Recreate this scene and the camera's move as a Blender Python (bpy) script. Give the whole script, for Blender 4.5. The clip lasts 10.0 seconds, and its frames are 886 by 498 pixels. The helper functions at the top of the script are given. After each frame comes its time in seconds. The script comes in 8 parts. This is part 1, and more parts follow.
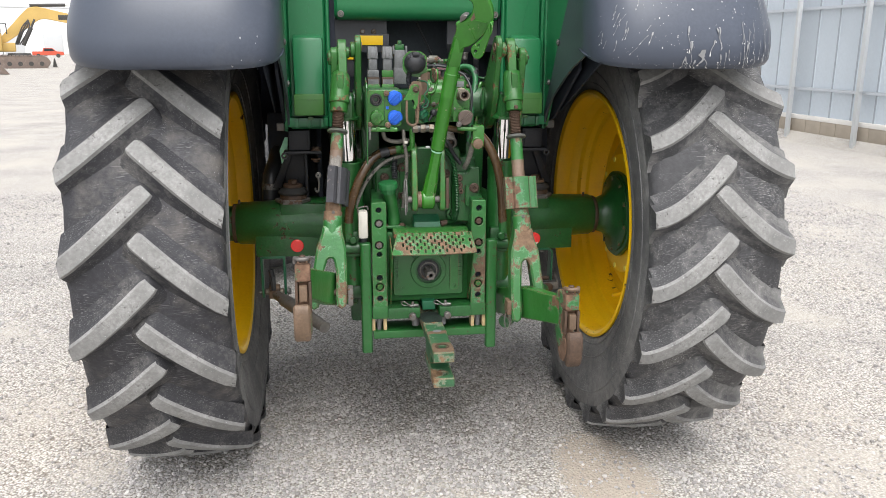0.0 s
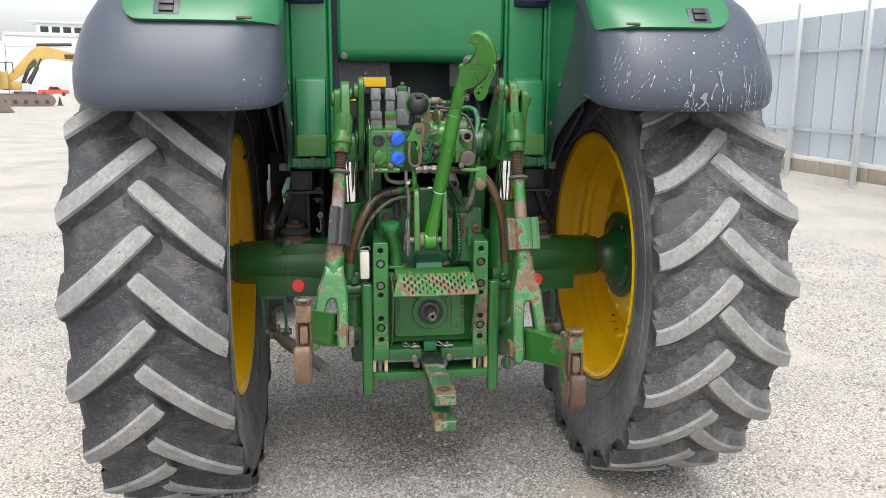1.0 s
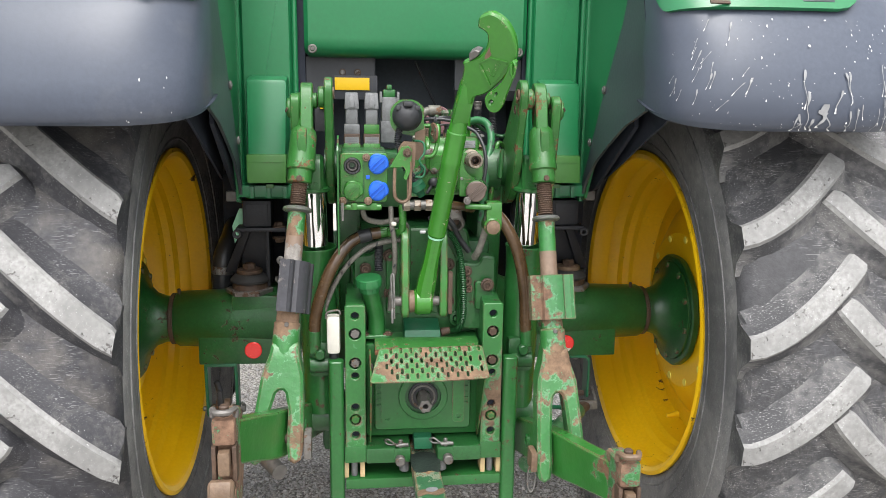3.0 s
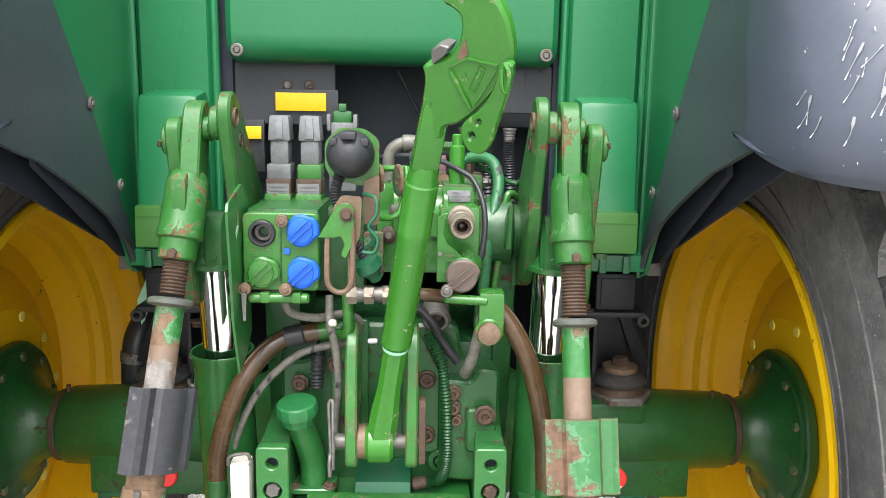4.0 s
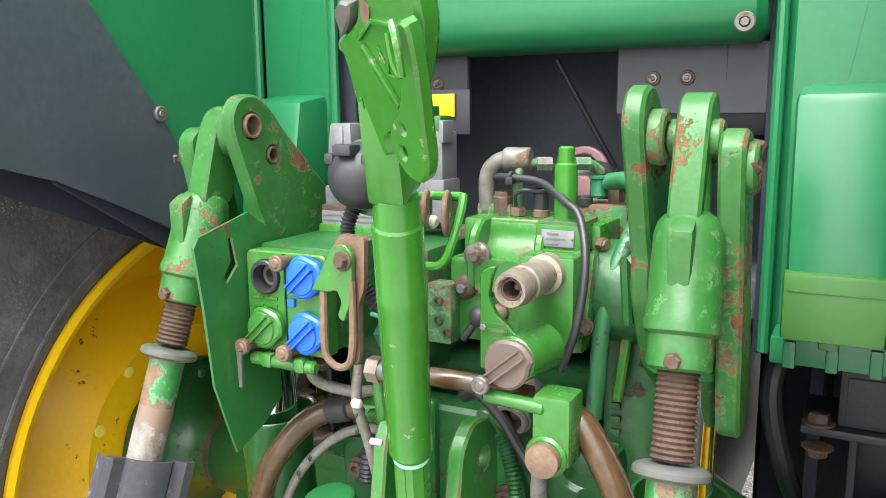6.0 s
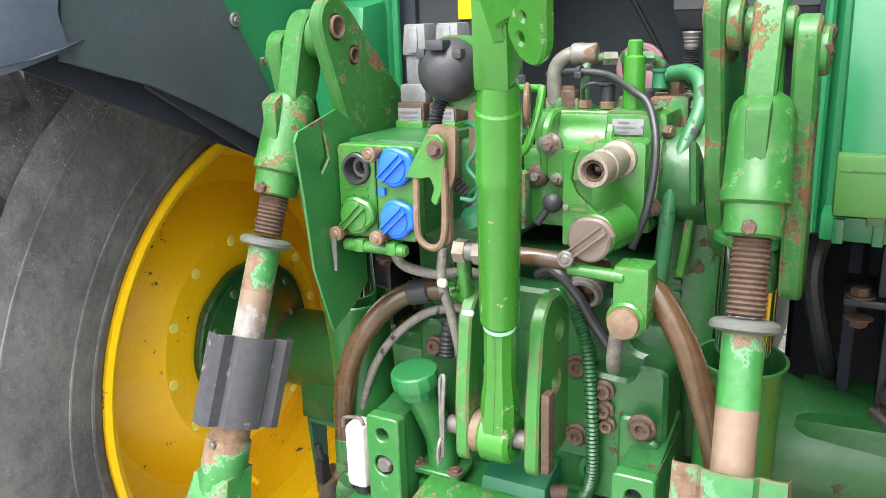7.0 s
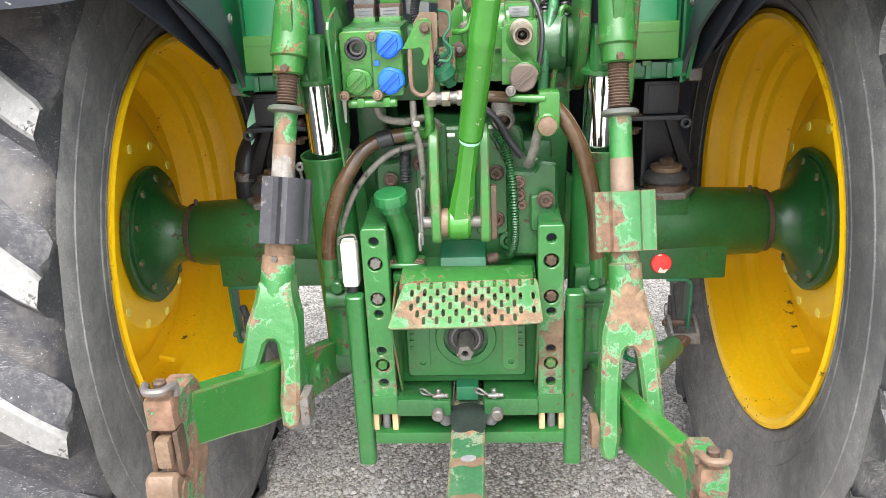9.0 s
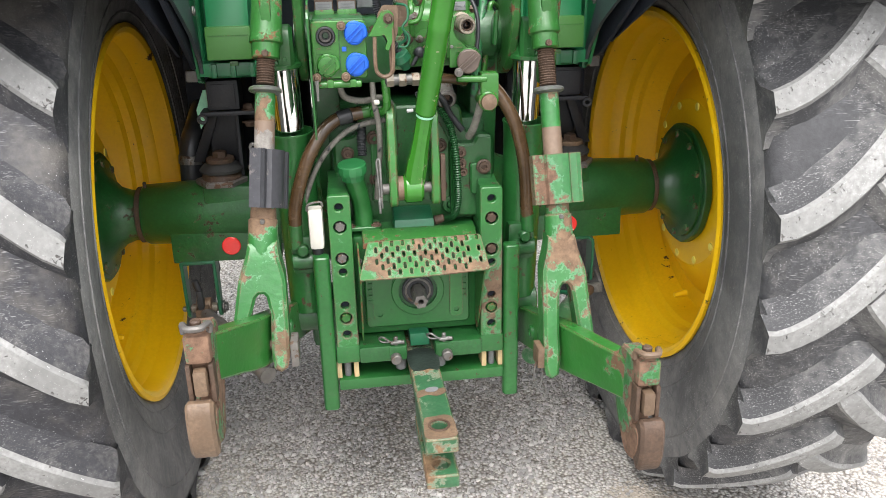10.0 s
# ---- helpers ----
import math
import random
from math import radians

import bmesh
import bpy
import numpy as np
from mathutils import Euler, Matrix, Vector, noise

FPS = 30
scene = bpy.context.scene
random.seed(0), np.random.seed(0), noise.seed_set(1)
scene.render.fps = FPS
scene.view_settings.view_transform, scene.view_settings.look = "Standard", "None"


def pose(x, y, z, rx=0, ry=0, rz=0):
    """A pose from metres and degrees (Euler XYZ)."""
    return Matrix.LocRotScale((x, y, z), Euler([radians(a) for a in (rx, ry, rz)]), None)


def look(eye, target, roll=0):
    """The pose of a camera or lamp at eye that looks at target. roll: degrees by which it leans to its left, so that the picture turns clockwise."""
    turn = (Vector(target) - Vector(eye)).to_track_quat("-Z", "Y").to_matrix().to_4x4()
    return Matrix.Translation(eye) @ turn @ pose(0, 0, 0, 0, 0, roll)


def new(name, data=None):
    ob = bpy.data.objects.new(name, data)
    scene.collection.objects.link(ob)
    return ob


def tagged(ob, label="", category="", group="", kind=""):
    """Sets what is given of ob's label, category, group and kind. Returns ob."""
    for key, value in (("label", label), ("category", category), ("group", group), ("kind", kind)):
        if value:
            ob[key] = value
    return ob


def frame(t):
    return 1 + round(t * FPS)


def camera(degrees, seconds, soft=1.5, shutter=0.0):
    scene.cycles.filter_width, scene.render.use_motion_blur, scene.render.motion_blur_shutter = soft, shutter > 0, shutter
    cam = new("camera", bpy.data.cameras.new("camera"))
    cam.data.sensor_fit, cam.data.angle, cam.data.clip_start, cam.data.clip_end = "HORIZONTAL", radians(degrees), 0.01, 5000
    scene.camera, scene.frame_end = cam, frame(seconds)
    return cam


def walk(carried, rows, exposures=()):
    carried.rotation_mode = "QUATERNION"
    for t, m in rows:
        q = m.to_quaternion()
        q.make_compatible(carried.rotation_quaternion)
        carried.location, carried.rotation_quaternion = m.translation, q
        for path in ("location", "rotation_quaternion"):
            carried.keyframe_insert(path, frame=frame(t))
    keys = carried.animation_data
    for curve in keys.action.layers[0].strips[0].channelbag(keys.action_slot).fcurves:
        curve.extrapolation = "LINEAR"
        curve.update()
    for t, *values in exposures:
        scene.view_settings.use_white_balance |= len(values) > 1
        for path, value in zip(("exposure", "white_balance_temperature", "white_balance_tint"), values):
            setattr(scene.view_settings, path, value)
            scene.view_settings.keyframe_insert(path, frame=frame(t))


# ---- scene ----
cam = camera(58.1, 10.0, soft=0.5)
PATH = [
    (0, (-0.343, -2.859, 1.602), (-0.078, -0.937, 1.113), 0.1),
    (0.5, (-0.346, -2.859, 1.608), (-0.08, -0.934, 1.133), 0.2),
    (1, (-0.346, -2.842, 1.609), (-0.08, -0.9, 1.213), 0.3),
    (1.5, (-0.334, -2.803, 1.609), (-0.078, -0.858, 1.217), 0.4),
    (2, (-0.316, -2.702, 1.599), (-0.064, -0.756, 1.208), 0.6),
    (2.5, (-0.295, -2.397, 1.603), (-0.049, -0.451, 1.213), 0.8),
    (2.7, (-0.266, -2.26, 1.62), (-0.021, -0.314, 1.228), 0.8),
    (3.8, (0.042, -1.42, 1.62), (0.127, 0.538, 1.223), 0.9),
    (4, (0.07, -1.267, 1.633), (0.113, 0.7, 1.273), 1.0),
    (4.5, (0.207, -1.018, 1.624), (-0.055, 0.931, 1.259), 0.6),
    (5, (0.382, -0.828, 1.638), (-0.37, 0.989, 1.274), 0.2),
    (5.2, (0.396, -0.792, 1.633), (-0.413, 1.001, 1.268), 0.3),
    (6.3, (0.46, -0.751, 1.619), (-0.511, 0.962, 1.271), -0.6),
    (6.5, (0.454, -0.762, 1.614), (-0.529, 0.933, 1.213), -0.8),
    (7, (0.407, -0.877, 1.604), (-0.518, 0.811, 1.064), -1.8),
    (7.5, (0.318, -1.065, 1.574), (-0.24, 0.76, 0.974), -1.3),
    (8, (0.275, -1.264, 1.576), (-0.095, 0.596, 0.941), -1.6),
    (8.5, (0.204, -1.461, 1.591), (-0.023, 0.418, 0.947), -2.2),
    (9, (0.06, -1.562, 1.592), (-0.06, 0.308, 0.894), -2.5),
    (9.5, (-0.116, -1.677, 1.604), (0.052, 0.18, 0.88), -1.1),
    (10, (-0.177, -1.834, 1.6), (0.066, 0.022, 0.896), -1.2),
]
EXPOSURE = [(0.0, 0.27), (1.0, 0.28), (1.5, 0.17), (2.0, 0.13), (2.5, 0.38), (4.0, 1.09), (4.5, 1.3), (5.0, 1.5), (6.5, 1.5), (7.0, 1.6), (8.0, 1.72), (8.5, 1.7), (9.0, 1.43), (10.0, 0.82)]
walk(cam, [(t, look(eye, target, roll)) for t, eye, target, roll in PATH], EXPOSURE)

# ---- light ----
SUN_ELEV, SUN_AZ = 62.0, 184.0          # degrees; azimuth clockwise from +y
world = bpy.data.worlds.new("sky")
scene.world = world
world.use_nodes = True
wn, wl = world.node_tree.nodes, world.node_tree.links
wn.clear()
sky = wn.new("ShaderNodeTexSky")
sky.sky_type, sky.sun_disc = "NISHITA", False
sky.sun_elevation, sky.sun_rotation = radians(SUN_ELEV), radians(SUN_AZ)
sky.dust_density, sky.air_density, sky.ozone_density = 4.0, 1.0, 1.0
milky = wn.new("ShaderNodeHueSaturation")           # thin high cloud: nearly white sky
milky.inputs["Saturation"].default_value = 0.18
back = wn.new("ShaderNodeBackground")
back.inputs["Strength"].default_value = 0.30
wout = wn.new("ShaderNodeOutputWorld")
wl.new(sky.outputs[0], milky.inputs["Color"])
wl.new(milky.outputs[0], back.inputs["Color"])
wl.new(back.outputs[0], wout.inputs["Surface"])
sun = new("sun", bpy.data.lights.new("sun", "SUN"))
sun.data.energy, sun.data.angle, sun.data.color = 1.0, radians(45), (1.0, 0.98, 0.95)
sun_dir = Vector((math.sin(radians(SUN_AZ)) * math.cos(radians(SUN_ELEV)), math.cos(radians(SUN_AZ)) * math.cos(radians(SUN_ELEV)), math.sin(radians(SUN_ELEV))))
sun.matrix_world = look(sun_dir * 30, (0, 0, 0))

# ---- materials ----
MATS = {}


def surface(name, base, rough=0.5, metal=0.0, mottle=0.12, scale=5.0, grain=90.0, bump=0.05, chips=0.0, chip=(0.27, 0.13, 0.07), chip_scale=22.0, dust=0.0, dust_col=(0.42, 0.38, 0.33), dust_scale=7.0, coat=0.0, flecks=0.0, rnd=0.0, scratch=0.0, edge=0.0, fringe=None, spec=0.4, wavy=0.0):
    """A worn real surface: mottled base, fine grain, chips down to another colour, patches of dust."""
    m = bpy.data.materials.new(name)
    m.use_nodes = True
    n, l = m.node_tree.nodes, m.node_tree.links
    b = n["Principled BSDF"]
    tc = n.new("ShaderNodeTexCoord")

    def noise_tex(s, detail=4.0, r=0.6):
        t = n.new("ShaderNodeTexNoise")
        t.inputs["Scale"].default_value, t.inputs["Detail"].default_value, t.inputs["Roughness"].default_value = s, detail, r
        l.new(tc.outputs["Object"], t.inputs["Vector"])
        return t.outputs["Fac"]

    def ramp(src, a, c):
        t = n.new("ShaderNodeMapRange")
        t.inputs["From Min"].default_value, t.inputs["From Max"].default_value = a, c
        t.clamp = True
        l.new(src, t.inputs["Value"])
        return t.outputs["Result"]

    def mixc(fac, a, c):
        t = n.new("ShaderNodeMix")
        t.data_type = "RGBA"
        l.new(fac, t.inputs["Factor"])
        for sock, v in ((t.inputs["A"], a), (t.inputs["B"], c)):
            if isinstance(v, tuple):
                sock.default_value = (*v, 1)
            else:
                l.new(v, sock)
        return t.outputs["Result"]

    def math2(op, a, c):
        t = n.new("ShaderNodeMath")
        t.operation = op
        for sock, v in zip(t.inputs, (a, c)):
            if isinstance(v, float):
                sock.default_value = v
            else:
                l.new(v, sock)
        return t.outputs[0]

    lo, hi = tuple(max(0, c * (1 - mottle)) for c in base), tuple(min(1, c * (1 + mottle)) for c in base)
    big, fine = noise_tex(scale, 5.0), noise_tex(grain, 3.0)
    col = mixc(ramp(big, 0.3, 0.7), lo, hi)
    col = mixc(ramp(fine, 0.25, 0.8), col, tuple(c * (1 - mottle * 0.9) for c in base))
    rgh = math2("ADD", rough - 0.08, math2("MULTIPLY", big, 0.16))
    height = fine
    if rnd:
        oi = n.new("ShaderNodeObjectInfo")
        hs = n.new("ShaderNodeHueSaturation")
        l.new(math2("ADD", 1 - rnd, math2("MULTIPLY", oi.outputs["Random"], 2 * rnd)), hs.inputs["Value"])
        l.new(col, hs.inputs["Color"])
        col = hs.outputs[0]
    if dust:
        f = math2("MULTIPLY", ramp(math2("ADD", math2("MULTIPLY", noise_tex(dust_scale, 8.0, 0.7), 0.7), math2("MULTIPLY", noise_tex(dust_scale * 9, 4.0), 0.3)), 0.62 - 0.25 * dust, 0.78 - 0.15 * dust), min(1.0, 0.35 + 0.6 * dust))
        col = mixc(f, col, dust_col)
        rgh = math2("MAXIMUM", rgh, math2("MULTIPLY", f, 0.9))
    if flecks:
        f = math2("MULTIPLY", ramp(noise_tex(330.0, 2.0, 0.5), 0.71 - 0.1 * flecks, 0.74 - 0.1 * flecks), ramp(noise_tex(7.0, 4.0), 0.46, 0.60))
        col = mixc(f, col, tuple(min(1, c * 0.2 + 0.45) for c in base))
    if scratch:
        for turn_, s_ in (((0.2, 0.9, 0.5), 330.0), ((0.5, 1.3, -0.5), 420.0), ((-0.4, 0.7, 0.1), 560.0)):
            mp, tn = n.new("ShaderNodeMapping"), n.new("ShaderNodeTexNoise")
            mp.inputs["Rotation"].default_value, mp.inputs["Scale"].default_value = turn_, (s_ * 0.045, s_, s_)
            tn.inputs["Scale"].default_value, tn.inputs["Detail"].default_value = 1.0, 2.0
            l.new(tc.outputs["Object"], mp.inputs["Vector"])
            l.new(mp.outputs[0], tn.inputs["Vector"])
            f = math2("MULTIPLY", ramp(tn.outputs["Fac"], 0.64, 0.71), ramp(noise_tex(9.0, 3.0), 0.42, 0.62))
            col = mixc(math2("MULTIPLY", f, scratch), col, (0.36, 0.355, 0.35))
    if chips:
        cn = math2("ADD", math2("MULTIPLY", noise_tex(chip_scale, 9.0, 0.7), 0.65), math2("MULTIPLY", noise_tex(chip_scale * 0.2, 3.0), 0.45))
        if edge:                            # paint goes first from the edges
            bv, ge, dt = n.new("ShaderNodeBevel"), n.new("ShaderNodeNewGeometry"), n.new("ShaderNodeVectorMath")
            bv.samples, dt.operation = 4, "DOT_PRODUCT"
            bv.inputs["Radius"].default_value = 0.007
            l.new(bv.outputs[0], dt.inputs[0])
            l.new(ge.outputs["Normal"], dt.inputs[1])
            cn = math2("ADD", cn, math2("MULTIPLY", ramp(dt.outputs["Value"], 0.995, 0.80), edge))
        f = ramp(cn, 0.68 - 0.2 * chips, 0.70 - 0.2 * chips)
        rust = mixc(ramp(noise_tex(45.0, 6.0, 0.7), 0.32, 0.68), (chip[0] * 0.55, chip[1] * 0.5, chip[2] * 0.48), (min(1, chip[0] * 1.45), chip[1] * 1.4, chip[2] * 1.4))
        if fringe:                          # undercoat shows round the bare spots
            col = mixc(ramp(cn, 0.664 - 0.2 * chips, 0.669 - 0.2 * chips), col, fringe)
        col = mixc(f, col, rust)
        rgh = math2("MAXIMUM", rgh, math2("MULTIPLY", f, 0.85))
        height = math2("SUBTRACT", math2("MULTIPLY", fine, 0.3), f)
        if metal:
            mt = math2("MULTIPLY", math2("SUBTRACT", 1.0, f), metal)
            l.new(mt, b.inputs["Metallic"])
    if wavy:                                # uneven casting skin and thick brushed paint
        height = math2("ADD", height, math2("MULTIPLY", noise_tex(38.0, 3.0, 0.55), 2.2 * wavy))
    bp = n.new("ShaderNodeBump")
    bp.inputs["Strength"].default_value, bp.inputs["Distance"].default_value = min(1.0, bump * 4), 0.002
    l.new(height, bp.inputs["Height"])
    l.new(bp.outputs[0], b.inputs["Normal"])
    l.new(col, b.inputs["Base Color"])
    l.new(rgh, b.inputs["Roughness"])
    if metal and not chips:
        b.inputs["Metallic"].default_value = metal
    b.inputs["Coat Weight"].default_value = coat
    b.inputs["Coat Roughness"].default_value = 0.2
    b.inputs["Specular IOR Level"].default_value = spec
    MATS[name] = m
    return m


GREEN = (0.018, 0.112, 0.025)
surface("green_panel", (0.011, 0.142, 0.050), 0.32, mottle=0.12, scale=2.5, bump=0.012, coat=0.1, dust=0.08, dust_col=(0.07, 0.14, 0.07), dust_scale=3, spec=0.5)
surface("green_paint", GREEN, 0.32, mottle=0.25, bump=0.07, wavy=0.5, coat=0.1, chips=0.08, chip_scale=50, edge=0.06, dust=0.22, dust_col=(0.085, 0.105, 0.06), chip=(0.075, 0.04, 0.022), spec=0.5)
surface("green_cast", (0.016, 0.095, 0.023), 0.34, mottle=0.4, scale=8, grain=120, bump=0.14, wavy=0.45, coat=0.08, chips=0.14, chip_scale=40, edge=0.06, chip=(0.06, 0.034, 0.02), dust=0.3, dust_col=(0.085, 0.085, 0.06), spec=0.5)
surface("green_dark", (0.010, 0.068, 0.018), 0.42, mottle=0.45, bump=0.15, wavy=1.0, dust=0.25, dust_col=(0.075, 0.068, 0.05), spec=0.5)
surface("green_worn", (0.024, 0.122, 0.022), 0.40, mottle=0.28, bump=0.14, wavy=0.35, coat=0.0, chips=0.34, chip_scale=40, edge=0.07, chip=(0.125, 0.058, 0.026), fringe=(0.045, 0.17, 0.055), dust=0.3, dust_col=(0.10, 0.16, 0.08), spec=0.4)
surface("tube_scuffed", (0.040, 0.125, 0.050), 0.42, mottle=0.3, bump=0.12, wavy=0.4, chips=0.52, chip_scale=11, edge=0.1, chip=(0.17, 0.165, 0.14), fringe=(0.09, 0.15, 0.09), dust=0.3, dust_col=(0.15, 0.11, 0.07), spec=0.5)
surface("grease", (0.022, 0.030, 0.026), 0.35, mottle=0.4, scale=30, bump=0.1, dust=0.3, dust_col=(0.05, 0.07, 0.055), dust_scale=30)
surface("tube_worn", (0.185, 0.128, 0.092), 0.5, mottle=0.25, scale=12, bump=0.08, chips=0.36, chip_scale=14, chip=(0.20, 0.195, 0.18), dust=0.3, dust_col=(0.11, 0.075, 0.052), dust_scale=14)
surface("collar_grey", (0.085, 0.085, 0.082), 0.45, mottle=0.3, bump=0.12, wavy=0.4, chips=0.42, chip_scale=30, edge=0.2, chip=(0.075, 0.085, 0.055), fringe=(0.05, 0.12, 0.05), dust=0.3, dust_col=(0.13, 0.085, 0.05))
surface("green_half_rust", (0.028, 0.145, 0.034), 0.36, mottle=0.28, bump=0.16, wavy=0.8, coat=0.05, chips=0.40, chip_scale=13, edge=0.13, chip=(0.142, 0.092, 0.055), fringe=(0.085, 0.22, 0.105), dust=0.25, dust_col=(0.10, 0.16, 0.08), spec=0.5)
surface("bar_paint", (0.027, 0.145, 0.033), 0.36, mottle=0.28, bump=0.14, wavy=0.5, chips=0.44, chip_scale=7, edge=0.10, chip=(0.125, 0.082, 0.052), fringe=(0.06, 0.19, 0.08), dust=0.25, dust_col=(0.10, 0.16, 0.08), spec=0.5)
surface("sleeve_rust", (0.024, 0.130, 0.034), 0.36, mottle=0.3, bump=0.14, wavy=0.5, chips=0.50, chip_scale=8, edge=0.12, chip=(0.115, 0.068, 0.042), fringe=(0.06, 0.18, 0.08), dust=0.3, dust_col=(0.09, 0.12, 0.07), spec=0.5)
surface("rust_green", (0.030, 0.140, 0.036), 0.45, mottle=0.3, bump=0.18, wavy=0.8, chips=0.72, chip_scale=18, edge=0.2, chip=(0.14, 0.085, 0.055), fringe=(0.07, 0.19, 0.09), dust=0.2, dust_col=(0.12, 0.14, 0.09))
surface("green_link", (0.027, 0.150, 0.026), 0.30, mottle=0.22, bump=0.10, wavy=0.6, coat=0.08, chips=0.24, chip_scale=26, edge=0.26, fringe=(0.05, 0.18, 0.06), chip=(0.13, 0.07, 0.038), dust=0.14, dust_col=(0.10, 0.16, 0.08), spec=0.5)
surface("drawbar_paint", (0.030, 0.105, 0.046), 0.42, mottle=0.35, scale=10, bump=0.12, chips=0.62, chip_scale=9, edge=0.16, fringe=(0.15, 0.19, 0.13), chip=(0.165, 0.105, 0.058), dust=0.3, dust_col=(0.13, 0.15, 0.11))
surface("green_olive", (0.036, 0.128, 0.022), 0.42, mottle=0.12, bump=0.02)
surface("green_bright", (0.032, 0.168, 0.017), 0.24, mottle=0.15, bump=0.05, wavy=0.5, coat=0.12, chips=0.10, chip_scale=55, edge=0.05, chip=(0.20, 0.22, 0.13), dust=0.12, dust_col=(0.07, 0.18, 0.04), spec=0.5)
surface("green_teal", (0.013, 0.112, 0.050), 0.38, mottle=0.2, bump=0.06, wavy=0.4, dust=0.2, dust_col=(0.11, 0.13, 0.09), spec=0.5)
surface("green_cap", (0.018, 0.135, 0.040), 0.36, mottle=0.2, bump=0.06, dust=0.3, dust_col=(0.07, 0.17, 0.09), spec=0.5)
surface("green_valve", (0.032, 0.152, 0.023), 0.27, mottle=0.25, bump=0.08, wavy=0.4, coat=0.08, chips=0.13, chip_scale=50, edge=0.08, dust=0.25, dust_col=(0.095, 0.13, 0.065), chip=(0.12, 0.075, 0.045), spec=0.5)
surface("fender_plastic", (0.054, 0.064, 0.088), 0.36, mottle=0.16, scale=2.5, bump=0.02, dust=0.12, dust_col=(0.16, 0.165, 0.17), dust_scale=1.2)
surface("panel_dark", (0.046, 0.057, 0.066), 0.36, mottle=0.25, bump=0.04, dust=0.15, dust_col=(0.085, 0.10, 0.105), dust_scale=4)
surface("black_plastic", (0.025, 0.026, 0.029), 0.42, mottle=0.35, bump=0.08, dust=0.3, dust_col=(0.062, 0.062, 0.062), dust_scale=12)
surface("shield_grey", (0.040, 0.040, 0.046), 0.5, mottle=0.3, bump=0.08, chips=0.03, chip=(0.13, 0.125, 0.12), chip_scale=60, edge=0.05, dust=0.06, dust_col=(0.075, 0.075, 0.08))
surface("corner_navy", (0.016, 0.022, 0.055), 0.3, mottle=0.15, bump=0.02, dust=0.1, dust_col=(0.08, 0.09, 0.11))
surface("pink_faded", (0.20, 0.105, 0.115), 0.6, mottle=0.2, scale=20, chips=0.36, chip=(0.10, 0.05, 0.025), chip_scale=70)
surface("mount_black", (0.018, 0.019, 0.024), 0.5, mottle=0.3, bump=0.1, dust=0.3, dust_col=(0.045, 0.042, 0.042), dust_scale=12)
# near-black that stands for shade in wheel arches, recess sides and holes
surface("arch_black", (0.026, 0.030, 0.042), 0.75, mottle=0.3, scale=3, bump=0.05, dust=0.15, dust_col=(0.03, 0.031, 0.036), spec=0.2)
# dark tone standing for the shade in the cab recess and small openings
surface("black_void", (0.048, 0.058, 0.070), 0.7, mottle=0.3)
surface("grey_plate", (0.032, 0.034, 0.040), 0.45, mottle=0.15, bump=0.04, dust=0.1, dust_col=(0.09, 0.09, 0.09))
surface("rubber", (0.070, 0.070, 0.077), 0.62, mottle=0.45, scale=3, grain=70, bump=0.22, dust=0.58, dust_col=(0.24, 0.235, 0.225), dust_scale=3.2, flecks=0.28, scratch=0.6)
surface("rubber_lug", (0.034, 0.034, 0.039), 0.65, mottle=0.3, bump=0.18, dust=0.5, dust_col=(0.20, 0.19, 0.175), dust_scale=6, flecks=0.3, scratch=0.4)
surface("rubber_lug_top", (0.26, 0.258, 0.252), 0.85, mottle=0.4, scale=9, bump=0.3, dust=0.35, dust_col=(0.13, 0.127, 0.12), dust_scale=14, chips=0.13, chip=(0.10, 0.098, 0.095), chip_scale=120, flecks=0.3)
surface("rubber_tread", (0.036, 0.036, 0.042), 0.55, mottle=0.5, scale=4, grain=80, bump=0.3, dust=0.6, dust_col=(0.165, 0.150, 0.132), dust_scale=2.6, flecks=0.25, scratch=0.45)
surface("rubber_dusty", (0.118, 0.117, 0.120), 0.66, mottle=0.4, scale=3, grain=70, bump=0.25, dust=0.7, dust_col=(0.25, 0.243, 0.232), dust_scale=3.2, flecks=0.4, scratch=0.9)
surface("tread_dusty", (0.052, 0.052, 0.056), 0.6, mottle=0.5, scale=4, grain=80, bump=0.35, dust=0.5, dust_col=(0.20, 0.192, 0.180), dust_scale=7.0, flecks=0.6, scratch=0.7)
surface("lug_dusty", (0.055, 0.055, 0.059), 0.7, mottle=0.35, bump=0.2, dust=0.7, dust_col=(0.235, 0.228, 0.218), dust_scale=5, flecks=0.15, scratch=0.6)
surface("rubber_dull", (0.03, 0.03, 0.03), 0.75, mottle=0.2, bump=0.1, dust=0.25, dust_col=(0.15, 0.13, 0.11))
surface("rim_yellow", (0.95, 0.56, 0.008), 0.36, mottle=0.10, scale=3, bump=0.03, coat=0.15, chips=0.035, chip=(0.10, 0.06, 0.025), chip_scale=34, dust=0.12, dust_col=(0.45, 0.27, 0.04))
# brightness of the lit disc holes, put into a pale yellow
surface("bolt_yellow", (0.95, 0.80, 0.16), 0.35, mottle=0.05)
surface("rust", (0.082, 0.050, 0.033), 0.62, mottle=0.5, scale=25, grain=160, bump=0.2, wavy=0.5)
surface("rust_pale", (0.150, 0.099, 0.064), 0.52, mottle=0.4, scale=14, grain=140, bump=0.14, dust=0.4, dust_col=(0.085, 0.042, 0.022), dust_scale=11)
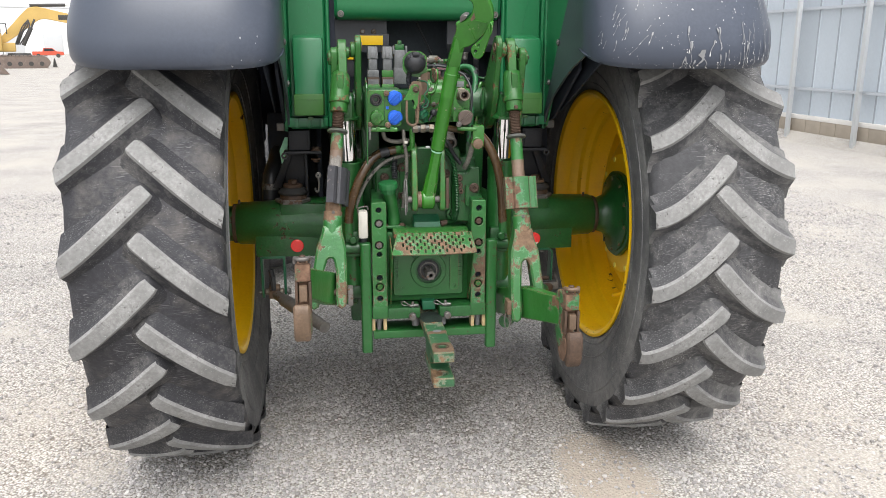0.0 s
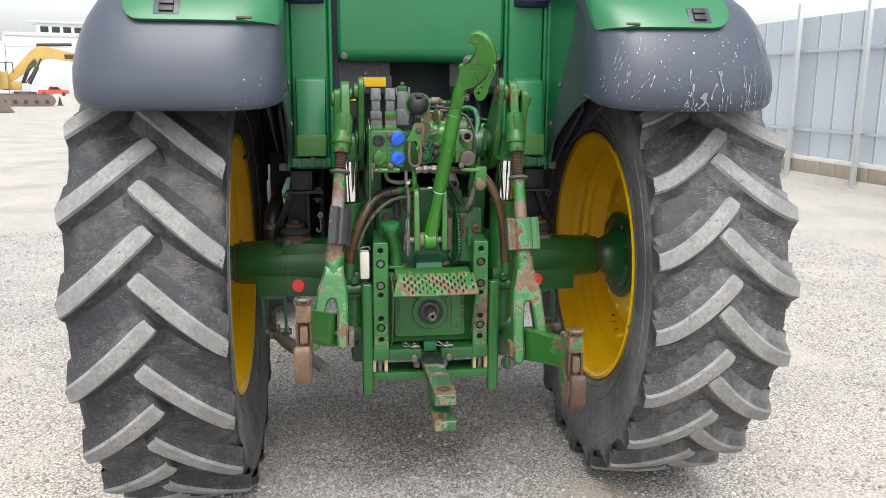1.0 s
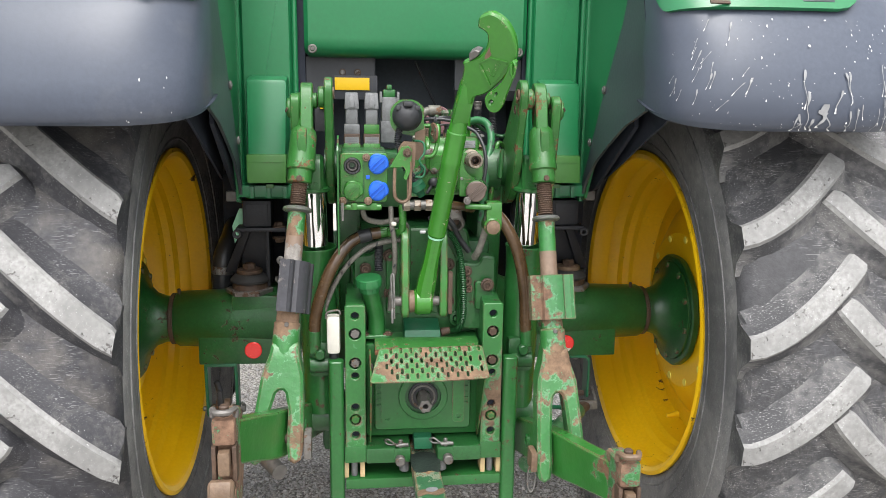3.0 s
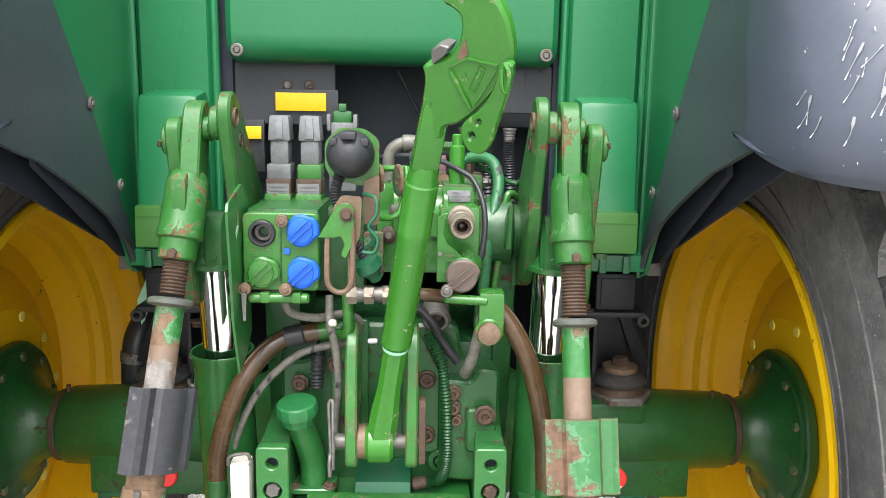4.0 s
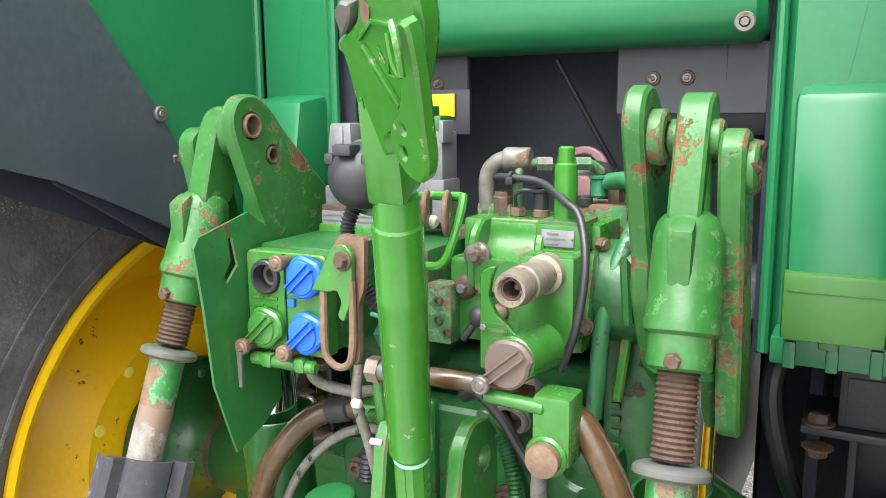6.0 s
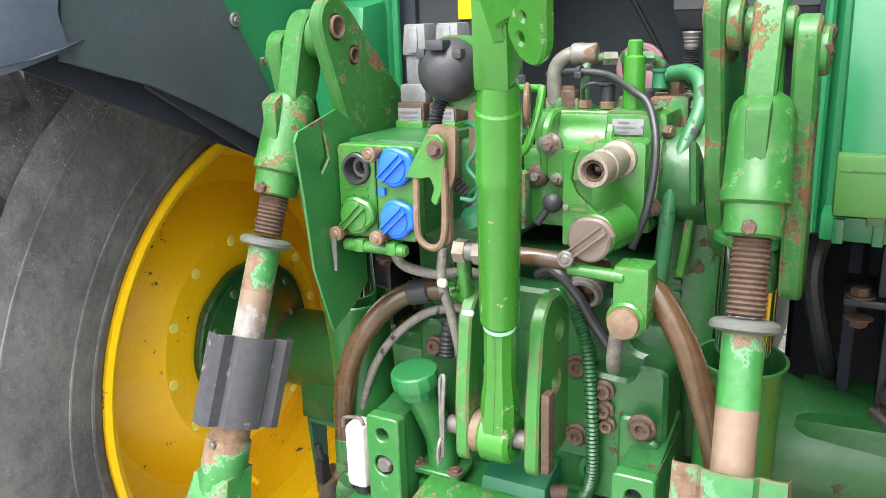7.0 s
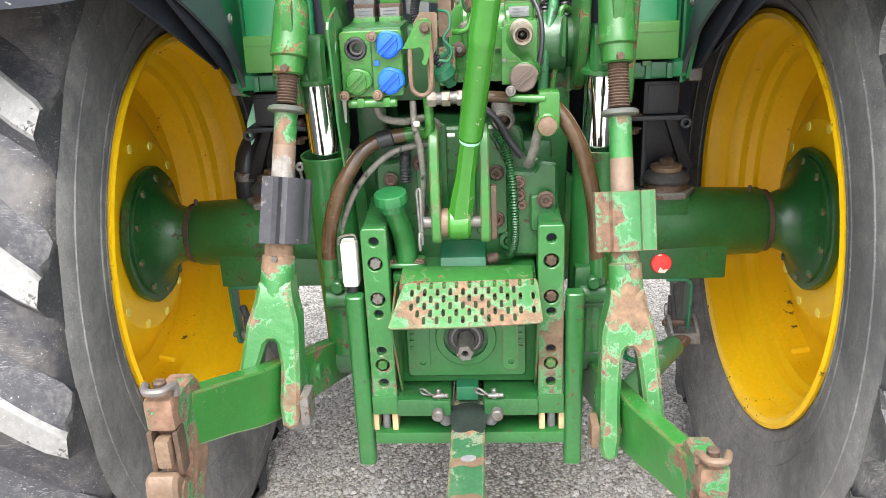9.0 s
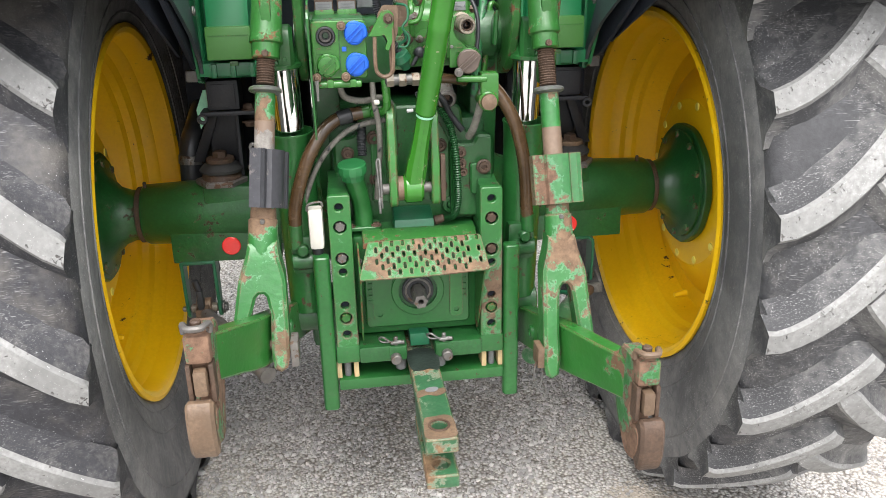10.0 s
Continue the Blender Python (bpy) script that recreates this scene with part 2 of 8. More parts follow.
surface("steel", (0.20, 0.195, 0.185), 0.46, metal=0.6, mottle=0.45, scale=25, bump=0.10, chips=0.25, chip=(0.08, 0.05, 0.032), chip_scale=55)
surface("steel_dull", (0.15, 0.14, 0.13), 0.5, metal=0.4, mottle=0.3, scale=25, bump=0.1, chips=0.33, chip=(0.075, 0.045, 0.028), chip_scale=45)
surface("alu", (0.165, 0.17, 0.175), 0.45, metal=0.15, mottle=0.3, scale=14, bump=0.12, wavy=0.4, dust=0.5, dust_col=(0.06, 0.058, 0.056), dust_scale=30)
surface("pipe_steel", (0.15, 0.145, 0.125), 0.5, metal=0.25, mottle=0.4, scale=18, bump=0.12, chips=0.52, chip=(0.13, 0.075, 0.042), chip_scale=16)
surface("hose_scuffed", (0.022, 0.125, 0.045), 0.4, mottle=0.2, bump=0.08, chips=0.48, chip=(0.035, 0.04, 0.04), chip_scale=22, dust=0.25, dust_col=(0.06, 0.17, 0.08), spec=0.5)
surface("chrome", (0.86, 0.86, 0.87), 0.06, metal=1.0, mottle=0.02, bump=0.0)
surface("zinc_gold", (0.245, 0.21, 0.165), 0.42, metal=0.3, mottle=0.4, scale=25, chips=0.33, chip=(0.12, 0.07, 0.04), chip_scale=50)
surface("hose_brown", (0.070, 0.040, 0.019), 0.24, mottle=0.4, scale=9, bump=0.04, coat=0.2, dust=0.25, dust_col=(0.11, 0.072, 0.042))
surface("hose_black", (0.026, 0.027, 0.030), 0.38, mottle=0.2)
surface("hose_braid", (0.165, 0.155, 0.135), 0.55, mottle=0.5, scale=60, grain=220, bump=0.2, chips=0.26, chip=(0.03, 0.028, 0.026), chip_scale=70, dust=0.4, dust_col=(0.20, 0.185, 0.16), dust_scale=24)
surface("white_plastic", (0.55, 0.53, 0.47), 0.4, mottle=0.08, bump=0.03, dust=0.2, dust_col=(0.35, 0.32, 0.26))
surface("blue_cap", (0.010, 0.10, 0.52), 0.42, mottle=0.12, bump=0.03, dust=0.06, dust_col=(0.2, 0.25, 0.35))
surface("brown_cap", (0.120, 0.090, 0.074), 0.45, mottle=0.15, bump=0.05, dust=0.15, dust_col=(0.2, 0.17, 0.15))
surface("red_reflector", (0.75, 0.035, 0.03), 0.25, mottle=0.08, scale=80, grain=300, bump=0.08, coat=0.5)
surface("sticker_yellow", (0.66, 0.41, 0.006), 0.45, mottle=0.05)
surface("sticker_white", (0.33, 0.33, 0.33), 0.4, mottle=0.15, dust=0.3, dust_col=(0.16, 0.155, 0.15), dust_scale=40)
surface("label_grey", (0.17, 0.172, 0.178), 0.5, mottle=0.25, scale=60, bump=0.04, dust=0.3, dust_col=(0.24, 0.24, 0.235), dust_scale=60)
surface("print_pale", (0.12, 0.12, 0.13), 0.6, mottle=0.1)
surface("print_dark", (0.10, 0.10, 0.12), 0.6, mottle=0.1)
surface("wood_block", (0.48, 0.36, 0.19), 0.6, mottle=0.2, scale=30, bump=0.05, dust=0.2)
surface("lamp_red", (0.55, 0.02, 0.03), 0.2, mottle=0.05, coat=0.6)
surface("paint_white_run", (0.24, 0.245, 0.25), 0.6, mottle=0.2, scale=40)
surface("paint_white_drop", (0.62, 0.62, 0.61), 0.55, mottle=0.1, scale=40)
surface("mint_paint", (0.30, 0.62, 0.42), 0.5, mottle=0.1)
surface("fence_sheet", (0.46, 0.51, 0.56), 0.5, metal=0.15, mottle=0.08, scale=0.8, grain=20, bump=0.02, rnd=0.08, dust=0.15, dust_col=(0.55, 0.56, 0.56), dust_scale=0.7)
surface("fence_seam", (0.30, 0.33, 0.36), 0.6, mottle=0.1)
surface("fence_sill", (0.62, 0.60, 0.57), 0.8, mottle=0.1, scale=2, bump=0.1, dust=0.2)
surface("fence_rail", (0.45, 0.48, 0.52), 0.5, metal=0.2, mottle=0.1)
surface("fence_steel", (0.48, 0.50, 0.51), 0.45, metal=0.25, mottle=0.06, scale=3, bump=0.02)
surface("block_concrete", (0.30, 0.26, 0.21), 0.9, mottle=0.15, scale=5, bump=0.2, rnd=0.12)
surface("machine_yellow", (0.52, 0.35, 0.11), 0.5, mottle=0.12, scale=1, dust=0.2)
surface("machine_dark", (0.05, 0.048, 0.045), 0.6, mottle=0.2, scale=2, dust=0.25, dust_col=(0.25, 0.21, 0.17), dust_scale=1.5)
surface("track_steel", (0.17, 0.13, 0.11), 0.7, mottle=0.25, scale=3, dust=0.3, dust_scale=2)
surface("glass_dark", (0.03, 0.035, 0.04), 0.08, mottle=0.05, bump=0.0)
surface("truck_red", (0.50, 0.08, 0.04), 0.35, mottle=0.05, scale=1, coat=0.4)
surface("building_white", (0.74, 0.75, 0.75), 0.7, mottle=0.05, scale=0.2, grain=3, bump=0.02)
surface("building_grey", (0.48, 0.49, 0.50), 0.7, mottle=0.06, scale=0.2, grain=3)


def gravel_material(name, stones):
    m = bpy.data.materials.new(name)
    m.use_nodes = True
    n, l = m.node_tree.nodes, m.node_tree.links
    b = n["Principled BSDF"]
    tc = n.new("ShaderNodeTexCoord")
    b.inputs["Roughness"].default_value = 0.9

    def tex(kind, s, **kw):
        t = n.new(kind)
        t.inputs["Scale"].default_value = s
        for k, v in kw.items():
            t.inputs[k].default_value = v
        l.new(tc.outputs["Object"], t.inputs["Vector"])
        return t

    def ramp(src, stops):
        r = n.new("ShaderNodeValToRGB")
        e = r.color_ramp.elements
        while len(e) < len(stops):
            e.new(0.5)
        for q, (p, c) in zip(e, stops):
            q.position, q.color = p, (*c, 1)
        l.new(src, r.inputs["Fac"])
        return r.outputs["Color"]

    def mix(fac, a, c, mode="MIX"):
        t = n.new("ShaderNodeMix")
        t.data_type, t.blend_type = "RGBA", mode
        if isinstance(fac, float):
            t.inputs["Factor"].default_value = fac
        else:
            l.new(fac, t.inputs["Factor"])
        l.new(a, t.inputs["A"])
        l.new(c, t.inputs["B"])
        return t.outputs["Result"]

    patches = tex("ShaderNodeTexNoise", 0.7, Detail=7.0, Roughness=0.62)
    tint = ramp(patches.outputs["Fac"], [(0.3, (0.41, 0.396, 0.380)), (0.5, (0.545, 0.525, 0.497)), (0.7, (0.585, 0.558, 0.512))])
    if stones:
        g = n.new("ShaderNodeNewGeometry")
        own = ramp(g.outputs["Random Per Island"], [(0.0, (0.085, 0.079, 0.081)), (0.25, (0.21, 0.199, 0.199)), (0.6, (0.335, 0.319, 0.315)), (0.9, (0.45, 0.432, 0.42)), (1.0, (0.60, 0.578, 0.56))])
        col = mix(0.3, own, tint)
        grain = tex("ShaderNodeTexNoise", 220.0, Detail=3.0)
        bump_src, dist, strength = grain.outputs["Fac"], 0.001, 0.4
    else:
        cells = tex("ShaderNodeTexVoronoi", 95.0, Randomness=1.0)
        shade = ramp(cells.outputs["Color"], [(0.0, (0.46, 0.46, 0.47)), (1.0, (1.18, 1.18, 1.16))])
        gap = ramp(cells.outputs["Distance"], [(0.25, (1.12, 1.12, 1.12)), (0.78, (0.40, 0.37, 0.345))])
        col = mix(1.0, mix(0.8, tint, shade, "MULTIPLY"), gap, "MULTIPLY")
        fines = tex("ShaderNodeTexNoise", 0.9, Detail=6.0, Roughness=0.62)          # packed sandy patches and wheel tracks
        packed = ramp(fines.outputs["Fac"], [(0.52, (0, 0, 0)), (0.64, (0.65, 0.65, 0.65))])
        dustn = tex("ShaderNodeTexNoise", 60.0, Detail=8.0, Roughness=0.75)
        sand = ramp(dustn.outputs["Fac"], [(0.3, (0.34, 0.315, 0.28)), (0.7, (0.50, 0.465, 0.415))])
        bw = n.new("ShaderNodeRGBToBW")
        l.new(packed, bw.inputs[0])
        col = mix(bw.outputs[0], col, sand)
        for centre, size, tone in (((0.68, -0.15, 0), (2.9, 1.5, 0), (0.40, 0.345, 0.285)), ((-0.95, -0.75, 0), (1.6, 2.2, 0), (0.46, 0.415, 0.36))):      # bare sandy tracks
            mp, ln = n.new("ShaderNodeMapping"), n.new("ShaderNodeVectorMath")
            mp.vector_type, ln.operation = "TEXTURE", "LENGTH"
            mp.inputs["Location"].default_value, mp.inputs["Scale"].default_value = centre, (1 / size[0], 1 / size[1], 50.0)
            l.new(tc.outputs["Object"], mp.inputs["Vector"])
            l.new(mp.outputs[0], ln.inputs[0])
            rag = n.new("ShaderNodeMath")
            rag.operation = "MULTIPLY_ADD"
            rag.inputs[1].default_value = 0.9
            l.new(dustn.outputs["Fac"], rag.inputs[0])
            l.new(ln.outputs["Value"], rag.inputs[2])
            edge = ramp(rag.outputs[0], [(0.95, (0.85, 0.85, 0.85)), (1.0, (0.0, 0.0, 0.0))])
            ew = n.new("ShaderNodeRGBToBW")
            l.new(edge, ew.inputs[0])
            earth = ramp(dustn.outputs["Fac"], [(0.3, tuple(c * 0.8 for c in tone)), (0.7, tuple(min(1, c * 1.12) for c in tone))])
            col = mix(ew.outputs[0], col, earth)
        inv = n.new("ShaderNodeMath")
        inv.operation = "SUBTRACT"
        inv.inputs[0].default_value = 1.0
        l.new(cells.outputs["Distance"], inv.inputs[1])
        bump_src, dist, strength = inv.outputs[0], 0.008, 0.7
    bp = n.new("ShaderNodeBump")
    bp.inputs["Strength"].default_value, bp.inputs["Distance"].default_value = strength, dist
    l.new(bump_src, bp.inputs["Height"])
    l.new(bp.outputs[0], b.inputs["Normal"])
    l.new(col, b.inputs["Base Color"])
    MATS[name] = m


gravel_material("gravel_bed", False)
gravel_material("gravel_stone", True)

# ---- mesh helpers ----


def frame_of(d):
    d = Vector(d).normalized()
    u = d.cross(Vector((0, 0, 1)) if abs(d.z) < 0.9 else Vector((0, 1, 0))).normalized()
    return d, u, d.cross(u)


def add(bm, other):
    """Copies the mesh 'other' into bm."""
    tmp = bpy.data.meshes.new("tmp")
    other.to_mesh(tmp)
    other.free()
    bm.from_mesh(tmp)
    bpy.data.meshes.remove(tmp)
    return bm


def join(*bms):
    bm = bms[0]
    for o in bms[1:]:
        add(bm, o)
    return bm


def moved(bm, m):
    bmesh.ops.transform(bm, matrix=m, verts=bm.verts)
    return bm


def box(c, size, bevel=0.004, m=None, seg=2):
    bm = bmesh.new()
    bmesh.ops.create_cube(bm, size=1.0)
    bmesh.ops.scale(bm, vec=size, verts=bm.verts)
    if bevel:
        bmesh.ops.bevel(bm, geom=bm.edges[:], offset=min(bevel, min(size) * 0.45), segments=seg, affect="EDGES", profile=0.6)
    if m is not None:
        moved(bm, m)
    return moved(bm, Matrix.Translation(c))


def hull(pts, bevel=0.004):
    """A solid from eight corners: four of the bottom, then four of the top, in the same turn."""
    bm = bmesh.new()
    v = [bm.verts.new(p) for p in pts]
    for f in ((0, 1, 2, 3), (4, 5, 6, 7), (0, 1, 5, 4), (1, 2, 6, 5), (2, 3, 7, 6), (3, 0, 4, 7)):
        bm.faces.new([v[i] for i in f])
    bmesh.ops.recalc_face_normals(bm, faces=bm.faces)
    if bevel:
        bmesh.ops.bevel(bm, geom=bm.edges[:], offset=bevel, segments=2, affect="EDGES", profile=0.6)
    return bm


def loft(sections):
    """A closed solid through rings of as many points each."""
    bm = bmesh.new()
    rings = [[bm.verts.new(p) for p in sec] for sec in sections]
    for a, b in zip(rings, rings[1:]):
        for i in range(len(a)):
            j = (i + 1) % len(a)
            bm.faces.new((a[i], a[j], b[j], b[i]))
    bm.faces.new(rings[0])
    bm.faces.new(rings[-1])
    bmesh.ops.recalc_face_normals(bm, faces=bm.faces)
    return bm


def lathe(prof, o, d, seg=24, turn=0.0):
    """A body of revolution: prof is (way along d, radius)."""
    d, u, w = frame_of(d)
    o = Vector(o)
    bm = bmesh.new()
    rings = []
    for h, r in prof:
        if r < 1e-6:
            rings.append([bm.verts.new(o + d * h)])
        else:
            rings.append([bm.verts.new(o + d * h + (u * math.cos(a) + w * math.sin(a)) * r) for a in (turn + 2 * math.pi * i / seg for i in range(seg))])
    for a, b in zip(rings, rings[1:]):
        for i in range(seg):
            j = (i + 1) % seg
            f = [a[i % len(a)], a[j % len(a)], b[j % len(b)], b[i % len(b)]]
            f = list(dict.fromkeys(f))
            if len(f) > 2:
                bm.faces.new(f)
    for r in (rings[0], rings[-1]):
        if len(r) > 2:
            bm.faces.new(r)
    return bm


def rod(a, b, r, r2=None, seg=20, chamfer=0.003):
    a, b = Vector(a), Vector(b)
    r2 = r if r2 is None else r2
    length = (b - a).length
    c = min(chamfer, r * 0.4, length * 0.3)
    return lathe([(0, r - c), (c, r), (length - c, r2), (length, r2 - c)], a, b - a, seg)


def ring(a, b, r, hole, seg=24, chamfer=0.002):
    a, b = Vector(a), Vector(b)
    length = (b - a).length
    c = min(chamfer, (r - hole) * 0.3)
    bm = lathe([(0, hole), (0, r - c), (c, r), (length - c, r), (length, r - c), (length, hole), (0, hole)], a, b - a, seg)
    bmesh.ops.remove_doubles(bm, verts=bm.verts, dist=1e-5)
    ends = [f for f in bm.faces if len(f.verts) > 4]
    bmesh.ops.delete(bm, geom=ends, context="FACES_ONLY")
    return bm


def hexhead(o, d, r=0.012, h=0.009, washer=True):
    bm = lathe([(0, r), (h * 0.8, r), (h, r * 0.82)], o, d, 6, 0.3)
    if washer:
        add(bm, lathe([(-0.001, r * 1.45), (0.0018, r * 1.45), (0.0022, r * 1.38)], o, d, 18))
    return bm


def curve_points(pts, steps):
    p = [Vector(q) for q in pts]
    p = [p[0] * 2 - p[1], *p, p[-1] * 2 - p[-2]]
    out = []
    for i in range(1, len(p) - 2):
        for k in range(steps):
            t = k / steps
            a, b, c, d = p[i - 1:i + 3]
            out.append(0.5 * ((2 * b) + (c - a) * t + (2 * a - 5 * b + 4 * c - d) * t * t + (3 * b - a - 3 * c + d) * t ** 3))
    return out + [p[-2]]


def hose(pts, r, seg=10, steps=8, ribs=0.0, close=False):
    """A tube along a smooth curve; ribs: the depth of its corrugation."""
    c = curve_points(pts, steps)
    bm = bmesh.new()
    rings, u = [], None
    for i, q in enumerate(c):
        t = (c[min(i + 1, len(c) - 1)] - c[max(i - 1, 0)]).normalized()
        u = frame_of(t)[1] if u is None else (u - t * u.dot(t)).normalized()
        w = t.cross(u)
        rr = r + (ribs if i % 2 else -ribs)
        rings.append([bm.verts.new(q + (u * math.cos(a) + w * math.sin(a)) * rr) for a in (2 * math.pi * k / seg for k in range(seg))])
    for a, b in zip(rings, rings[1:]):
        for i in range(seg):
            bm.faces.new((a[i], a[(i + 1) % seg], b[(i + 1) % seg], b[i]))
    bm.faces.new(rings[0])
    bm.faces.new(rings[-1])
    return bm


def circle(cx, cy, r, n=14):
    return [(cx + r * math.cos(2 * math.pi * i / n), cy + r * math.sin(2 * math.pi * i / n)) for i in range(n)]


def slot(cx, cy, w, h, n=4):
    """A rounded slot, upright."""
    r = w / 2
    pts = [(cx + r * math.cos(math.pi * i / n), cy + h / 2 - r + r * math.sin(math.pi * i / n)) for i in range(n + 1)]
    return pts + [(cx - r * math.cos(math.pi * i / n), cy - h / 2 + r - r * math.sin(math.pi * i / n)) for i in range(n + 1)]


def smooth_outline(pts, steps=4):
    """A closed smooth outline through 2D points."""
    n, out = len(pts), []
    for i in range(n):
        a, b, c, d = (Vector(pts[(i + k) % n]) for k in (-1, 0, 1, 2))
        for k in range(steps):
            t = k / steps
            q = 0.5 * ((2 * b) + (c - a) * t + (2 * a - 5 * b + 4 * c - d) * t * t + (3 * b - a - 3 * c + d) * t ** 3)
            out.append((q.x, q.y))
    return out


def rounded(pts, r, n=4):
    """A closed polygon with rounded corners."""
    out, k = [], len(pts)
    for i in range(k):
        a, b, c = (Vector(pts[(i + j) % k]) for j in (-1, 0, 1))
        ra = min(r, (a - b).length * 0.48, (c - b).length * 0.48)
        p, q = b + (a - b).normalized() * ra, b + (c - b).normalized() * ra
        for j in range(n + 1):
            t = j / n
            v = p * (1 - t) ** 2 + b * 2 * t * (1 - t) + q * t * t
            out.append((v.x, v.y))
    return out


XZ = Matrix(((1, 0, 0, 0), (0, 0, 1, 0), (0, 1, 0, 0), (0, 0, 0, 1)))      # outline in x, z; depth along +y
YZ = Matrix(((0, 0, 1, 0), (1, 0, 0, 0), (0, 1, 0, 0), (0, 0, 0, 1)))      # outline in y, z; depth along +x
XY = Matrix.Identity(4)                                                    # outline in x, y; depth along +z


def plate(outline, thick, m, holes=(), bevel=0.0):
    """A flat plate with real holes: outline and holes in 2D, made solid along the third axis of m."""
    bm = bmesh.new()
    loops = []
    for loop in (outline, *holes):
        vs = [bm.verts.new((x, y, 0)) for x, y in loop]
        loops.append([bm.edges.new((vs[i], vs[(i + 1) % len(vs)])) for i in range(len(vs))])
    if holes:
        bmesh.ops.triangle_fill(bm, edges=[e for q in loops for e in q], use_beauty=True, use_dissolve=False)
        bmesh.ops.dissolve_limit(bm, angle_limit=0.01, verts=bm.verts, edges=[e for e in bm.edges if len(e.link_faces) == 2])
    else:
        bm.faces.new(bm.verts[:])
    faces = bm.faces[:]
    ext = bmesh.ops.extrude_face_region(bm, geom=faces)
    bmesh.ops.translate(bm, vec=(0, 0, thick), verts=[v for v in ext["geom"] if isinstance(v, bmesh.types.BMVert)])
    bmesh.ops.recalc_face_normals(bm, faces=bm.faces)
    if bevel:
        rim = [e for e in bm.edges if len(e.link_faces) == 2 and e.calc_face_angle(0) > 1.2 and abs(e.verts[0].co.z - e.verts[1].co.z) < 1e-6]
        bmesh.ops.bevel(bm, geom=rim, offset=bevel, segments=1, affect="EDGES")
    return moved(bm, m)


def part(name, bm, material, parent=None, label="", sharp=35):
    """Links a bmesh as ONE mesh object, a part of its parent. material: a name, or names by slot."""
    bmesh.ops.recalc_face_normals(bm, faces=bm.faces)
    lim = radians(sharp)
    for f in bm.faces:
        f.smooth = True
    for e in bm.edges:
        e.smooth = len(e.link_faces) == 2 and e.calc_face_angle(0) < lim
    me = bpy.data.meshes.new(name)
    bm.to_mesh(me)
    bm.free()
    for k in ([material] if isinstance(material, str) else material):
        me.materials.append(MATS[k])
    ob = new(name, me)
    if parent is not None:
        ob.parent = parent
    if label:
        ob["label"] = label
    return ob


def again(ob, m, parent):
    """One more piece on the same mesh."""
    o = new(ob.name.split(".")[0], ob.data)
    o.parent, o.matrix_basis = parent, m
    return o


def thing(name, label, category, at=(0, 0, 0), group="", kind=""):
    ob = new(name)
    ob.location = at
    ob.empty_display_size = 0.1
    return tagged(ob, label, category, group, kind)

# ---- ground ----


def ground_height(x, y):
    """Gentle unevenness of the yard, flat far away."""
    r = math.hypot(x, y)
    k = max(0.0, 1 - r / 30)
    dip = min(1.0, max(0.0, (r - 2.5) / 3.0))
    return 0.012 * k * (noise.noise((x * 0.6, y * 0.6, 0)) - 0.2) - 0.026 * (1 - dip * dip * (3 - 2 * dip))


def build_ground():
    xs = sorted({round(s * (0.25 * i + 0.0026 * i ** 3.4), 3) for i in range(33) for s in (-1, 1)})
    xs = [-2500, -900, *[x for x in xs if abs(x) < 600], 900, 2500]
    bm = bmesh.new()
    grid = [[bm.verts.new((x, y, ground_height(x, y) - 0.004)) for x in xs] for y in xs]
    for a, b in zip(grid, grid[1:]):
        for i in range(len(xs) - 1):
            bm.faces.new((a[i], a[i + 1], b[i + 1], b[i]))
    tagged(part("ground", bm, "gravel_bed"), "pale crushed gravel yard, packed and dusty", "ground", kind="structure")


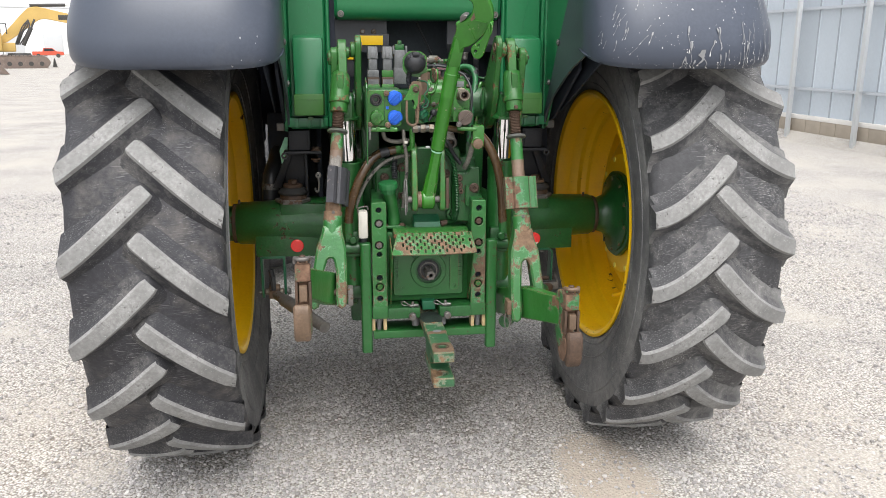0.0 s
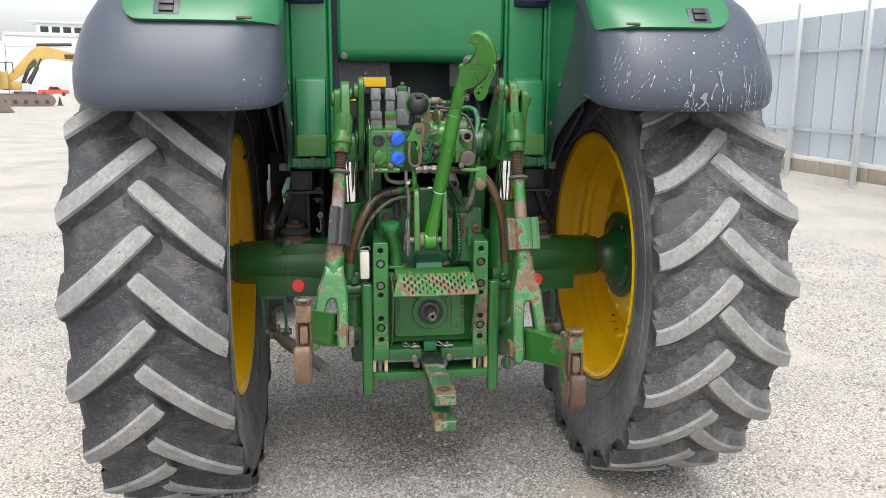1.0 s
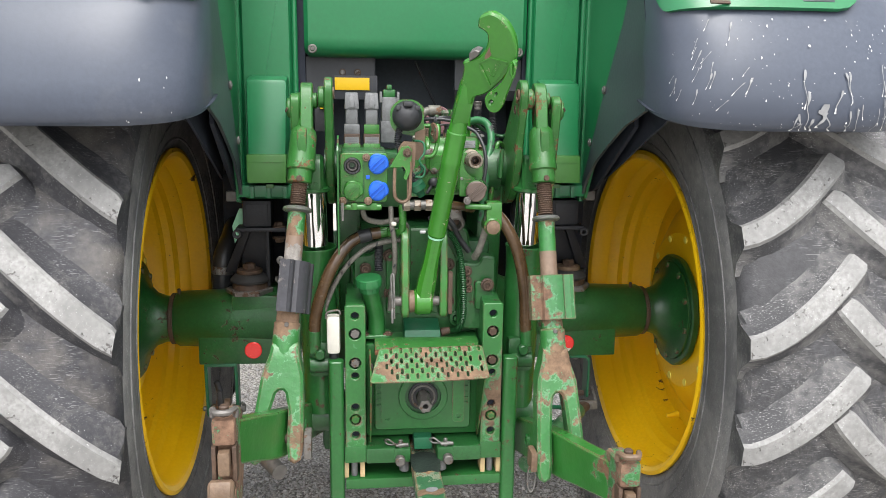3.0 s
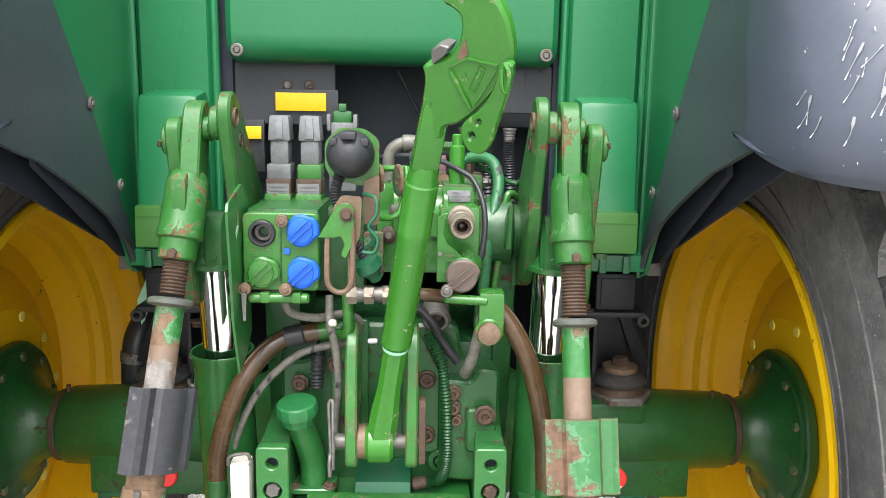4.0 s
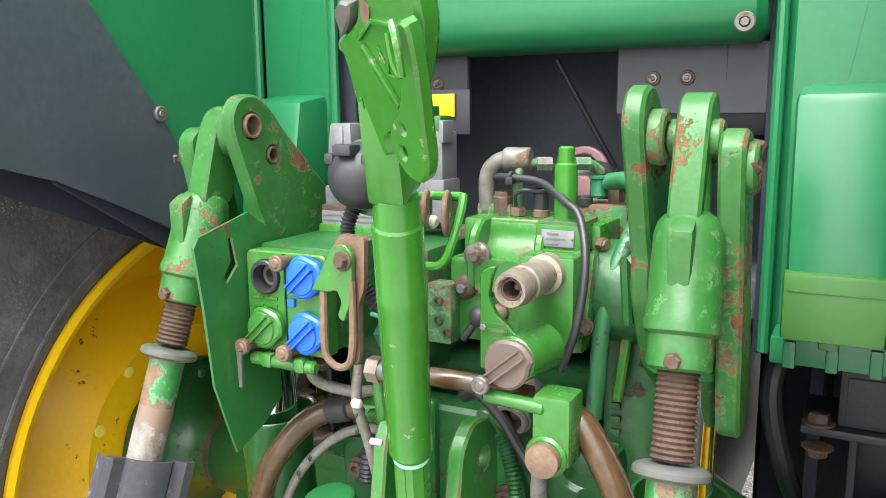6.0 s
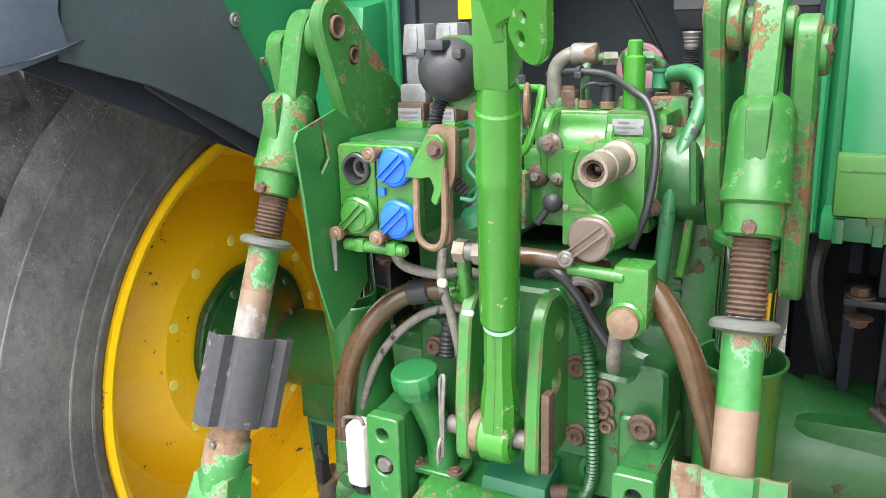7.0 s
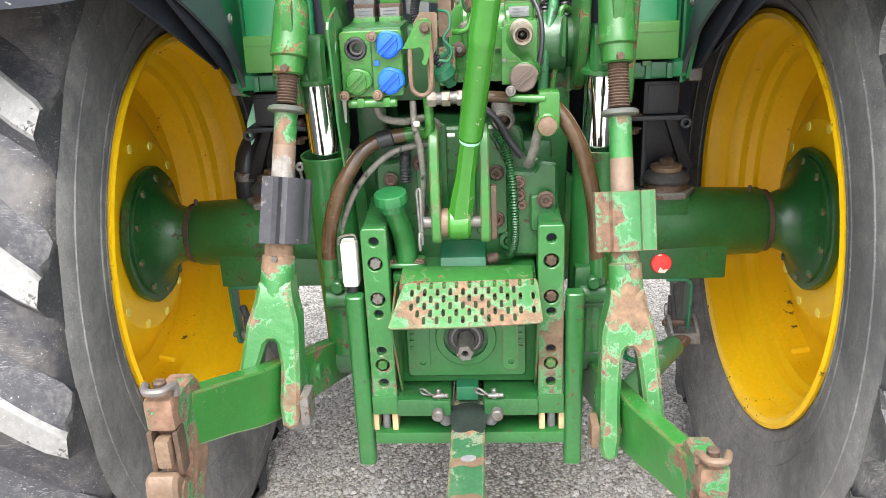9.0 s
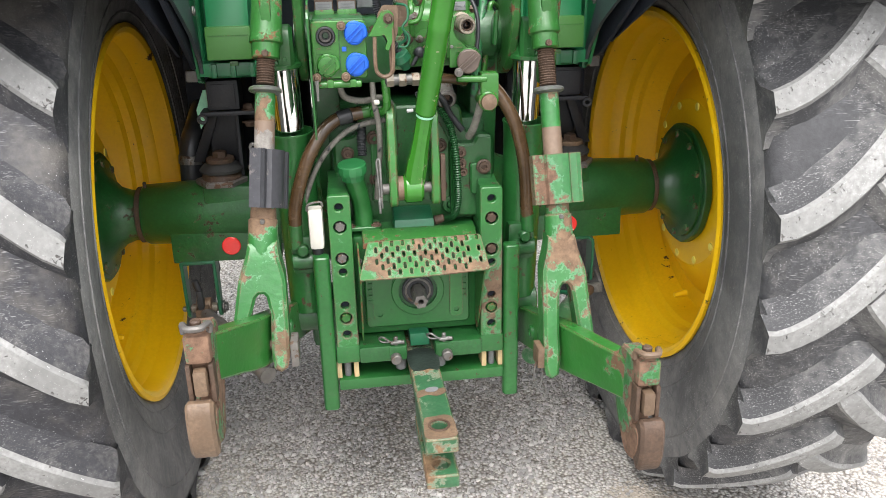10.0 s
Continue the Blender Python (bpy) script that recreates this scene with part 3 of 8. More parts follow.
def build_stones():
    """Loose stones on the yard round the tractor, as one mesh."""
    rng = np.random.default_rng(7)
    t = (1 + 5 ** 0.5) / 2
    ico = np.array([(-1, t, 0), (1, t, 0), (-1, -t, 0), (1, -t, 0), (0, -1, t), (0, 1, t), (0, -1, -t), (0, 1, -t), (t, 0, -1), (t, 0, 1), (-t, 0, -1), (-t, 0, 1)]) / (1 + t * t) ** 0.5
    tri = np.array([(0, 11, 5), (0, 5, 1), (0, 1, 7), (0, 7, 10), (0, 10, 11), (1, 5, 9), (5, 11, 4), (11, 10, 2), (10, 7, 6), (7, 1, 8), (3, 9, 4), (3, 4, 2), (3, 2, 6), (3, 6, 8), (3, 8, 9), (4, 9, 5), (2, 4, 11), (6, 2, 10), (8, 6, 7), (9, 8, 1)])
    spots = [(rng.uniform(-1.5, 1.6), rng.uniform(-0.75, 1.3)) for _ in range(50000)] + [(rng.uniform(-4.4, 5.0), rng.uniform(-0.8, 6.5)) for _ in range(62000)]
    verts, faces = [], []
    k = 0
    for i, (x, y) in enumerate(spots):
        patch = noise.noise((x * 1.1 + 3, y * 1.1, 0.3))
        if noise.noise((x * 4.3, y * 4.3 + 7, 0.9)) < -0.1 and rng.random() < 0.55:
            continue
        if patch < -0.22 and rng.random() < 0.75:
            continue
        if (x - 0.62) ** 2 / 0.1 + (y + 0.25) ** 2 / 0.5 < 1 and rng.random() < 0.85:
            continue
        r = 0.0034 + 0.0058 * rng.random() ** 2.4 if i < 50000 else 0.0045 + 0.0075 * rng.random() ** 2
        s = r * rng.uniform(0.65, 1.25, 3)
        s[2] *= 0.75
        a = rng.uniform(0, 6.28)
        q = ico * s * rng.uniform(0.8, 1.2, (12, 1))
        c, n_ = math.cos(a), math.sin(a)
        q = np.stack([q[:, 0] * c - q[:, 1] * n_, q[:, 0] * n_ + q[:, 1] * c, q[:, 2]], 1)
        verts.append(q + (x, y, ground_height(x, y) - 0.004 + s[2] * rng.uniform(0.2, 0.8)))
        faces.append(tri + k)
        k += 12
    me = bpy.data.meshes.new("gravel")
    me.from_pydata(np.concatenate(verts).tolist(), [], np.concatenate(faces).tolist())
    me.materials.append(MATS["gravel_stone"])
    tagged(new("gravel", me), "loose grey and cream gravel stones on the yard", "gravel", kind="stuff")


build_ground()
build_stones()

# ---- tractor ----
tractor = thing("tractor", "green farm tractor with yellow wheels parked on pale gravel", "tractor")
AXLE_Y, AXLE_Z, TRACK = 0.49, 0.889, {-1: 0.930, 1: 0.955}


def lug_mesh(drop, bend, mirror, top_w, x0):
    """One tread bar, at the rear of the wheel; runs from the middle outwards and down by 'drop' degrees."""
    bm = bmesh.new()
    rows = []
    steps = (-0.085, -0.06, -0.025, 0.02, 0.12, 0.25, 0.38, 0.51, 0.64, 0.77, 0.9, 1.0)
    nose = {-0.085: (0.55, 0.034), -0.06: (0.80, 0.009), -0.025: (0.96, 0.002)}       # rounded inner end: width, fall
    for s in steps:
        x = x0 + (0.250 - x0) * s
        f = 1 - (1 - s) ** bend
        ds = 1e-3
        dx, da = (0.250 - x0) * ds, radians(drop) * 0.92 * ((1 - (1 - min(s + ds, 1)) ** bend) - (1 - (1 - s + ds) ** bend)) / 2
        if s == 1:
            da *= 2
        ln = math.hypot(dx, da)
        nx, na = da / ln, dx / ln
        w, fall = nose.get(s, (1.0, 0.0))
        base = 0.884 - 0.03 * max(0, x / 0.25) ** 3
        crown = max(base + 0.002, 0.931 - 0.016 * (x / 0.25) ** 2 - fall)
        if s == 1:
            crown, base = crown - 0.006, base - 0.005
        hgt = crown - base
        sec = []
        for off, r in ((-1.62, base - 0.004), (-1.02, base + hgt * 0.22), (-0.60, crown - min(0.010, hgt * 0.3)), (-0.47, crown), (0.47, crown), (0.60, crown - min(0.010, hgt * 0.3)), (1.02, base + hgt * 0.22), (1.62, base - 0.004)):
            off *= top_w * w
            xx = x + nx * off
            phi = -radians(drop) * f + na * off / r
            sec.append(bm.verts.new((mirror * min(xx, 0.249), -r * math.cos(phi), r * math.sin(phi))))
        rows.append(sec)
    tail = []
    for v, r in zip(rows[-1], (0.835, 0.846, 0.856, 0.860, 0.860, 0.856, 0.846, 0.835)):
        phi = math.atan2(v.co.z, -v.co.y)
        tail.append(bm.verts.new((mirror * 0.2435, -r * math.cos(phi), r * math.sin(phi))))
    rows.append(tail)
    for a, b in zip(rows, rows[1:]):
        for k in range(7):
            f = bm.faces.new((a[k], a[k + 1], b[k + 1], b[k]))
            if k in (2, 3, 4) and b is not tail and a is not rows[0]:
                f.material_index = 1
    bm.faces.new(rows[0])
    bm.faces.new(rows[-1])
    return bm


def rear_wheel(s, bars, drop, bend, phase_in, phase_out, top_w, label):
    """s: -1 or 1, the side. The wheel's mesh is its rim; tyre, bars and bolts are its parts."""
    inw = Vector((-s, 0, 0))
    rim = lathe([(0.172, 0.508), (0.190, 0.516), (0.198, 0.530), (0.195, 0.542), (0.186, 0.541), (0.174, 0.528), (0.15, 0.524), (-0.19, 0.524), (-0.215, 0.540), (-0.222, 0.528), (-0.20, 0.508), (-0.15, 0.502), (-0.11, 0.46), (-0.05, 0.44),
                 (-0.045, 0.37), (-0.005, 0.30), (0.028, 0.255), (0.03, 0.10), (0.04, 0.10), (0.04, 0.262), (0.012, 0.31), (-0.03, 0.375), (-0.03, 0.435), (0.005, 0.448), (0.04, 0.455), (0.052, 0.468), (0.075, 0.474), (0.09, 0.490), (0.115, 0.496), (0.128, 0.505), (0.172, 0.508)], (0, 0, 0), inw, 72)
    for f in [f for f in rim.faces if len(f.verts) > 4]:
        rim.faces.remove(f)
    bmesh.ops.remove_doubles(rim, verts=rim.verts, dist=1e-5)
    wheel = part("rear_wheel", rim, "rim_yellow", tractor, label, 28)
    wheel.location = (s * TRACK[s], AXLE_Y, AXLE_Z)
    prof = [(0.165, 0.524), (0.184, 0.540), (0.194, 0.556), (0.206, 0.59), (0.218, 0.63), (0.232, 0.69), (0.240, 0.74), (0.244, 0.79), (0.242, 0.835), (0.232, 0.862), (0.20, 0.876), (0.12, 0.884), (0.04, 0.887)]
    prof = prof + [(-x, r) for x, r in reversed(prof)] + [prof[0]]
    tyre = lathe(prof, (0, 0, 0), inw, 84)
    for f in [f for f in tyre.faces if len(f.verts) > 4]:
        tyre.faces.remove(f)
    bmesh.ops.remove_doubles(tyre, verts=tyre.verts, dist=1e-5)
    for f in tyre.faces:
        if min(math.hypot(v.co.y, v.co.z) for v in f.verts) > 0.83:
            f.material_index = 1
    for v in tyre.verts:
        v.co.z = max(v.co.z, -AXLE_Z - 0.020)
    wall, tread, flank = ("rubber_dusty", "rubber_tread", "rubber_lug") if s < 0 else ("rubber_dusty", "tread_dusty", "lug_dusty")
    part("tyre", tyre, (wall, tread), wheel, "dusty black rubber tractor tyre", 50)
    for a, b in ((0.572, 0.006), (0.63, 0.004), (0.775, 0.004)):          # raised rings on the inner wall
        x = np.interp(a, (0.556, 0.59, 0.63, 0.69, 0.74, 0.79), (0.194, 0.206, 0.218, 0.232, 0.240, 0.244))
        bm = bmesh.new()
        add(bm, lathe([(x - 0.006, a - b), (x + 0.003, a - b * 0.4), (x + 0.003, a + b * 0.4), (x - 0.006, a + b)], (0, 0, 0), inw, 84))
        for f in [f for f in bm.faces if len(f.verts) > 4]:
            bm.faces.remove(f)
        part("sidewall_ring", bm, wall, wheel)
    pitch = 2 * math.pi / bars
    for mirror, phase in ((-s, phase_in), (s, phase_out)):
        first = part("tread_bar", lug_mesh(drop, bend, mirror, top_w, -0.008), (flank, "rubber_lug_top"), wheel)
        for i in range(bars):
            m = Matrix.Rotation(-(radians(phase) + i * pitch), 4, "X")
            if i == 0:
                first.matrix_basis = m
            else:
                again(first, m, wheel)
    # hub flange with its bolts
    hub = lathe([(0.036, 0.10), (0.040, 0.170), (0.066, 0.170), (0.074, 0.168), (0.078, 0.150), (0.088, 0.118), (0.12, 0.085), (0.15, 0.074), (0.185, 0.072), (0.19, 0.060)], (0, 0, 0), inw, 40)
    hub_ob = part("hub", hub, "green_cast", wheel, "green cast hub flange", 40)
    lobes = [((0.188 + 0.0014 * math.cos(10 * a)) * math.cos(a), (0.188 + 0.0014 * math.cos(10 * a)) * math.sin(a)) for a in (2 * math.pi * i / 80 for i in range(80))]
    part("hub_flange", plate(lobes, 0.024, Matrix.Translation((-s * 0.044 - (0 if s < 0 else 0.024), 0, 0)) @ YZ, bevel=0.004), "green_cast", hub_ob)
    first = None
    for i in range(10):
        a = 2 * math.pi * (i + 0.3) / 10
        pos = inw * 0.074 + Vector((0, math.cos(a), math.sin(a))) * 0.155
        m = Matrix.Translation(pos)
        if first is None:
            first = part("hub_bolt", hexhead((0, 0, 0), inw, 0.011, 0.009, False), "green_half_rust", wheel)
            first.matrix_basis = m
        else:
            again(first, m, wheel)
    # pale spots paint the light that comes through holes in the disc
    first = None
    for i in range(12):
        a = 2 * math.pi * (i + 0.2) / 12
        m = Matrix.Translation(inw * 0.038 + Vector((0, math.cos(a), math.sin(a))) * 0.248)
        if first is None:
            first = part("disc_stud", lathe([(0, 0.013), (0.005, 0.012), (0.007, 0.0)], (0, 0, 0), inw, 12), "bolt_yellow", wheel)
            first.matrix_basis = m
        else:
            again(first, m, wheel)
    valve = rod(inw * 0.03 + Vector((0, -0.05, -0.36)), inw * 0.075 + Vector((0, -0.055, -0.365)), 0.012, 0.008)
    part("valve_stem", valve, "rim_yellow", wheel)


rear_wheel(-1, 20, 14.0, 1.12, 26.8, 35.8, 0.050, "yellow steel wheel with straight-barred dusty tyre")
rear_wheel(1, 22, 11.6, 1.55, 21.7, 31.6, 0.050, "yellow steel wheel with curved-barred dusty tyre")

# rear axle
for s in (-1, 1):
    e = 0.775 if s > 0 else 0.748
    body = lathe([(0.16, 0.20), (0.22, 0.17), (0.30, 0.125), (0.36, 0.105), (0.55, 0.095), (e - 0.010, 0.088), (e, 0.082), (e, 0.06)], (0, AXLE_Y, AXLE_Z), (s, 0, 0), 36)
    axle = part("axle_housing", body, "green_cast", tractor, "green cast axle housing")
    part("axle_pad", hull([(s * 0.30, 0.405, 0.80), (s * 0.57, 0.415, 0.80), (s * 0.57, 0.62, 0.80), (s * 0.30, 0.62, 0.80), (s * 0.34, 0.405, 0.978), (s * 0.565, 0.405, 0.985), (s * 0.565, 0.60, 0.985), (s * 0.34, 0.60, 0.978)], 0.008), "green_cast", axle)
    part("axle_foot", hull([(s * 0.36, 0.404, 0.758), (s * 0.672, 0.404, 0.760), (s * 0.665, 0.60, 0.755), (s * 0.36, 0.60, 0.752), (s * 0.36, 0.400, 0.85), (s * 0.672, 0.408, 0.85), (s * 0.665, 0.60, 0.85), (s * 0.36, 0.60, 0.85)], 0.006), "green_cast", axle)
    part("axle_seal", ring((s * e, AXLE_Y, AXLE_Z), (s * (e + 0.015), AXLE_Y, AXLE_Z), 0.082, 0.05), "rust", axle)
    part("axle_shaft", rod((s * 0.7, AXLE_Y, AXLE_Z), (s * 0.9, AXLE_Y, AXLE_Z), 0.055), "green_dark", axle)
    part("grease_nipple", rod((s * 0.735, AXLE_Y - 0.02, AXLE_Z + 0.085), (s * 0.735, AXLE_Y - 0.02, AXLE_Z + 0.103), 0.005), "rust", axle)
    lens = part("reflector", lathe([(0, 0.027), (0.004, 0.027), (0.007, 0.024), (0.0075, 0.0)], (s * 0.503, 0.403, 0.806), (0, -1, 0), 28), "red_reflector", tractor, "round red reflector")
    if s > 0:
        part("reflector_chip", plate([(0.494, 0.784), (0.512, 0.781), (0.520, 0.792), (0.508, 0.790), (0.500, 0.798)], 0.001, Matrix.Translation((0, 0.3945, 0)) @ XZ), "white_plastic", lens)
    # cab mount on the axle
    mount = part("cab_mount", lathe([(0, 0.052), (0.004, 0.056), (0.024, 0.055), (0.034, 0.050)], (s * 0.513, 0.455, 0.983), (0, 0, 1), 28), "rust", tractor, "black rubber cab mount on rusty washers")
    part("mount_collar", lathe([(0, 0.050), (0.005, 0.060), (0.012, 0.061), (0.022, 0.052), (0.030, 0.040)], (s * 0.513, 0.455, 1.014), (0, 0, 1), 28), "rubber_dull", mount)
    part("mount_washer", lathe([(0, 0.038), (0.004, 0.040), (0.012, 0.039), (0.014, 0.030)], (s * 0.513, 0.455, 1.044), (0, 0, 1), 28), "rust_pale" if s > 0 else "rust", mount)
    part("mount_bolt", lathe([(0, 0.020), (0.014, 0.020), (0.017, 0.016), (0.017, 0.0)], (s * 0.513, 0.455, 1.058), (0, 0, 1), 6, 0.4), "rust", mount)
    upright = part("mount_bracket", join(box((s * 0.455, 0.50, 1.10), (0.012, 0.09, 0.20)), box((s * 0.50, 0.535, 1.10), (0.09, 0.012, 0.20))), "mount_black", tractor)
    part("bracket_shelf", box((s * 0.465, 0.44, 1.195), (0.15, 0.14, 0.012)), "mount_black", upright)
    part("shelf_block", join(box((s * 0.476, 0.43, 1.243), (0.085, 0.10, 0.08), 0.006), box((s * 0.476, 0.378, 1.243), (0.065, 0.004, 0.06), 0.001)), "mount_black", upright)
    part("shelf_eye", ring((s * 0.535, 0.365, 1.183), (s * 0.535, 0.385, 1.183), 0.014, 0.007), "black_plastic", upright)
    for dz in (0.0, -0.028):
        part("shelf_bolt", hexhead((s * 0.412, 0.385, 1.203 + dz - (0.006 if dz else 0)), (0, 0, 1 if dz == 0 else -1), 0.014, 0.014), "rust", upright)

# main castings
casting = hull([(-0.19, 0.16, 0.60), (0.19, 0.16, 0.60), (0.22, 1.9, 0.62), (-0.22, 1.9, 0.62), (-0.20, 0.16, 1.20), (0.20, 0.16, 1.20), (0.24, 1.9, 1.20), (-0.24, 1.9, 1.20)], 0.02)
transmission = part("transmission", casting, "green_dark", tractor, "dark green cast transmission housing")
# rear cover with bracket bolts
part("rear_cover", plate(rounded([(-0.19, 0.90), (0.20, 0.90), (0.205, 1.16), (0.14, 1.17), (0.13, 1.24), (-0.12, 1.24), (-0.13, 1.17), (-0.19, 1.165)], 0.02), 0.05, Matrix.Translation((0, 0.125, 0)) @ XZ, bevel=0.006), "green_cast", transmission)
part("cover_block", join(plate(rounded([(0.098, 0.96), (0.205, 0.955), (0.205, 1.165), (0.165, 1.17), (0.155, 1.145), (0.098, 1.15)], 0.012), 0.05, Matrix.Translation((0, 0.082, 0)) @ XZ, bevel=0.006),
                         plate(rounded([(0.145, 1.02), (0.20, 1.015), (0.20, 1.07), (0.175, 1.075), (0.17, 1.10), (0.145, 1.10)], 0.01), 0.02, Matrix.Translation((0, 0.068, 0)) @ XZ, bevel=0.004)), "green_cast", transmission)
for x, y, z, r in ((0.122, 0.080, 1.128, 0.011), (0.122, 0.080, 1.100, 0.011), (0.128, 0.080, 1.078, 0.009), (0.075, 0.112, 1.141, 0.013), (-0.088, 0.118, 1.165, 0.014), (-0.088, 0.118, 1.06, 0.013), (0.075, 0.112, 1.035, 0.013), (0.178, 0.066, 1.092, 0.014), (-0.15, 0.118, 1.02, 0.012), (-0.155, 0.118, 1.13, 0.012)):
    part("cover_bolt", lathe([(0, r * 1.35), (0.004, r * 1.35), (0.006, r), (0.012, r * 0.95), (0.012, r * 0.5), (0.006, r * 0.4), (0.006, 0)], (x, y, z), (0, -1, 0), 16), "rust", transmission)
part("sight_plug", join(ring((0.100, 0.118, 0.985), (0.100, 0.105, 0.985), 0.022, 0.012), hexhead((0.100, 0.112, 0.985), (0, -1, 0), 0.010, 0.01, False)), "green_cast", transmission)
for k in (-1, 1):
    part("cover_gusset", plate(rounded([(k * 0.03, 1.0), (k * 0.098, 1.0), (k * 0.098, 1.155), (k * 0.078, 1.195), (k * 0.048, 1.25), (k * 0.03, 1.25)], 0.010), 0.015, Matrix.Translation((0, 0.1115, 0)) @ XZ, bevel=0.002), "green_paint", transmission)
# shelf and pto housing
part("pto_housing", hull([(-0.158, 0.055, 0.66), (0.158, 0.055, 0.66), (0.158, 0.25, 0.66), (-0.158, 0.25, 0.66), (-0.158, 0.045, 0.935), (0.158, 0.045, 0.935), (0.158, 0.25, 0.955), (-0.158, 0.25, 0.955)], 0.01), "green_paint", transmission)
pto = part("pto_plate", plate(rounded([(-0.135, 0.685), (0.135, 0.685), (0.135, 0.885), (-0.135, 0.885)], 0.015), 0.02, Matrix.Translation((0, 0.036, 0)) @ XZ, [circle(0, 0.785, 0.052, 28)], 0.004), "green_paint", tractor, "green power take-off plate with cast lettering")
part("pto_flange", ring((0, 0.036, 0.785), (0, 0.028, 0.785), 0.068, 0.050, 36), "green_paint", pto)
part("pto_seal", ring((0, 0.036, 0.785), (0, 0.05, 0.785), 0.052, 0.040, 32), "green_dark", pto)
part("pto_bearing", ring((0, 0.030, 0.785), (0, 0.046, 0.785), 0.041, 0.020, 32), "black_plastic", pto)
part("pto_lip", ring((0, 0.031, 0.785), (0, 0.026, 0.785), 0.034, 0.029, 32), "steel_dull", pto)
shaft = bmesh.new()
prof = []
for i in range(24):
    a = 2 * math.pi * i / 24
    prof.append((math.cos(a) * (0.0185 if i % 4 < 2 else 0.0158), math.sin(a) * (0.0185 if i % 4 < 2 else 0.0158)))
shaft = plate(prof, 0.085, Matrix.Translation((0, -0.045, 0.785)) @ XZ, [circle(0, 0, 0.007, 10)], 0.0015)
part("pto_shaft", shaft, "steel_dull", pto, "dull splined shaft")
for x, z in ((-0.055, 0.845), (0.06, 0.845)):
    part("pto_bolt", ring((x, 0.038, z), (x, 0.030, z), 0.009, 0.005, 14), "rust" if x > 0 else "green_dark", pto)
for s in (-1, 1):
    for k in range(7):
        part("cast_letter", box((s * 0.118, 0.034, 0.76 + 0.016 * k), (0.016, 0.004, 0.007), 0.001), "green_paint", pto)
    part("pto_web", plate(rounded([(s * 0.082, 0.705), (s * 0.116, 0.705), (s * 0.116, 0.86), (s * 0.082, 0.86)], 0.014), 0.006, Matrix.Translation((0, 0.0315, 0)) @ XZ, [circle(s * 0.099, 0.724, 0.007, 12)]), "bar_paint" if s > 0 else "green_paint", pto)
part("sensor_cover", join(hull([(-0.052, 0.045, 0.925), (0.050, 0.045, 0.925), (0.050, 0.12, 0.935), (-0.052, 0.12, 0.935), (-0.050, 0.055, 0.968), (0.048, 0.055, 0.968), (0.048, 0.12, 0.985), (-0.050, 0.12, 0.985)], 0.003)), "green_teal", tractor, "teal folded sheet cover")
part("cover_plug", rod((0.052, 0.075, 0.955), (0.078, 0.072, 0.962), 0.012, 0.010), "rust", tractor)

# filler neck
neck = part("filler_neck", hose([(-0.125, 0.075, 0.945), (-0.127, 0.072, 1.0), (-0.135, 0.058, 1.045), (-0.148, 0.040, 1.100)], 0.0235, 18, 6), "green_paint", tractor, "green oil filler neck with ribbed cap")
part("filler_foot", plate(rounded([(-0.172, 0.045), (-0.085, 0.045), (-0.085, 0.105), (-0.172, 0.105)], 0.015), 0.01, Matrix.Translation((0, 0, 0.948)) @ XY, bevel=0.002), "green_paint", neck)
for x in (-0.160, -0.096):
    part("foot_bolt", hexhead((x, 0.058, 0.958), (0, 0, 1), 0.009, 0.007), "rust", neck)
part("filler_cap", lathe([(-0.012, 0.0275), (0, 0.0285), (0.004, 0.0285), (0.005, 0.035), (0.016, 0.0365), (0.026, 0.0345), (0.028, 0.031), (0.0275, 0.012), (0.0255, 0.0)], (-0.147, 0.041, 1.097), (-0.06, -0.16, 1), 14), "green_cap", neck, sharp=20)

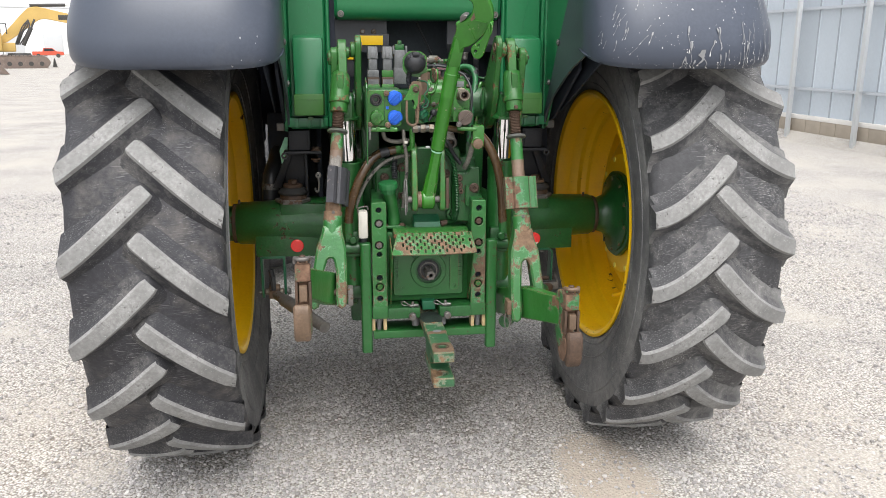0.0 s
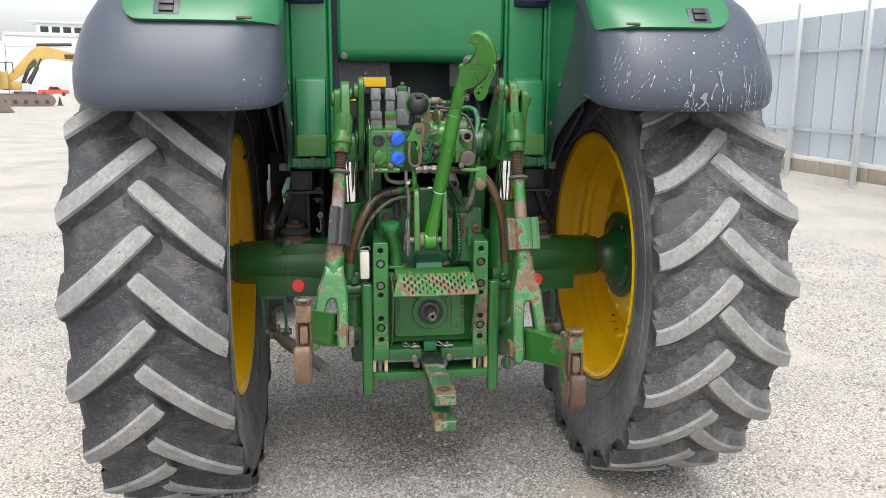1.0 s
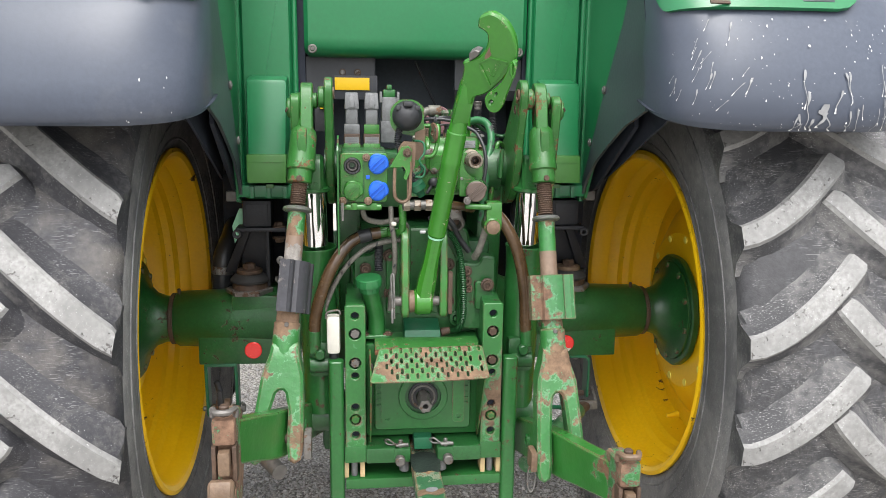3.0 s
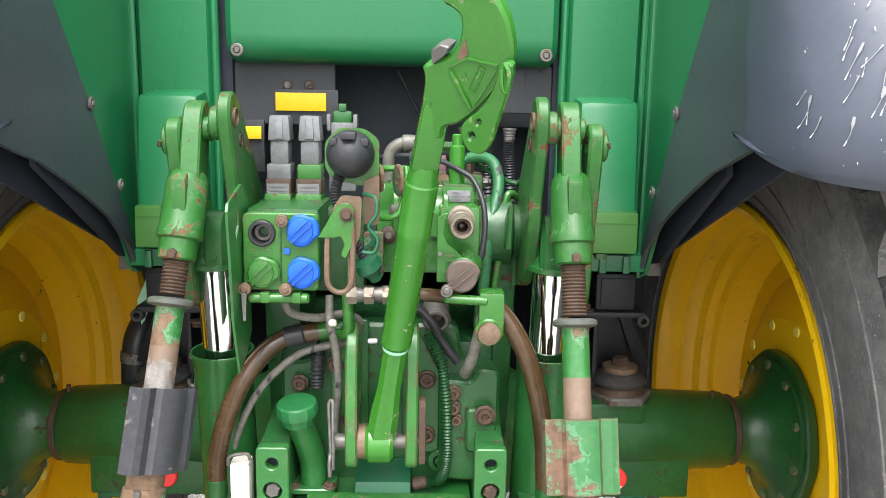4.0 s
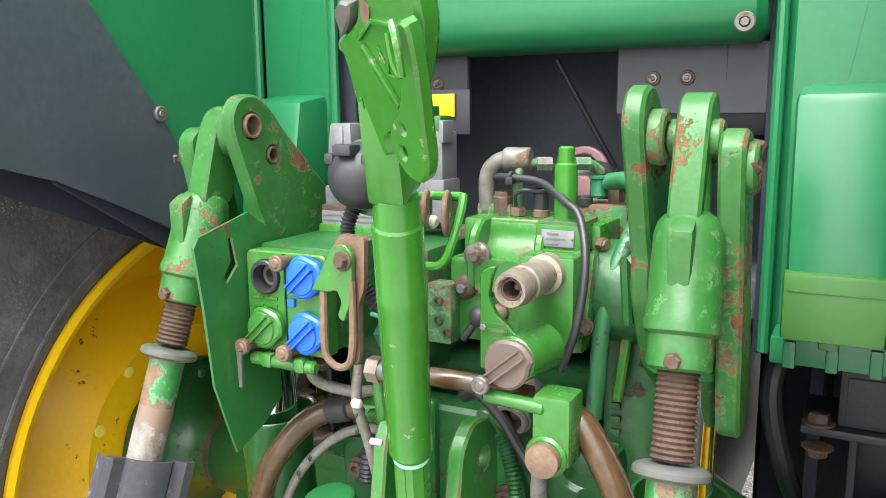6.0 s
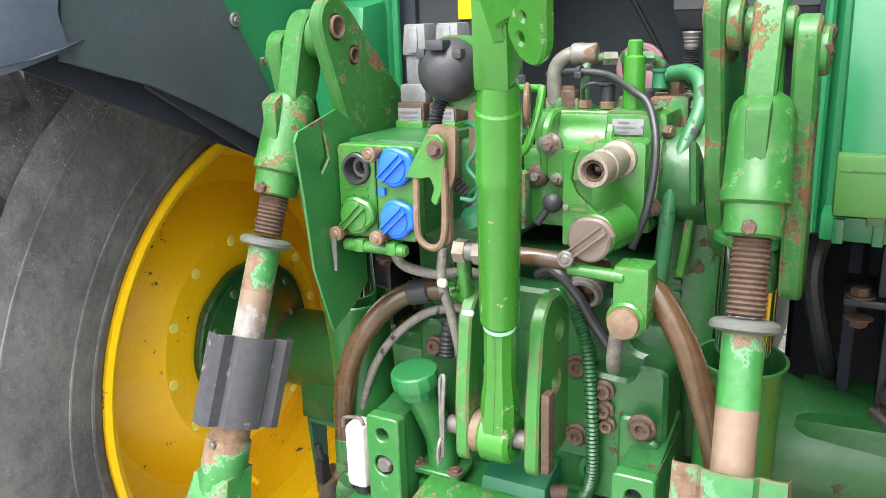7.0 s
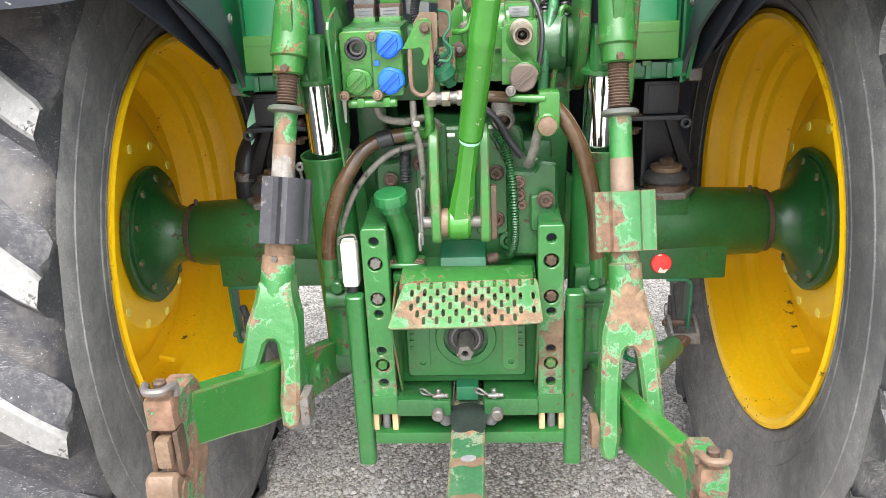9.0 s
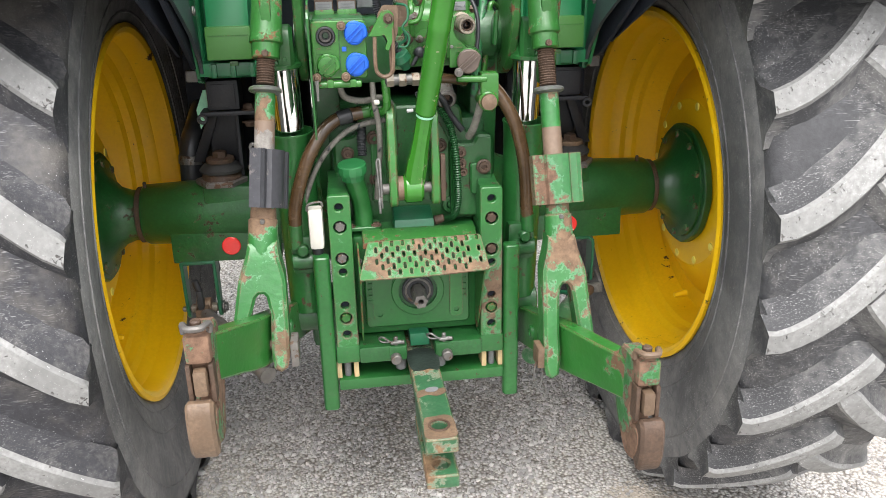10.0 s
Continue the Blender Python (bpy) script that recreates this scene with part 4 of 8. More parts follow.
# hitch frame: two upright bars with holes
for s in (-1, 1):
    x0, x1 = sorted((s * 0.158, s * 0.213))
    xc = s * 0.186
    zs = [(1.027, 0.0105, False), (0.977, 0.016, True), (0.895, 0.016, True), (0.860, 0.010, False), (0.770, 0.011, False), (0.735, 0.0155, True), (0.690, 0.011, False)]
    holes = [circle(xc, z, r, 18) for z, r, _ in zs]
    bar = part("frame_bar", plate(rounded([(x0, 0.652), (x1, 0.652), (x1, 1.056), (x0, 1.056)], 0.008), 0.022, XZ, holes, 0.002), "bar_paint", tractor, "drilled upright hitch bar, paint worn to rust")
    part("bar_back", join(box(((x0 + x1) / 2, 0.085, 0.855), (x1 - x0 - 0.004, 0.12, 0.40), 0.004), hull([(x0 + 0.004, 0.03, 0.98), (x1 - 0.004, 0.03, 0.98), (x1 - 0.004, 0.22, 0.93), (x0 + 0.004, 0.22, 0.93), (x0 + 0.004, 0.024, 1.052), (x1 - 0.004, 0.024, 1.052), (x1 - 0.004, 0.16, 1.08), (x0 + 0.004, 0.16, 1.08)], 0.004)), "green_cast", bar)
    for z, r, bolt in zs:
        if bolt:
            part("bar_bolt", hexhead((xc, 0.019, z), (0, -1, 0), r * 0.82, 0.020, False), ("steel_dull" if s < 0 else "rust") if z > 0.8 else "green_worn", bar)
        # black disc in the drilled hole paints the shade at its bottom
        part("bar_hole", lathe([(0, r * 0.98), (0.002, r * 0.98), (0.002, 0)], (xc, 0.0205, z), (0, 1, 0), 14), "arch_black", bar)
    part("bar_foot", box((xc, 0.047, 0.634), (0.060, 0.10, 0.048), 0.004), "green_paint", bar)
    # outer guard strip
    strip = plate(rounded([(-0.018, -0.010), (0.018, -0.010), (0.021, 0.010), (0.018, 0.028), (-0.018, 0.028), (-0.021, 0.010)], 0.012), 0.426, Matrix.Translation((s * 0.237, 0.0, 0.478)) @ XY, bevel=0.003)
    part("guard_strip", strip, "green_paint", tractor, "green upright guard strip")
    # roller blocks
    for dx in (-0.022, 0.022):
        part("slide_block", box((xc + s * 0.004 + dx, 0.035, 0.586), (0.013, 0.05, 0.050), 0.002), "wood_block", tractor)
    part("slide_pin", rod((xc + s * 0.004, 0.028, 0.558), (xc + s * 0.004, 0.028, 0.612), 0.009), "alu", tractor)

# drawbar carrier
low = part("carrier_beam", box((0.002, 0.06, 0.545), (0.432, 0.12, 0.030), 0.004), "green_paint", tractor, "green lower drawbar carrier beam")
for x in (-0.205, 0.205):
    part("beam_nut", hexhead((x * 0.97, 0.03, 0.530), (0, 0, -1), 0.008, 0.008), "steel", low)
for s in (-1, 1):
    part("carrier_jaw", join(box((s * 0.097, 0.063, 0.632), (0.122, 0.15, 0.044), 0.006), box((s * 0.060, 0.061, 0.633), (0.046, 0.152, 0.040), 0.006)), "green_cast", tractor, "green upper drawbar jaw")
    part("jaw_pin", rod((s * 0.066, -0.034, 0.622), (s * 0.066, 0.01, 0.622), 0.0135, 0.0145), "steel_dull", tractor)
    part("stop_pin", rod((s * 0.052, 0.02, 0.572), (s * 0.052, 0.02, 0.618), 0.014, 0.014), "alu", tractor)
    part("spring_clip", moved(join(hose([(s * 0.052 + 0.02, 0.0, 0.642), (s * 0.052 - 0.01, -0.004, 0.646), (s * 0.052 - 0.034, 0.0, 0.662), (s * 0.052 - 0.044, 0.01, 0.654), (s * 0.052 - 0.032, 0.006, 0.645), (s * 0.052 + 0.012, -0.006, 0.652)], 0.0028, 8, 5), rod((s * 0.052 - 0.002, 0, 0.635), (s * 0.052 - 0.002, 0, 0.662), 0.006), rod((s * 0.052 - 0.016, -0.004, 0.646), (s * 0.052 + 0.02, -0.004, 0.648), 0.005)), Matrix.Translation((s * 0.01, -0.004, 0.014))), "steel", tractor, "bent steel spring clip")
part("carrier_web", box((0, 0.11, 0.664), (0.31, 0.05, 0.03), 0.004), "green_dark", tractor)
part("jaw_tongue", box((0, 0.060, 0.650), (0.05, 0.08, 0.035), 0.003), "green_teal", tractor)
bar_pts = rounded([(-0.036, -0.390), (0.036, -0.390), (0.036, 0.6), (-0.036, 0.6)], 0.006)
drawbar = part("drawbar", plate(bar_pts, 0.038, Matrix.Translation((0.002, 0, 0.580)) @ XY, [circle(0.0, -0.338, 0.019, 22)], 0.003), "drawbar_paint", tractor, "drawbar with two pin holes, green paint rusting")
part("drawbar_clevis", join(plate(rounded([(-0.036, -0.395), (0.036, -0.395), (0.036, -0.14), (-0.036, -0.14)], 0.006), 0.034, Matrix.Translation((0.002, 0, 0.493)) @ XY, [circle(0.0, -0.350, 0.019, 22)], 0.003), hull([(-0.032, -0.25, 0.515), (0.036, -0.25, 0.515), (0.036, -0.14, 0.515), (-0.032, -0.14, 0.515), (-0.032, -0.28, 0.583), (0.036, -0.28, 0.583), (0.036, -0.14, 0.583), (-0.032, -0.14, 0.583)], 0.004)), "drawbar_paint", drawbar)
part("pin_collar", ring((0.002, -0.338, 0.6195), (0.002, -0.338, 0.6215), 0.025, 0.0195, 26, 0.0008), "rust", drawbar)
part("rust_patch", plate(smooth_outline([(-0.030, -0.384), (0.030, -0.384), (0.036, -0.350), (0.034, -0.310), (0.018, -0.296), (-0.006, -0.300), (-0.028, -0.304), (-0.034, -0.345)], 3), 0.0008, Matrix.Translation((0.002, 0, 0.618)) @ XY, [circle(0.0, -0.338, 0.0192, 22)]), "rust_pale", drawbar, "rusted tip")
part("rust_patch", plate(smooth_outline([(-0.033, -0.215), (-0.010, -0.205), (0.012, -0.212), (0.034, -0.200), (0.033, -0.178), (0.008, -0.186), (-0.016, -0.180), (-0.033, -0.190)], 3), 0.0008, Matrix.Translation((0.002, 0, 0.618)) @ XY), "rust_pale", drawbar)
part("scraped_patch", plate(smooth_outline([(-0.012, -0.190), (0.004, -0.196), (0.018, -0.186), (0.014, -0.174), (-0.008, -0.176)], 3), 0.0008, Matrix.Translation((0.002, 0, 0.6192)) @ XY), "label_grey", drawbar)
part("grease_stain", plate(smooth_outline([(-0.035, -0.075), (-0.012, -0.088), (0.010, -0.080), (0.035, -0.086), (0.035, 0.02), (-0.035, 0.02)], 3), 0.0008, Matrix.Translation((0.002, 0, 0.618)) @ XY), "grease", drawbar, "black grease")

# step plate over the shaft
def step_grid():
    holes = []
    for r in range(6):
        n = 9 if r % 2 == 0 else 10
        for c in range(n):
            x = -0.118 + 0.0265 * c + (0.013 if r % 2 else 0) + 0.006
            if r == 0 and c in (0,):
                continue
            holes.append(slot(x, 0.016 + 0.0175 * r, 0.0075, 0.019))
    return holes
a, b = Vector((-0.151, -0.128, 0.884)), Vector((-0.151, -0.035, 0.938))
up = (b - a).normalized()
rt = Vector((1, 0.10, -0.02)).normalized()
nn = rt.cross(up)
tilt = Matrix(((rt.x, up.x, nn.x, 0.006), (rt.y, up.y, nn.y, a.y + 0.013), (rt.z, up.z, nn.z, a.z), (0, 0, 0, 1)))
step = part("step_plate", plate(rounded([(-0.157, 0.0), (0.0, -0.004), (0.157, 0.0), (0.15, 0.112), (-0.13, 0.112)], 0.008), 0.004, tilt, step_grid(), 0.0), "green_half_rust", tractor, "slotted step plate over the shaft, mint and green paint rusting")
part("step_ledge", hull([(-0.135, -0.03, 0.928), (0.150, -0.012, 0.922), (0.150, 0.05, 0.922), (-0.135, 0.05, 0.928), (-0.133, -0.028, 0.942), (0.148, -0.012, 0.934), (0.148, 0.05, 0.95), (-0.133, 0.05, 0.952)], 0.003), "green_worn", step)
for s in (-1, 1):
    x = s * 0.150 + 0.002
    part("step_cheek", plate([(-0.115, 0.882), (0.0, 0.925), (0.04, 0.92), (0.04, 0.70), (0.005, 0.665), (-0.02, 0.70)], 0.004, Matrix.Translation((x, 0.005 if s < 0 else 0.03, 0)) @ YZ), "green_worn", step)
    part("cheek_bolt", hexhead((x + 0.004, 0.005, 0.885), (1, 0, 0), 0.006, 0.006), "steel_dull", step)

# top link bracket and top link
bracket = None
for x, name in ((-0.062, "l"), (0.040, "r")):
    out = rounded([(-0.005, 1.020), (0.035, 1.015), (0.14, 1.03), (0.14, 1.20), (0.085, 1.255), (0.045, 1.262), (0.015, 1.235), (-0.002, 1.12)], 0.022)
    p = part("link_bracket", plate(out, 0.020, Matrix.Translation((x, 0, 0)) @ YZ, [circle(0.04, 1.062, 0.016, 16), circle(0.065, 1.135, 0.016, 16), circle(0.075, 1.205, 0.014, 16)], 0.003), "green_link", tractor, "green top link bracket plate with pin holes")
    bracket = bracket or p
part("link_pin", rod((-0.085, 0.022, 1.060), (0.072, 0.022, 1.060), 0.013), "steel_dull", bracket)
part("pin_washer", ring((-0.042, 0.022, 1.06), (-0.026, 0.022, 1.06), 0.030, 0.013), "rust_pale", bracket)
part("pin_handle", box((0.068, 0.012, 1.085), (0.012, 0.022, 0.115), 0.003), "rust", bracket)
part("pin_clip", hose([(-0.085, 0.012, 1.06), (-0.088, -0.005, 1.035), (-0.087, -0.008, 1.01), (-0.086, 0.0, 1.03), (-0.088, 0.005, 1.09), (-0.09, 0.01, 1.13), (-0.083, 0.008, 1.135), (-0.082, 0.0, 1.09), (-0.082, -0.003, 1.02)], 0.003, 8, 6), "steel", bracket)

P0, P1 = Vector((-0.004, 0.020, 1.060)), Vector((0.067, -0.130, 1.547))
ax = (P1 - P0).normalized()


def along(d):
    return P0 + ax * d


L = (P1 - P0).length
part_top = part("top_link", lathe([(0.197, 0.018), (0.202, 0.022), (0.207, 0.0245), (0.400, 0.025), (0.402, 0.0254), (0.410, 0.0254), (0.412, 0.025), (0.484, 0.0248), (0.487, 0.023), (L, 0.021)], P0, ax, 18), "green_bright", tractor, "bright green hydraulic top link with claw", sharp=22)
side = Vector((1, 0, 0)) - ax * ax.x
side.normalize()
deep = ax.cross(side)


def shank_section(d, w, t):
    c = along(d)
    return [c + side * (w * u) + deep * (t * v) for u, v in ((-1, -0.45), (-0.55, -1), (0.55, -1), (1, -0.45), (1, 0.45), (0.55, 1), (-0.55, 1), (-1, 0.45))]


shank_rows = ((0.206, 0.0185, 0.0165), (0.13, 0.0185, 0.0168), (0.105, 0.0198, 0.0175), (0.075, 0.0228, 0.0205), (0.060, 0.0238, 0.022), (0.020, 0.0238, 0.026))
part("link_shank", loft([shank_section(*q) for q in shank_rows]), "green_bright", part_top, sharp=24)
part("forging_seam", loft([shank_section(d, 0.0012, t + 0.0009) for d, w, t in shank_rows]), "green_bright", part_top)
part("shank_collar", lathe([(0.195, 0.0205), (0.201, 0.0212), (0.206, 0.0205)], P0, ax, 18), "mint_paint", part_top)
eye = ring(P0 - Vector((0.0238, 0, 0)), P0 + Vector((0.0238, 0, 0)), 0.036, 0.016, 26, 0.006)
part("link_eye", eye, "green_bright", part_top)
part("grease_nipple", rod(along(0.213) - Vector((0.03, 0.01, 0)), along(0.213) - Vector((0.045, 0.012, 0)), 0.004), "sticker_white", part_top)
# upper shank and claw, flat in the plane of the link
claw_m = Matrix(((0.668, 0, 0.414, P1.x), (-0.34, -0.428, 0.808, P1.y), (0, 0.826, 0.419, P1.z), (0, 0, 0, 1)))
part("claw_shank", hull([P1 + Vector((-0.021, -0.018, -0.010)), P1 + Vector((0.020, -0.018, -0.010)), P1 + Vector((0.020, 0.020, 0.010)), P1 + Vector((-0.021, 0.020, 0.010)),
                         P1 + Vector((-0.002, -0.060, 0.085)), P1 + Vector((0.036, -0.060, 0.085)), P1 + Vector((0.036, -0.024, 0.10)), P1 + Vector((-0.002, -0.024, 0.10))], 0.008), "green_bright", part_top)
claw = [(0.0, 0.05), (-0.003, 0.10), (0.002, 0.145), (-0.002, 0.164), (0.024, 0.173), (0.050, 0.181), (0.067, 0.203), (0.067, 0.232), (0.050, 0.246), (0.035, 0.254), (0.037, 0.277), (0.055, 0.286), (0.078, 0.287), (0.116, 0.268),
        (0.145, 0.236), (0.160, 0.201), (0.162, 0.167), (0.140, 0.131), (0.104, 0.096), (0.076, 0.078), (0.042, 0.068), (0.038, 0.05)]
part("claw", plate(smooth_outline(claw, 3), 0.022, claw_m @ Matrix.Translation((0, 0, -0.010)), bevel=0.005), "green_bright", part_top, "bright green hook claw")
part("claw_shoe", plate(rounded([(0.019, 0.168), (0.016, 0.190), (0.034, 0.198), (0.052, 0.194), (0.046, 0.184), (0.036, 0.176)], 0.004), 0.026, claw_m @ Matrix.Translation((0, 0, -0.013)), bevel=0.002), "steel", part_top, "scraped bare steel lip")
part("claw_scrape", plate(smooth_outline([(0.078, 0.204), (0.072, 0.192), (0.066, 0.180), (0.070, 0.170), (0.078, 0.176), (0.086, 0.186), (0.082, 0.192)], 3), 0.0012, claw_m @ Matrix.Translation((0, 0, -0.0112))), "rust_pale", part_top)


def claw_ridge(points, w, h=0.003):
    """A raised ridge on the face of the claw."""
    return join(*[hull([claw_m @ Vector((p[0] + n_[0] * q_, p[1] + n_[1] * q_, z_)) for z_ in (-0.0095, -0.010 - h) for p, q_ in ((a_, -w), (a_, w), (b_, w), (b_, -w))], 0.0008)
                  for a_, b_ in zip(points, points[1:]) for n_ in [((b_[1] - a_[1]) / math.dist(a_, b_), -(b_[0] - a_[0]) / math.dist(a_, b_))]])


part("claw_rib", claw_ridge([(0.055, 0.158), (0.094, 0.102)], 0.0035, 0.004), "green_bright", part_top)
part("claw_rib", claw_ridge([(0.050, 0.164), (0.084, 0.177), (0.140, 0.166)], 0.0022, 0.003), "green_bright", part_top)
part("claw_rib", claw_ridge([(0.138, 0.160), (0.122, 0.136), (0.100, 0.106)], 0.0020, 0.003), "green_bright", part_top)
part("claw_badge", claw_ridge([(0.106, 0.165), (0.118, 0.161), (0.102, 0.127), (0.088, 0.130), (0.106, 0.165)], 0.0009, 0.0016), "green_bright", part_top)
part("claw_badge", claw_ridge([(0.110, 0.158), (0.097, 0.132)], 0.0028, 0.0012), "green_bright", part_top)
part("claw_badge", claw_ridge([(0.080, 0.156), (0.086, 0.140)], 0.0016, 0.0012), "green_bright", part_top)
part("claw_mark", claw_ridge([(0.015, 0.111), (0.012, 0.082)], 0.0018, 0.0014), "green_bright", part_top)
latch = smooth_outline([(0.172, 0.172), (0.168, 0.135), (0.153, 0.085), (0.143, 0.052), (0.124, 0.036), (0.098, 0.044), (0.084, 0.072), (0.094, 0.090), (0.118, 0.106), (0.138, 0.132), (0.152, 0.172)], 3)
part("claw_latch", plate(latch, 0.014, claw_m @ Matrix.Translation((0, 0, -0.026)), [circle(0.106, 0.066, 0.006, 8), circle(0.118, 0.088, 0.004, 8)], 0.003), "green_bright", part_top, "sprung claw latch")
part("latch_wire", hose([claw_m @ Vector(v) for v in ((0.160, 0.178, -0.03), (0.172, 0.165, -0.036), (0.170, 0.14, -0.038), (0.162, 0.15, -0.038), (0.158, 0.172, -0.034))], 0.003, 8, 4), "green_bright", part_top)

# lift arms, lift rods, lower links, lift cylinders
SIDE = {
    -1: dict(xi=-0.252, xo=-0.330, top=(-0.302, 0.036, 1.590), low=(-0.372, -0.219, 0.808), tip=(-0.445, -0.475, 0.903), root=(-0.255, 0.50, 0.560), shield=("shield_grey", 1.197, 1.078), head=0.930, thread=0.064, turn=62),
    1: dict(xi=0.256, xo=0.339, top=(0.300, 0.042, 1.597), low=(0.322, -0.218, 0.730), tip=(0.388, -0.475, 0.776), root=(0.255, 0.50, 0.520), shield=("sleeve_rust", 1.153, 1.045), head=0.955, thread=0.090, turn=0),
}
for s, d in SIDE.items():
    T, B = Vector(d["top"]), Vector(d["low"])
    rd = (B - T).normalized()

    def at_z(z):
        return T + (B - T) * ((z - T.z) / (B.z - T.z))
    dy, dz, fy, fz = 0.019, -0.038, 0.028, -0.066
    # inner arm plate with its two eyes
    outline = smooth_outline([(-0.030, 1.640), (-0.027, 1.664), (-0.012, 1.680), (0.016, 1.682), (0.044, 1.664), (0.075, 1.632), (0.140, 1.572), (0.212, 1.508), (0.272, 1.448), (0.280, 1.385), (0.225, 1.340), (0.150, 1.345), (0.098, 1.375), (0.058, 1.430), (0.020, 1.510), (-0.012, 1.590)], 3)
    outline = [(y + dy * (1 if z > 1.5 else 0.3), z + dz) for y, z in outline]
    xi = d["xi"]
    arm = part("lift_arm", plate(outline, 0.021, Matrix.Translation((xi - 0.0105 - s * 0.005, 0, 0)) @ YZ, [circle(0.004 + dy, 1.644 + dz, 0.015, 18), circle(0.042 + dy, 1.606 + dz, 0.011, 14)], 0.0035), "green_worn", tractor, "green forked lift arm, worn round its eyes")
    part("arm_gusset", plate([(0.10, 1.50 + dz), (0.26, 1.40 + dz), (0.26, 1.36), (0.12, 1.38)], 0.012, Matrix.Translation((xi - s * 0.045, 0, 0)) @ YZ, bevel=0.003), "green_paint", arm)
    xo = d["xo"]
    part("arm_fork", plate([(y + fy, z + fz) for y, z in smooth_outline([(-0.028, 1.640), (-0.026, 1.658), (-0.008, 1.670), (0.022, 1.664), (0.038, 1.630), (0.062, 1.520), (0.095, 1.420), (0.096, 1.375), (0.060, 1.352), (0.030, 1.372), (0.010, 1.480), (-0.016, 1.580)], 3)], 0.024, Matrix.Translation((xo - 0.012, 0, 0)) @ YZ, [circle(0.0 + fy, 1.638 + fz, 0.012, 14)], 0.0035), "green_worn", arm)
    part("fork_boss", ring((xo + s * 0.008, 0.003 + fy, 1.634 + fz), (xo + s * 0.021, 0.003 + fy, 1.634 + fz), 0.025, 0.013, 24, 0.003), "green_worn", arm)
    part("arm_boss", ring((xi + s * 0.004, 0.005 + dy, 1.634 + dz), (xi + s * 0.021, 0.005 + dy, 1.634 + dz), 0.027, 0.0155, 26, 0.003), "green_worn", arm)
    part("eye_bush", ring((xi - s * 0.0195, 0.004 + dy, 1.644 + dz), (xi + s * 0.018, 0.004 + dy, 1.644 + dz), 0.0152, 0.0125, 20), "rust_pale", arm)
    part("eye_bush", ring((xi - s * 0.0175, 0.042 + dy, 1.606 + dz), (xi + s * 0.010, 0.042 + dy, 1.606 + dz), 0.0112, 0.0085, 16), "rust", arm)
    part("arm_pin", rod((xi + s * 0.006, T.y + 0.012, T.z), (xo + s * 0.022, T.y + 0.006, T.z - 0.020), 0.015), "rust", arm)
    part("rockshaft", lathe([(0.0, 0.062), (0.02, 0.064), (0.10, 0.064), (0.105, 0.052), (0.14, 0.050)], (s * 0.125, 0.205, 1.40), (s, 0, 0), 28), "green_cast", arm)
    part("cotter", hose([(xo + s * 0.018, T.y - 0.004, T.z - 0.02), (xo + s * 0.022, T.y - 0.03, T.z - 0.03), (xo + s * 0.018, T.y - 0.036, T.z - 0.022)], 0.003, 6, 4), "rust", arm)
    # lift rod: forged head, barrel, thread, collar, tube
    hk = d["head"]
    head = lathe([(h_ * hk, r_) for h_, r_ in [(-0.022, 0.006), (-0.016, 0.012), (0.0, 0.015), (0.026, 0.016), (0.078, 0.018), (0.083, 0.025), (0.090, 0.030), (0.102, 0.033), (0.182, 0.0345), (0.188, 0.0365), (0.197, 0.036), (0.201, 0.031), (0.232, 0.030), (0.235, 0.026)]], T, rd, 20)
    lift = part("lift_rod", head, "green_worn", tractor, "forged green lift rod, paint chipped to rust", sharp=30)
    part("rod_eye", ring(T - Vector((0.026, 0, 0.004)), T + Vector((0.026, 0, -0.004)), 0.020, 0.011, 24, 0.003), "green_worn", lift)
    lean = (B.y - T.y) / (B.z - T.z)
    slab = rounded([(-0.027, -0.085), (-0.029, 0.004), (-0.024, 0.032), (-0.004, 0.043), (0.018, 0.036), (0.030, 0.012), (0.027, -0.085)], 0.016)
    part("rod_slab", plate([(T.y + y_ + z_ * lean, T.z + z_) for y_, z_ in slab], 0.031, Matrix.Translation((T.x - 0.0155, 0, 0)) @ YZ, bevel=0.003), "green_worn", lift)
    k = T + rd * 0.125 * hk
    part("rod_hook", hull([k + Vector(v) for v in ((-0.010, -0.040, -0.05), (0.010, -0.040, -0.05), (0.010, -0.025, -0.05), (-0.010, -0.025, -0.05), (-0.012, -0.040, 0.032), (0.012, -0.040, 0.032), (0.012, -0.020, 0.044), (-0.012, -0.020, 0.044))], 0.005), "green_worn", lift)
    part("rod_stud", hexhead(T + rd * 0.216 * hk + Vector((0, -0.030, 0)), (0, -1, 0), 0.008, 0.008, False), "rust", lift)
    tl = d["thread"]
    thread = [(0.232 * hk + 0.0055 * i + (0.0 if q == 0 else 0.0028), 0.0205 if q == 0 else 0.0178) for i in range(int(tl / 0.0055)) for q in (0, 1)]
    part("rod_thread", lathe(thread, T, rd, 18), "rust", lift, sharp=60)
    cz = 0.232 * hk + tl
    part("rod_collar", lathe([(cz - 0.002, 0.028), (cz, 0.033), (cz + 0.003, 0.0355), (cz + 0.008, 0.0355), (cz + 0.010, 0.033), (cz + 0.012, 0.027)], T, rd, 26), "collar_grey", lift)
    zt, zb = d["shield"][1:]
    dist = lambda z: (at_z(z) - T).length
    part("rod_tube_upper", lathe([(cz + 0.012, 0.0218), (dist(zt) - 0.06, 0.0218)], T, rd, 20), "green_half_rust", lift)
    part("rod_tube", lathe([(dist(zt) - 0.062, 0.0220), (dist(zb) + 0.04, 0.0220)], T, rd, 20), "tube_worn", lift)
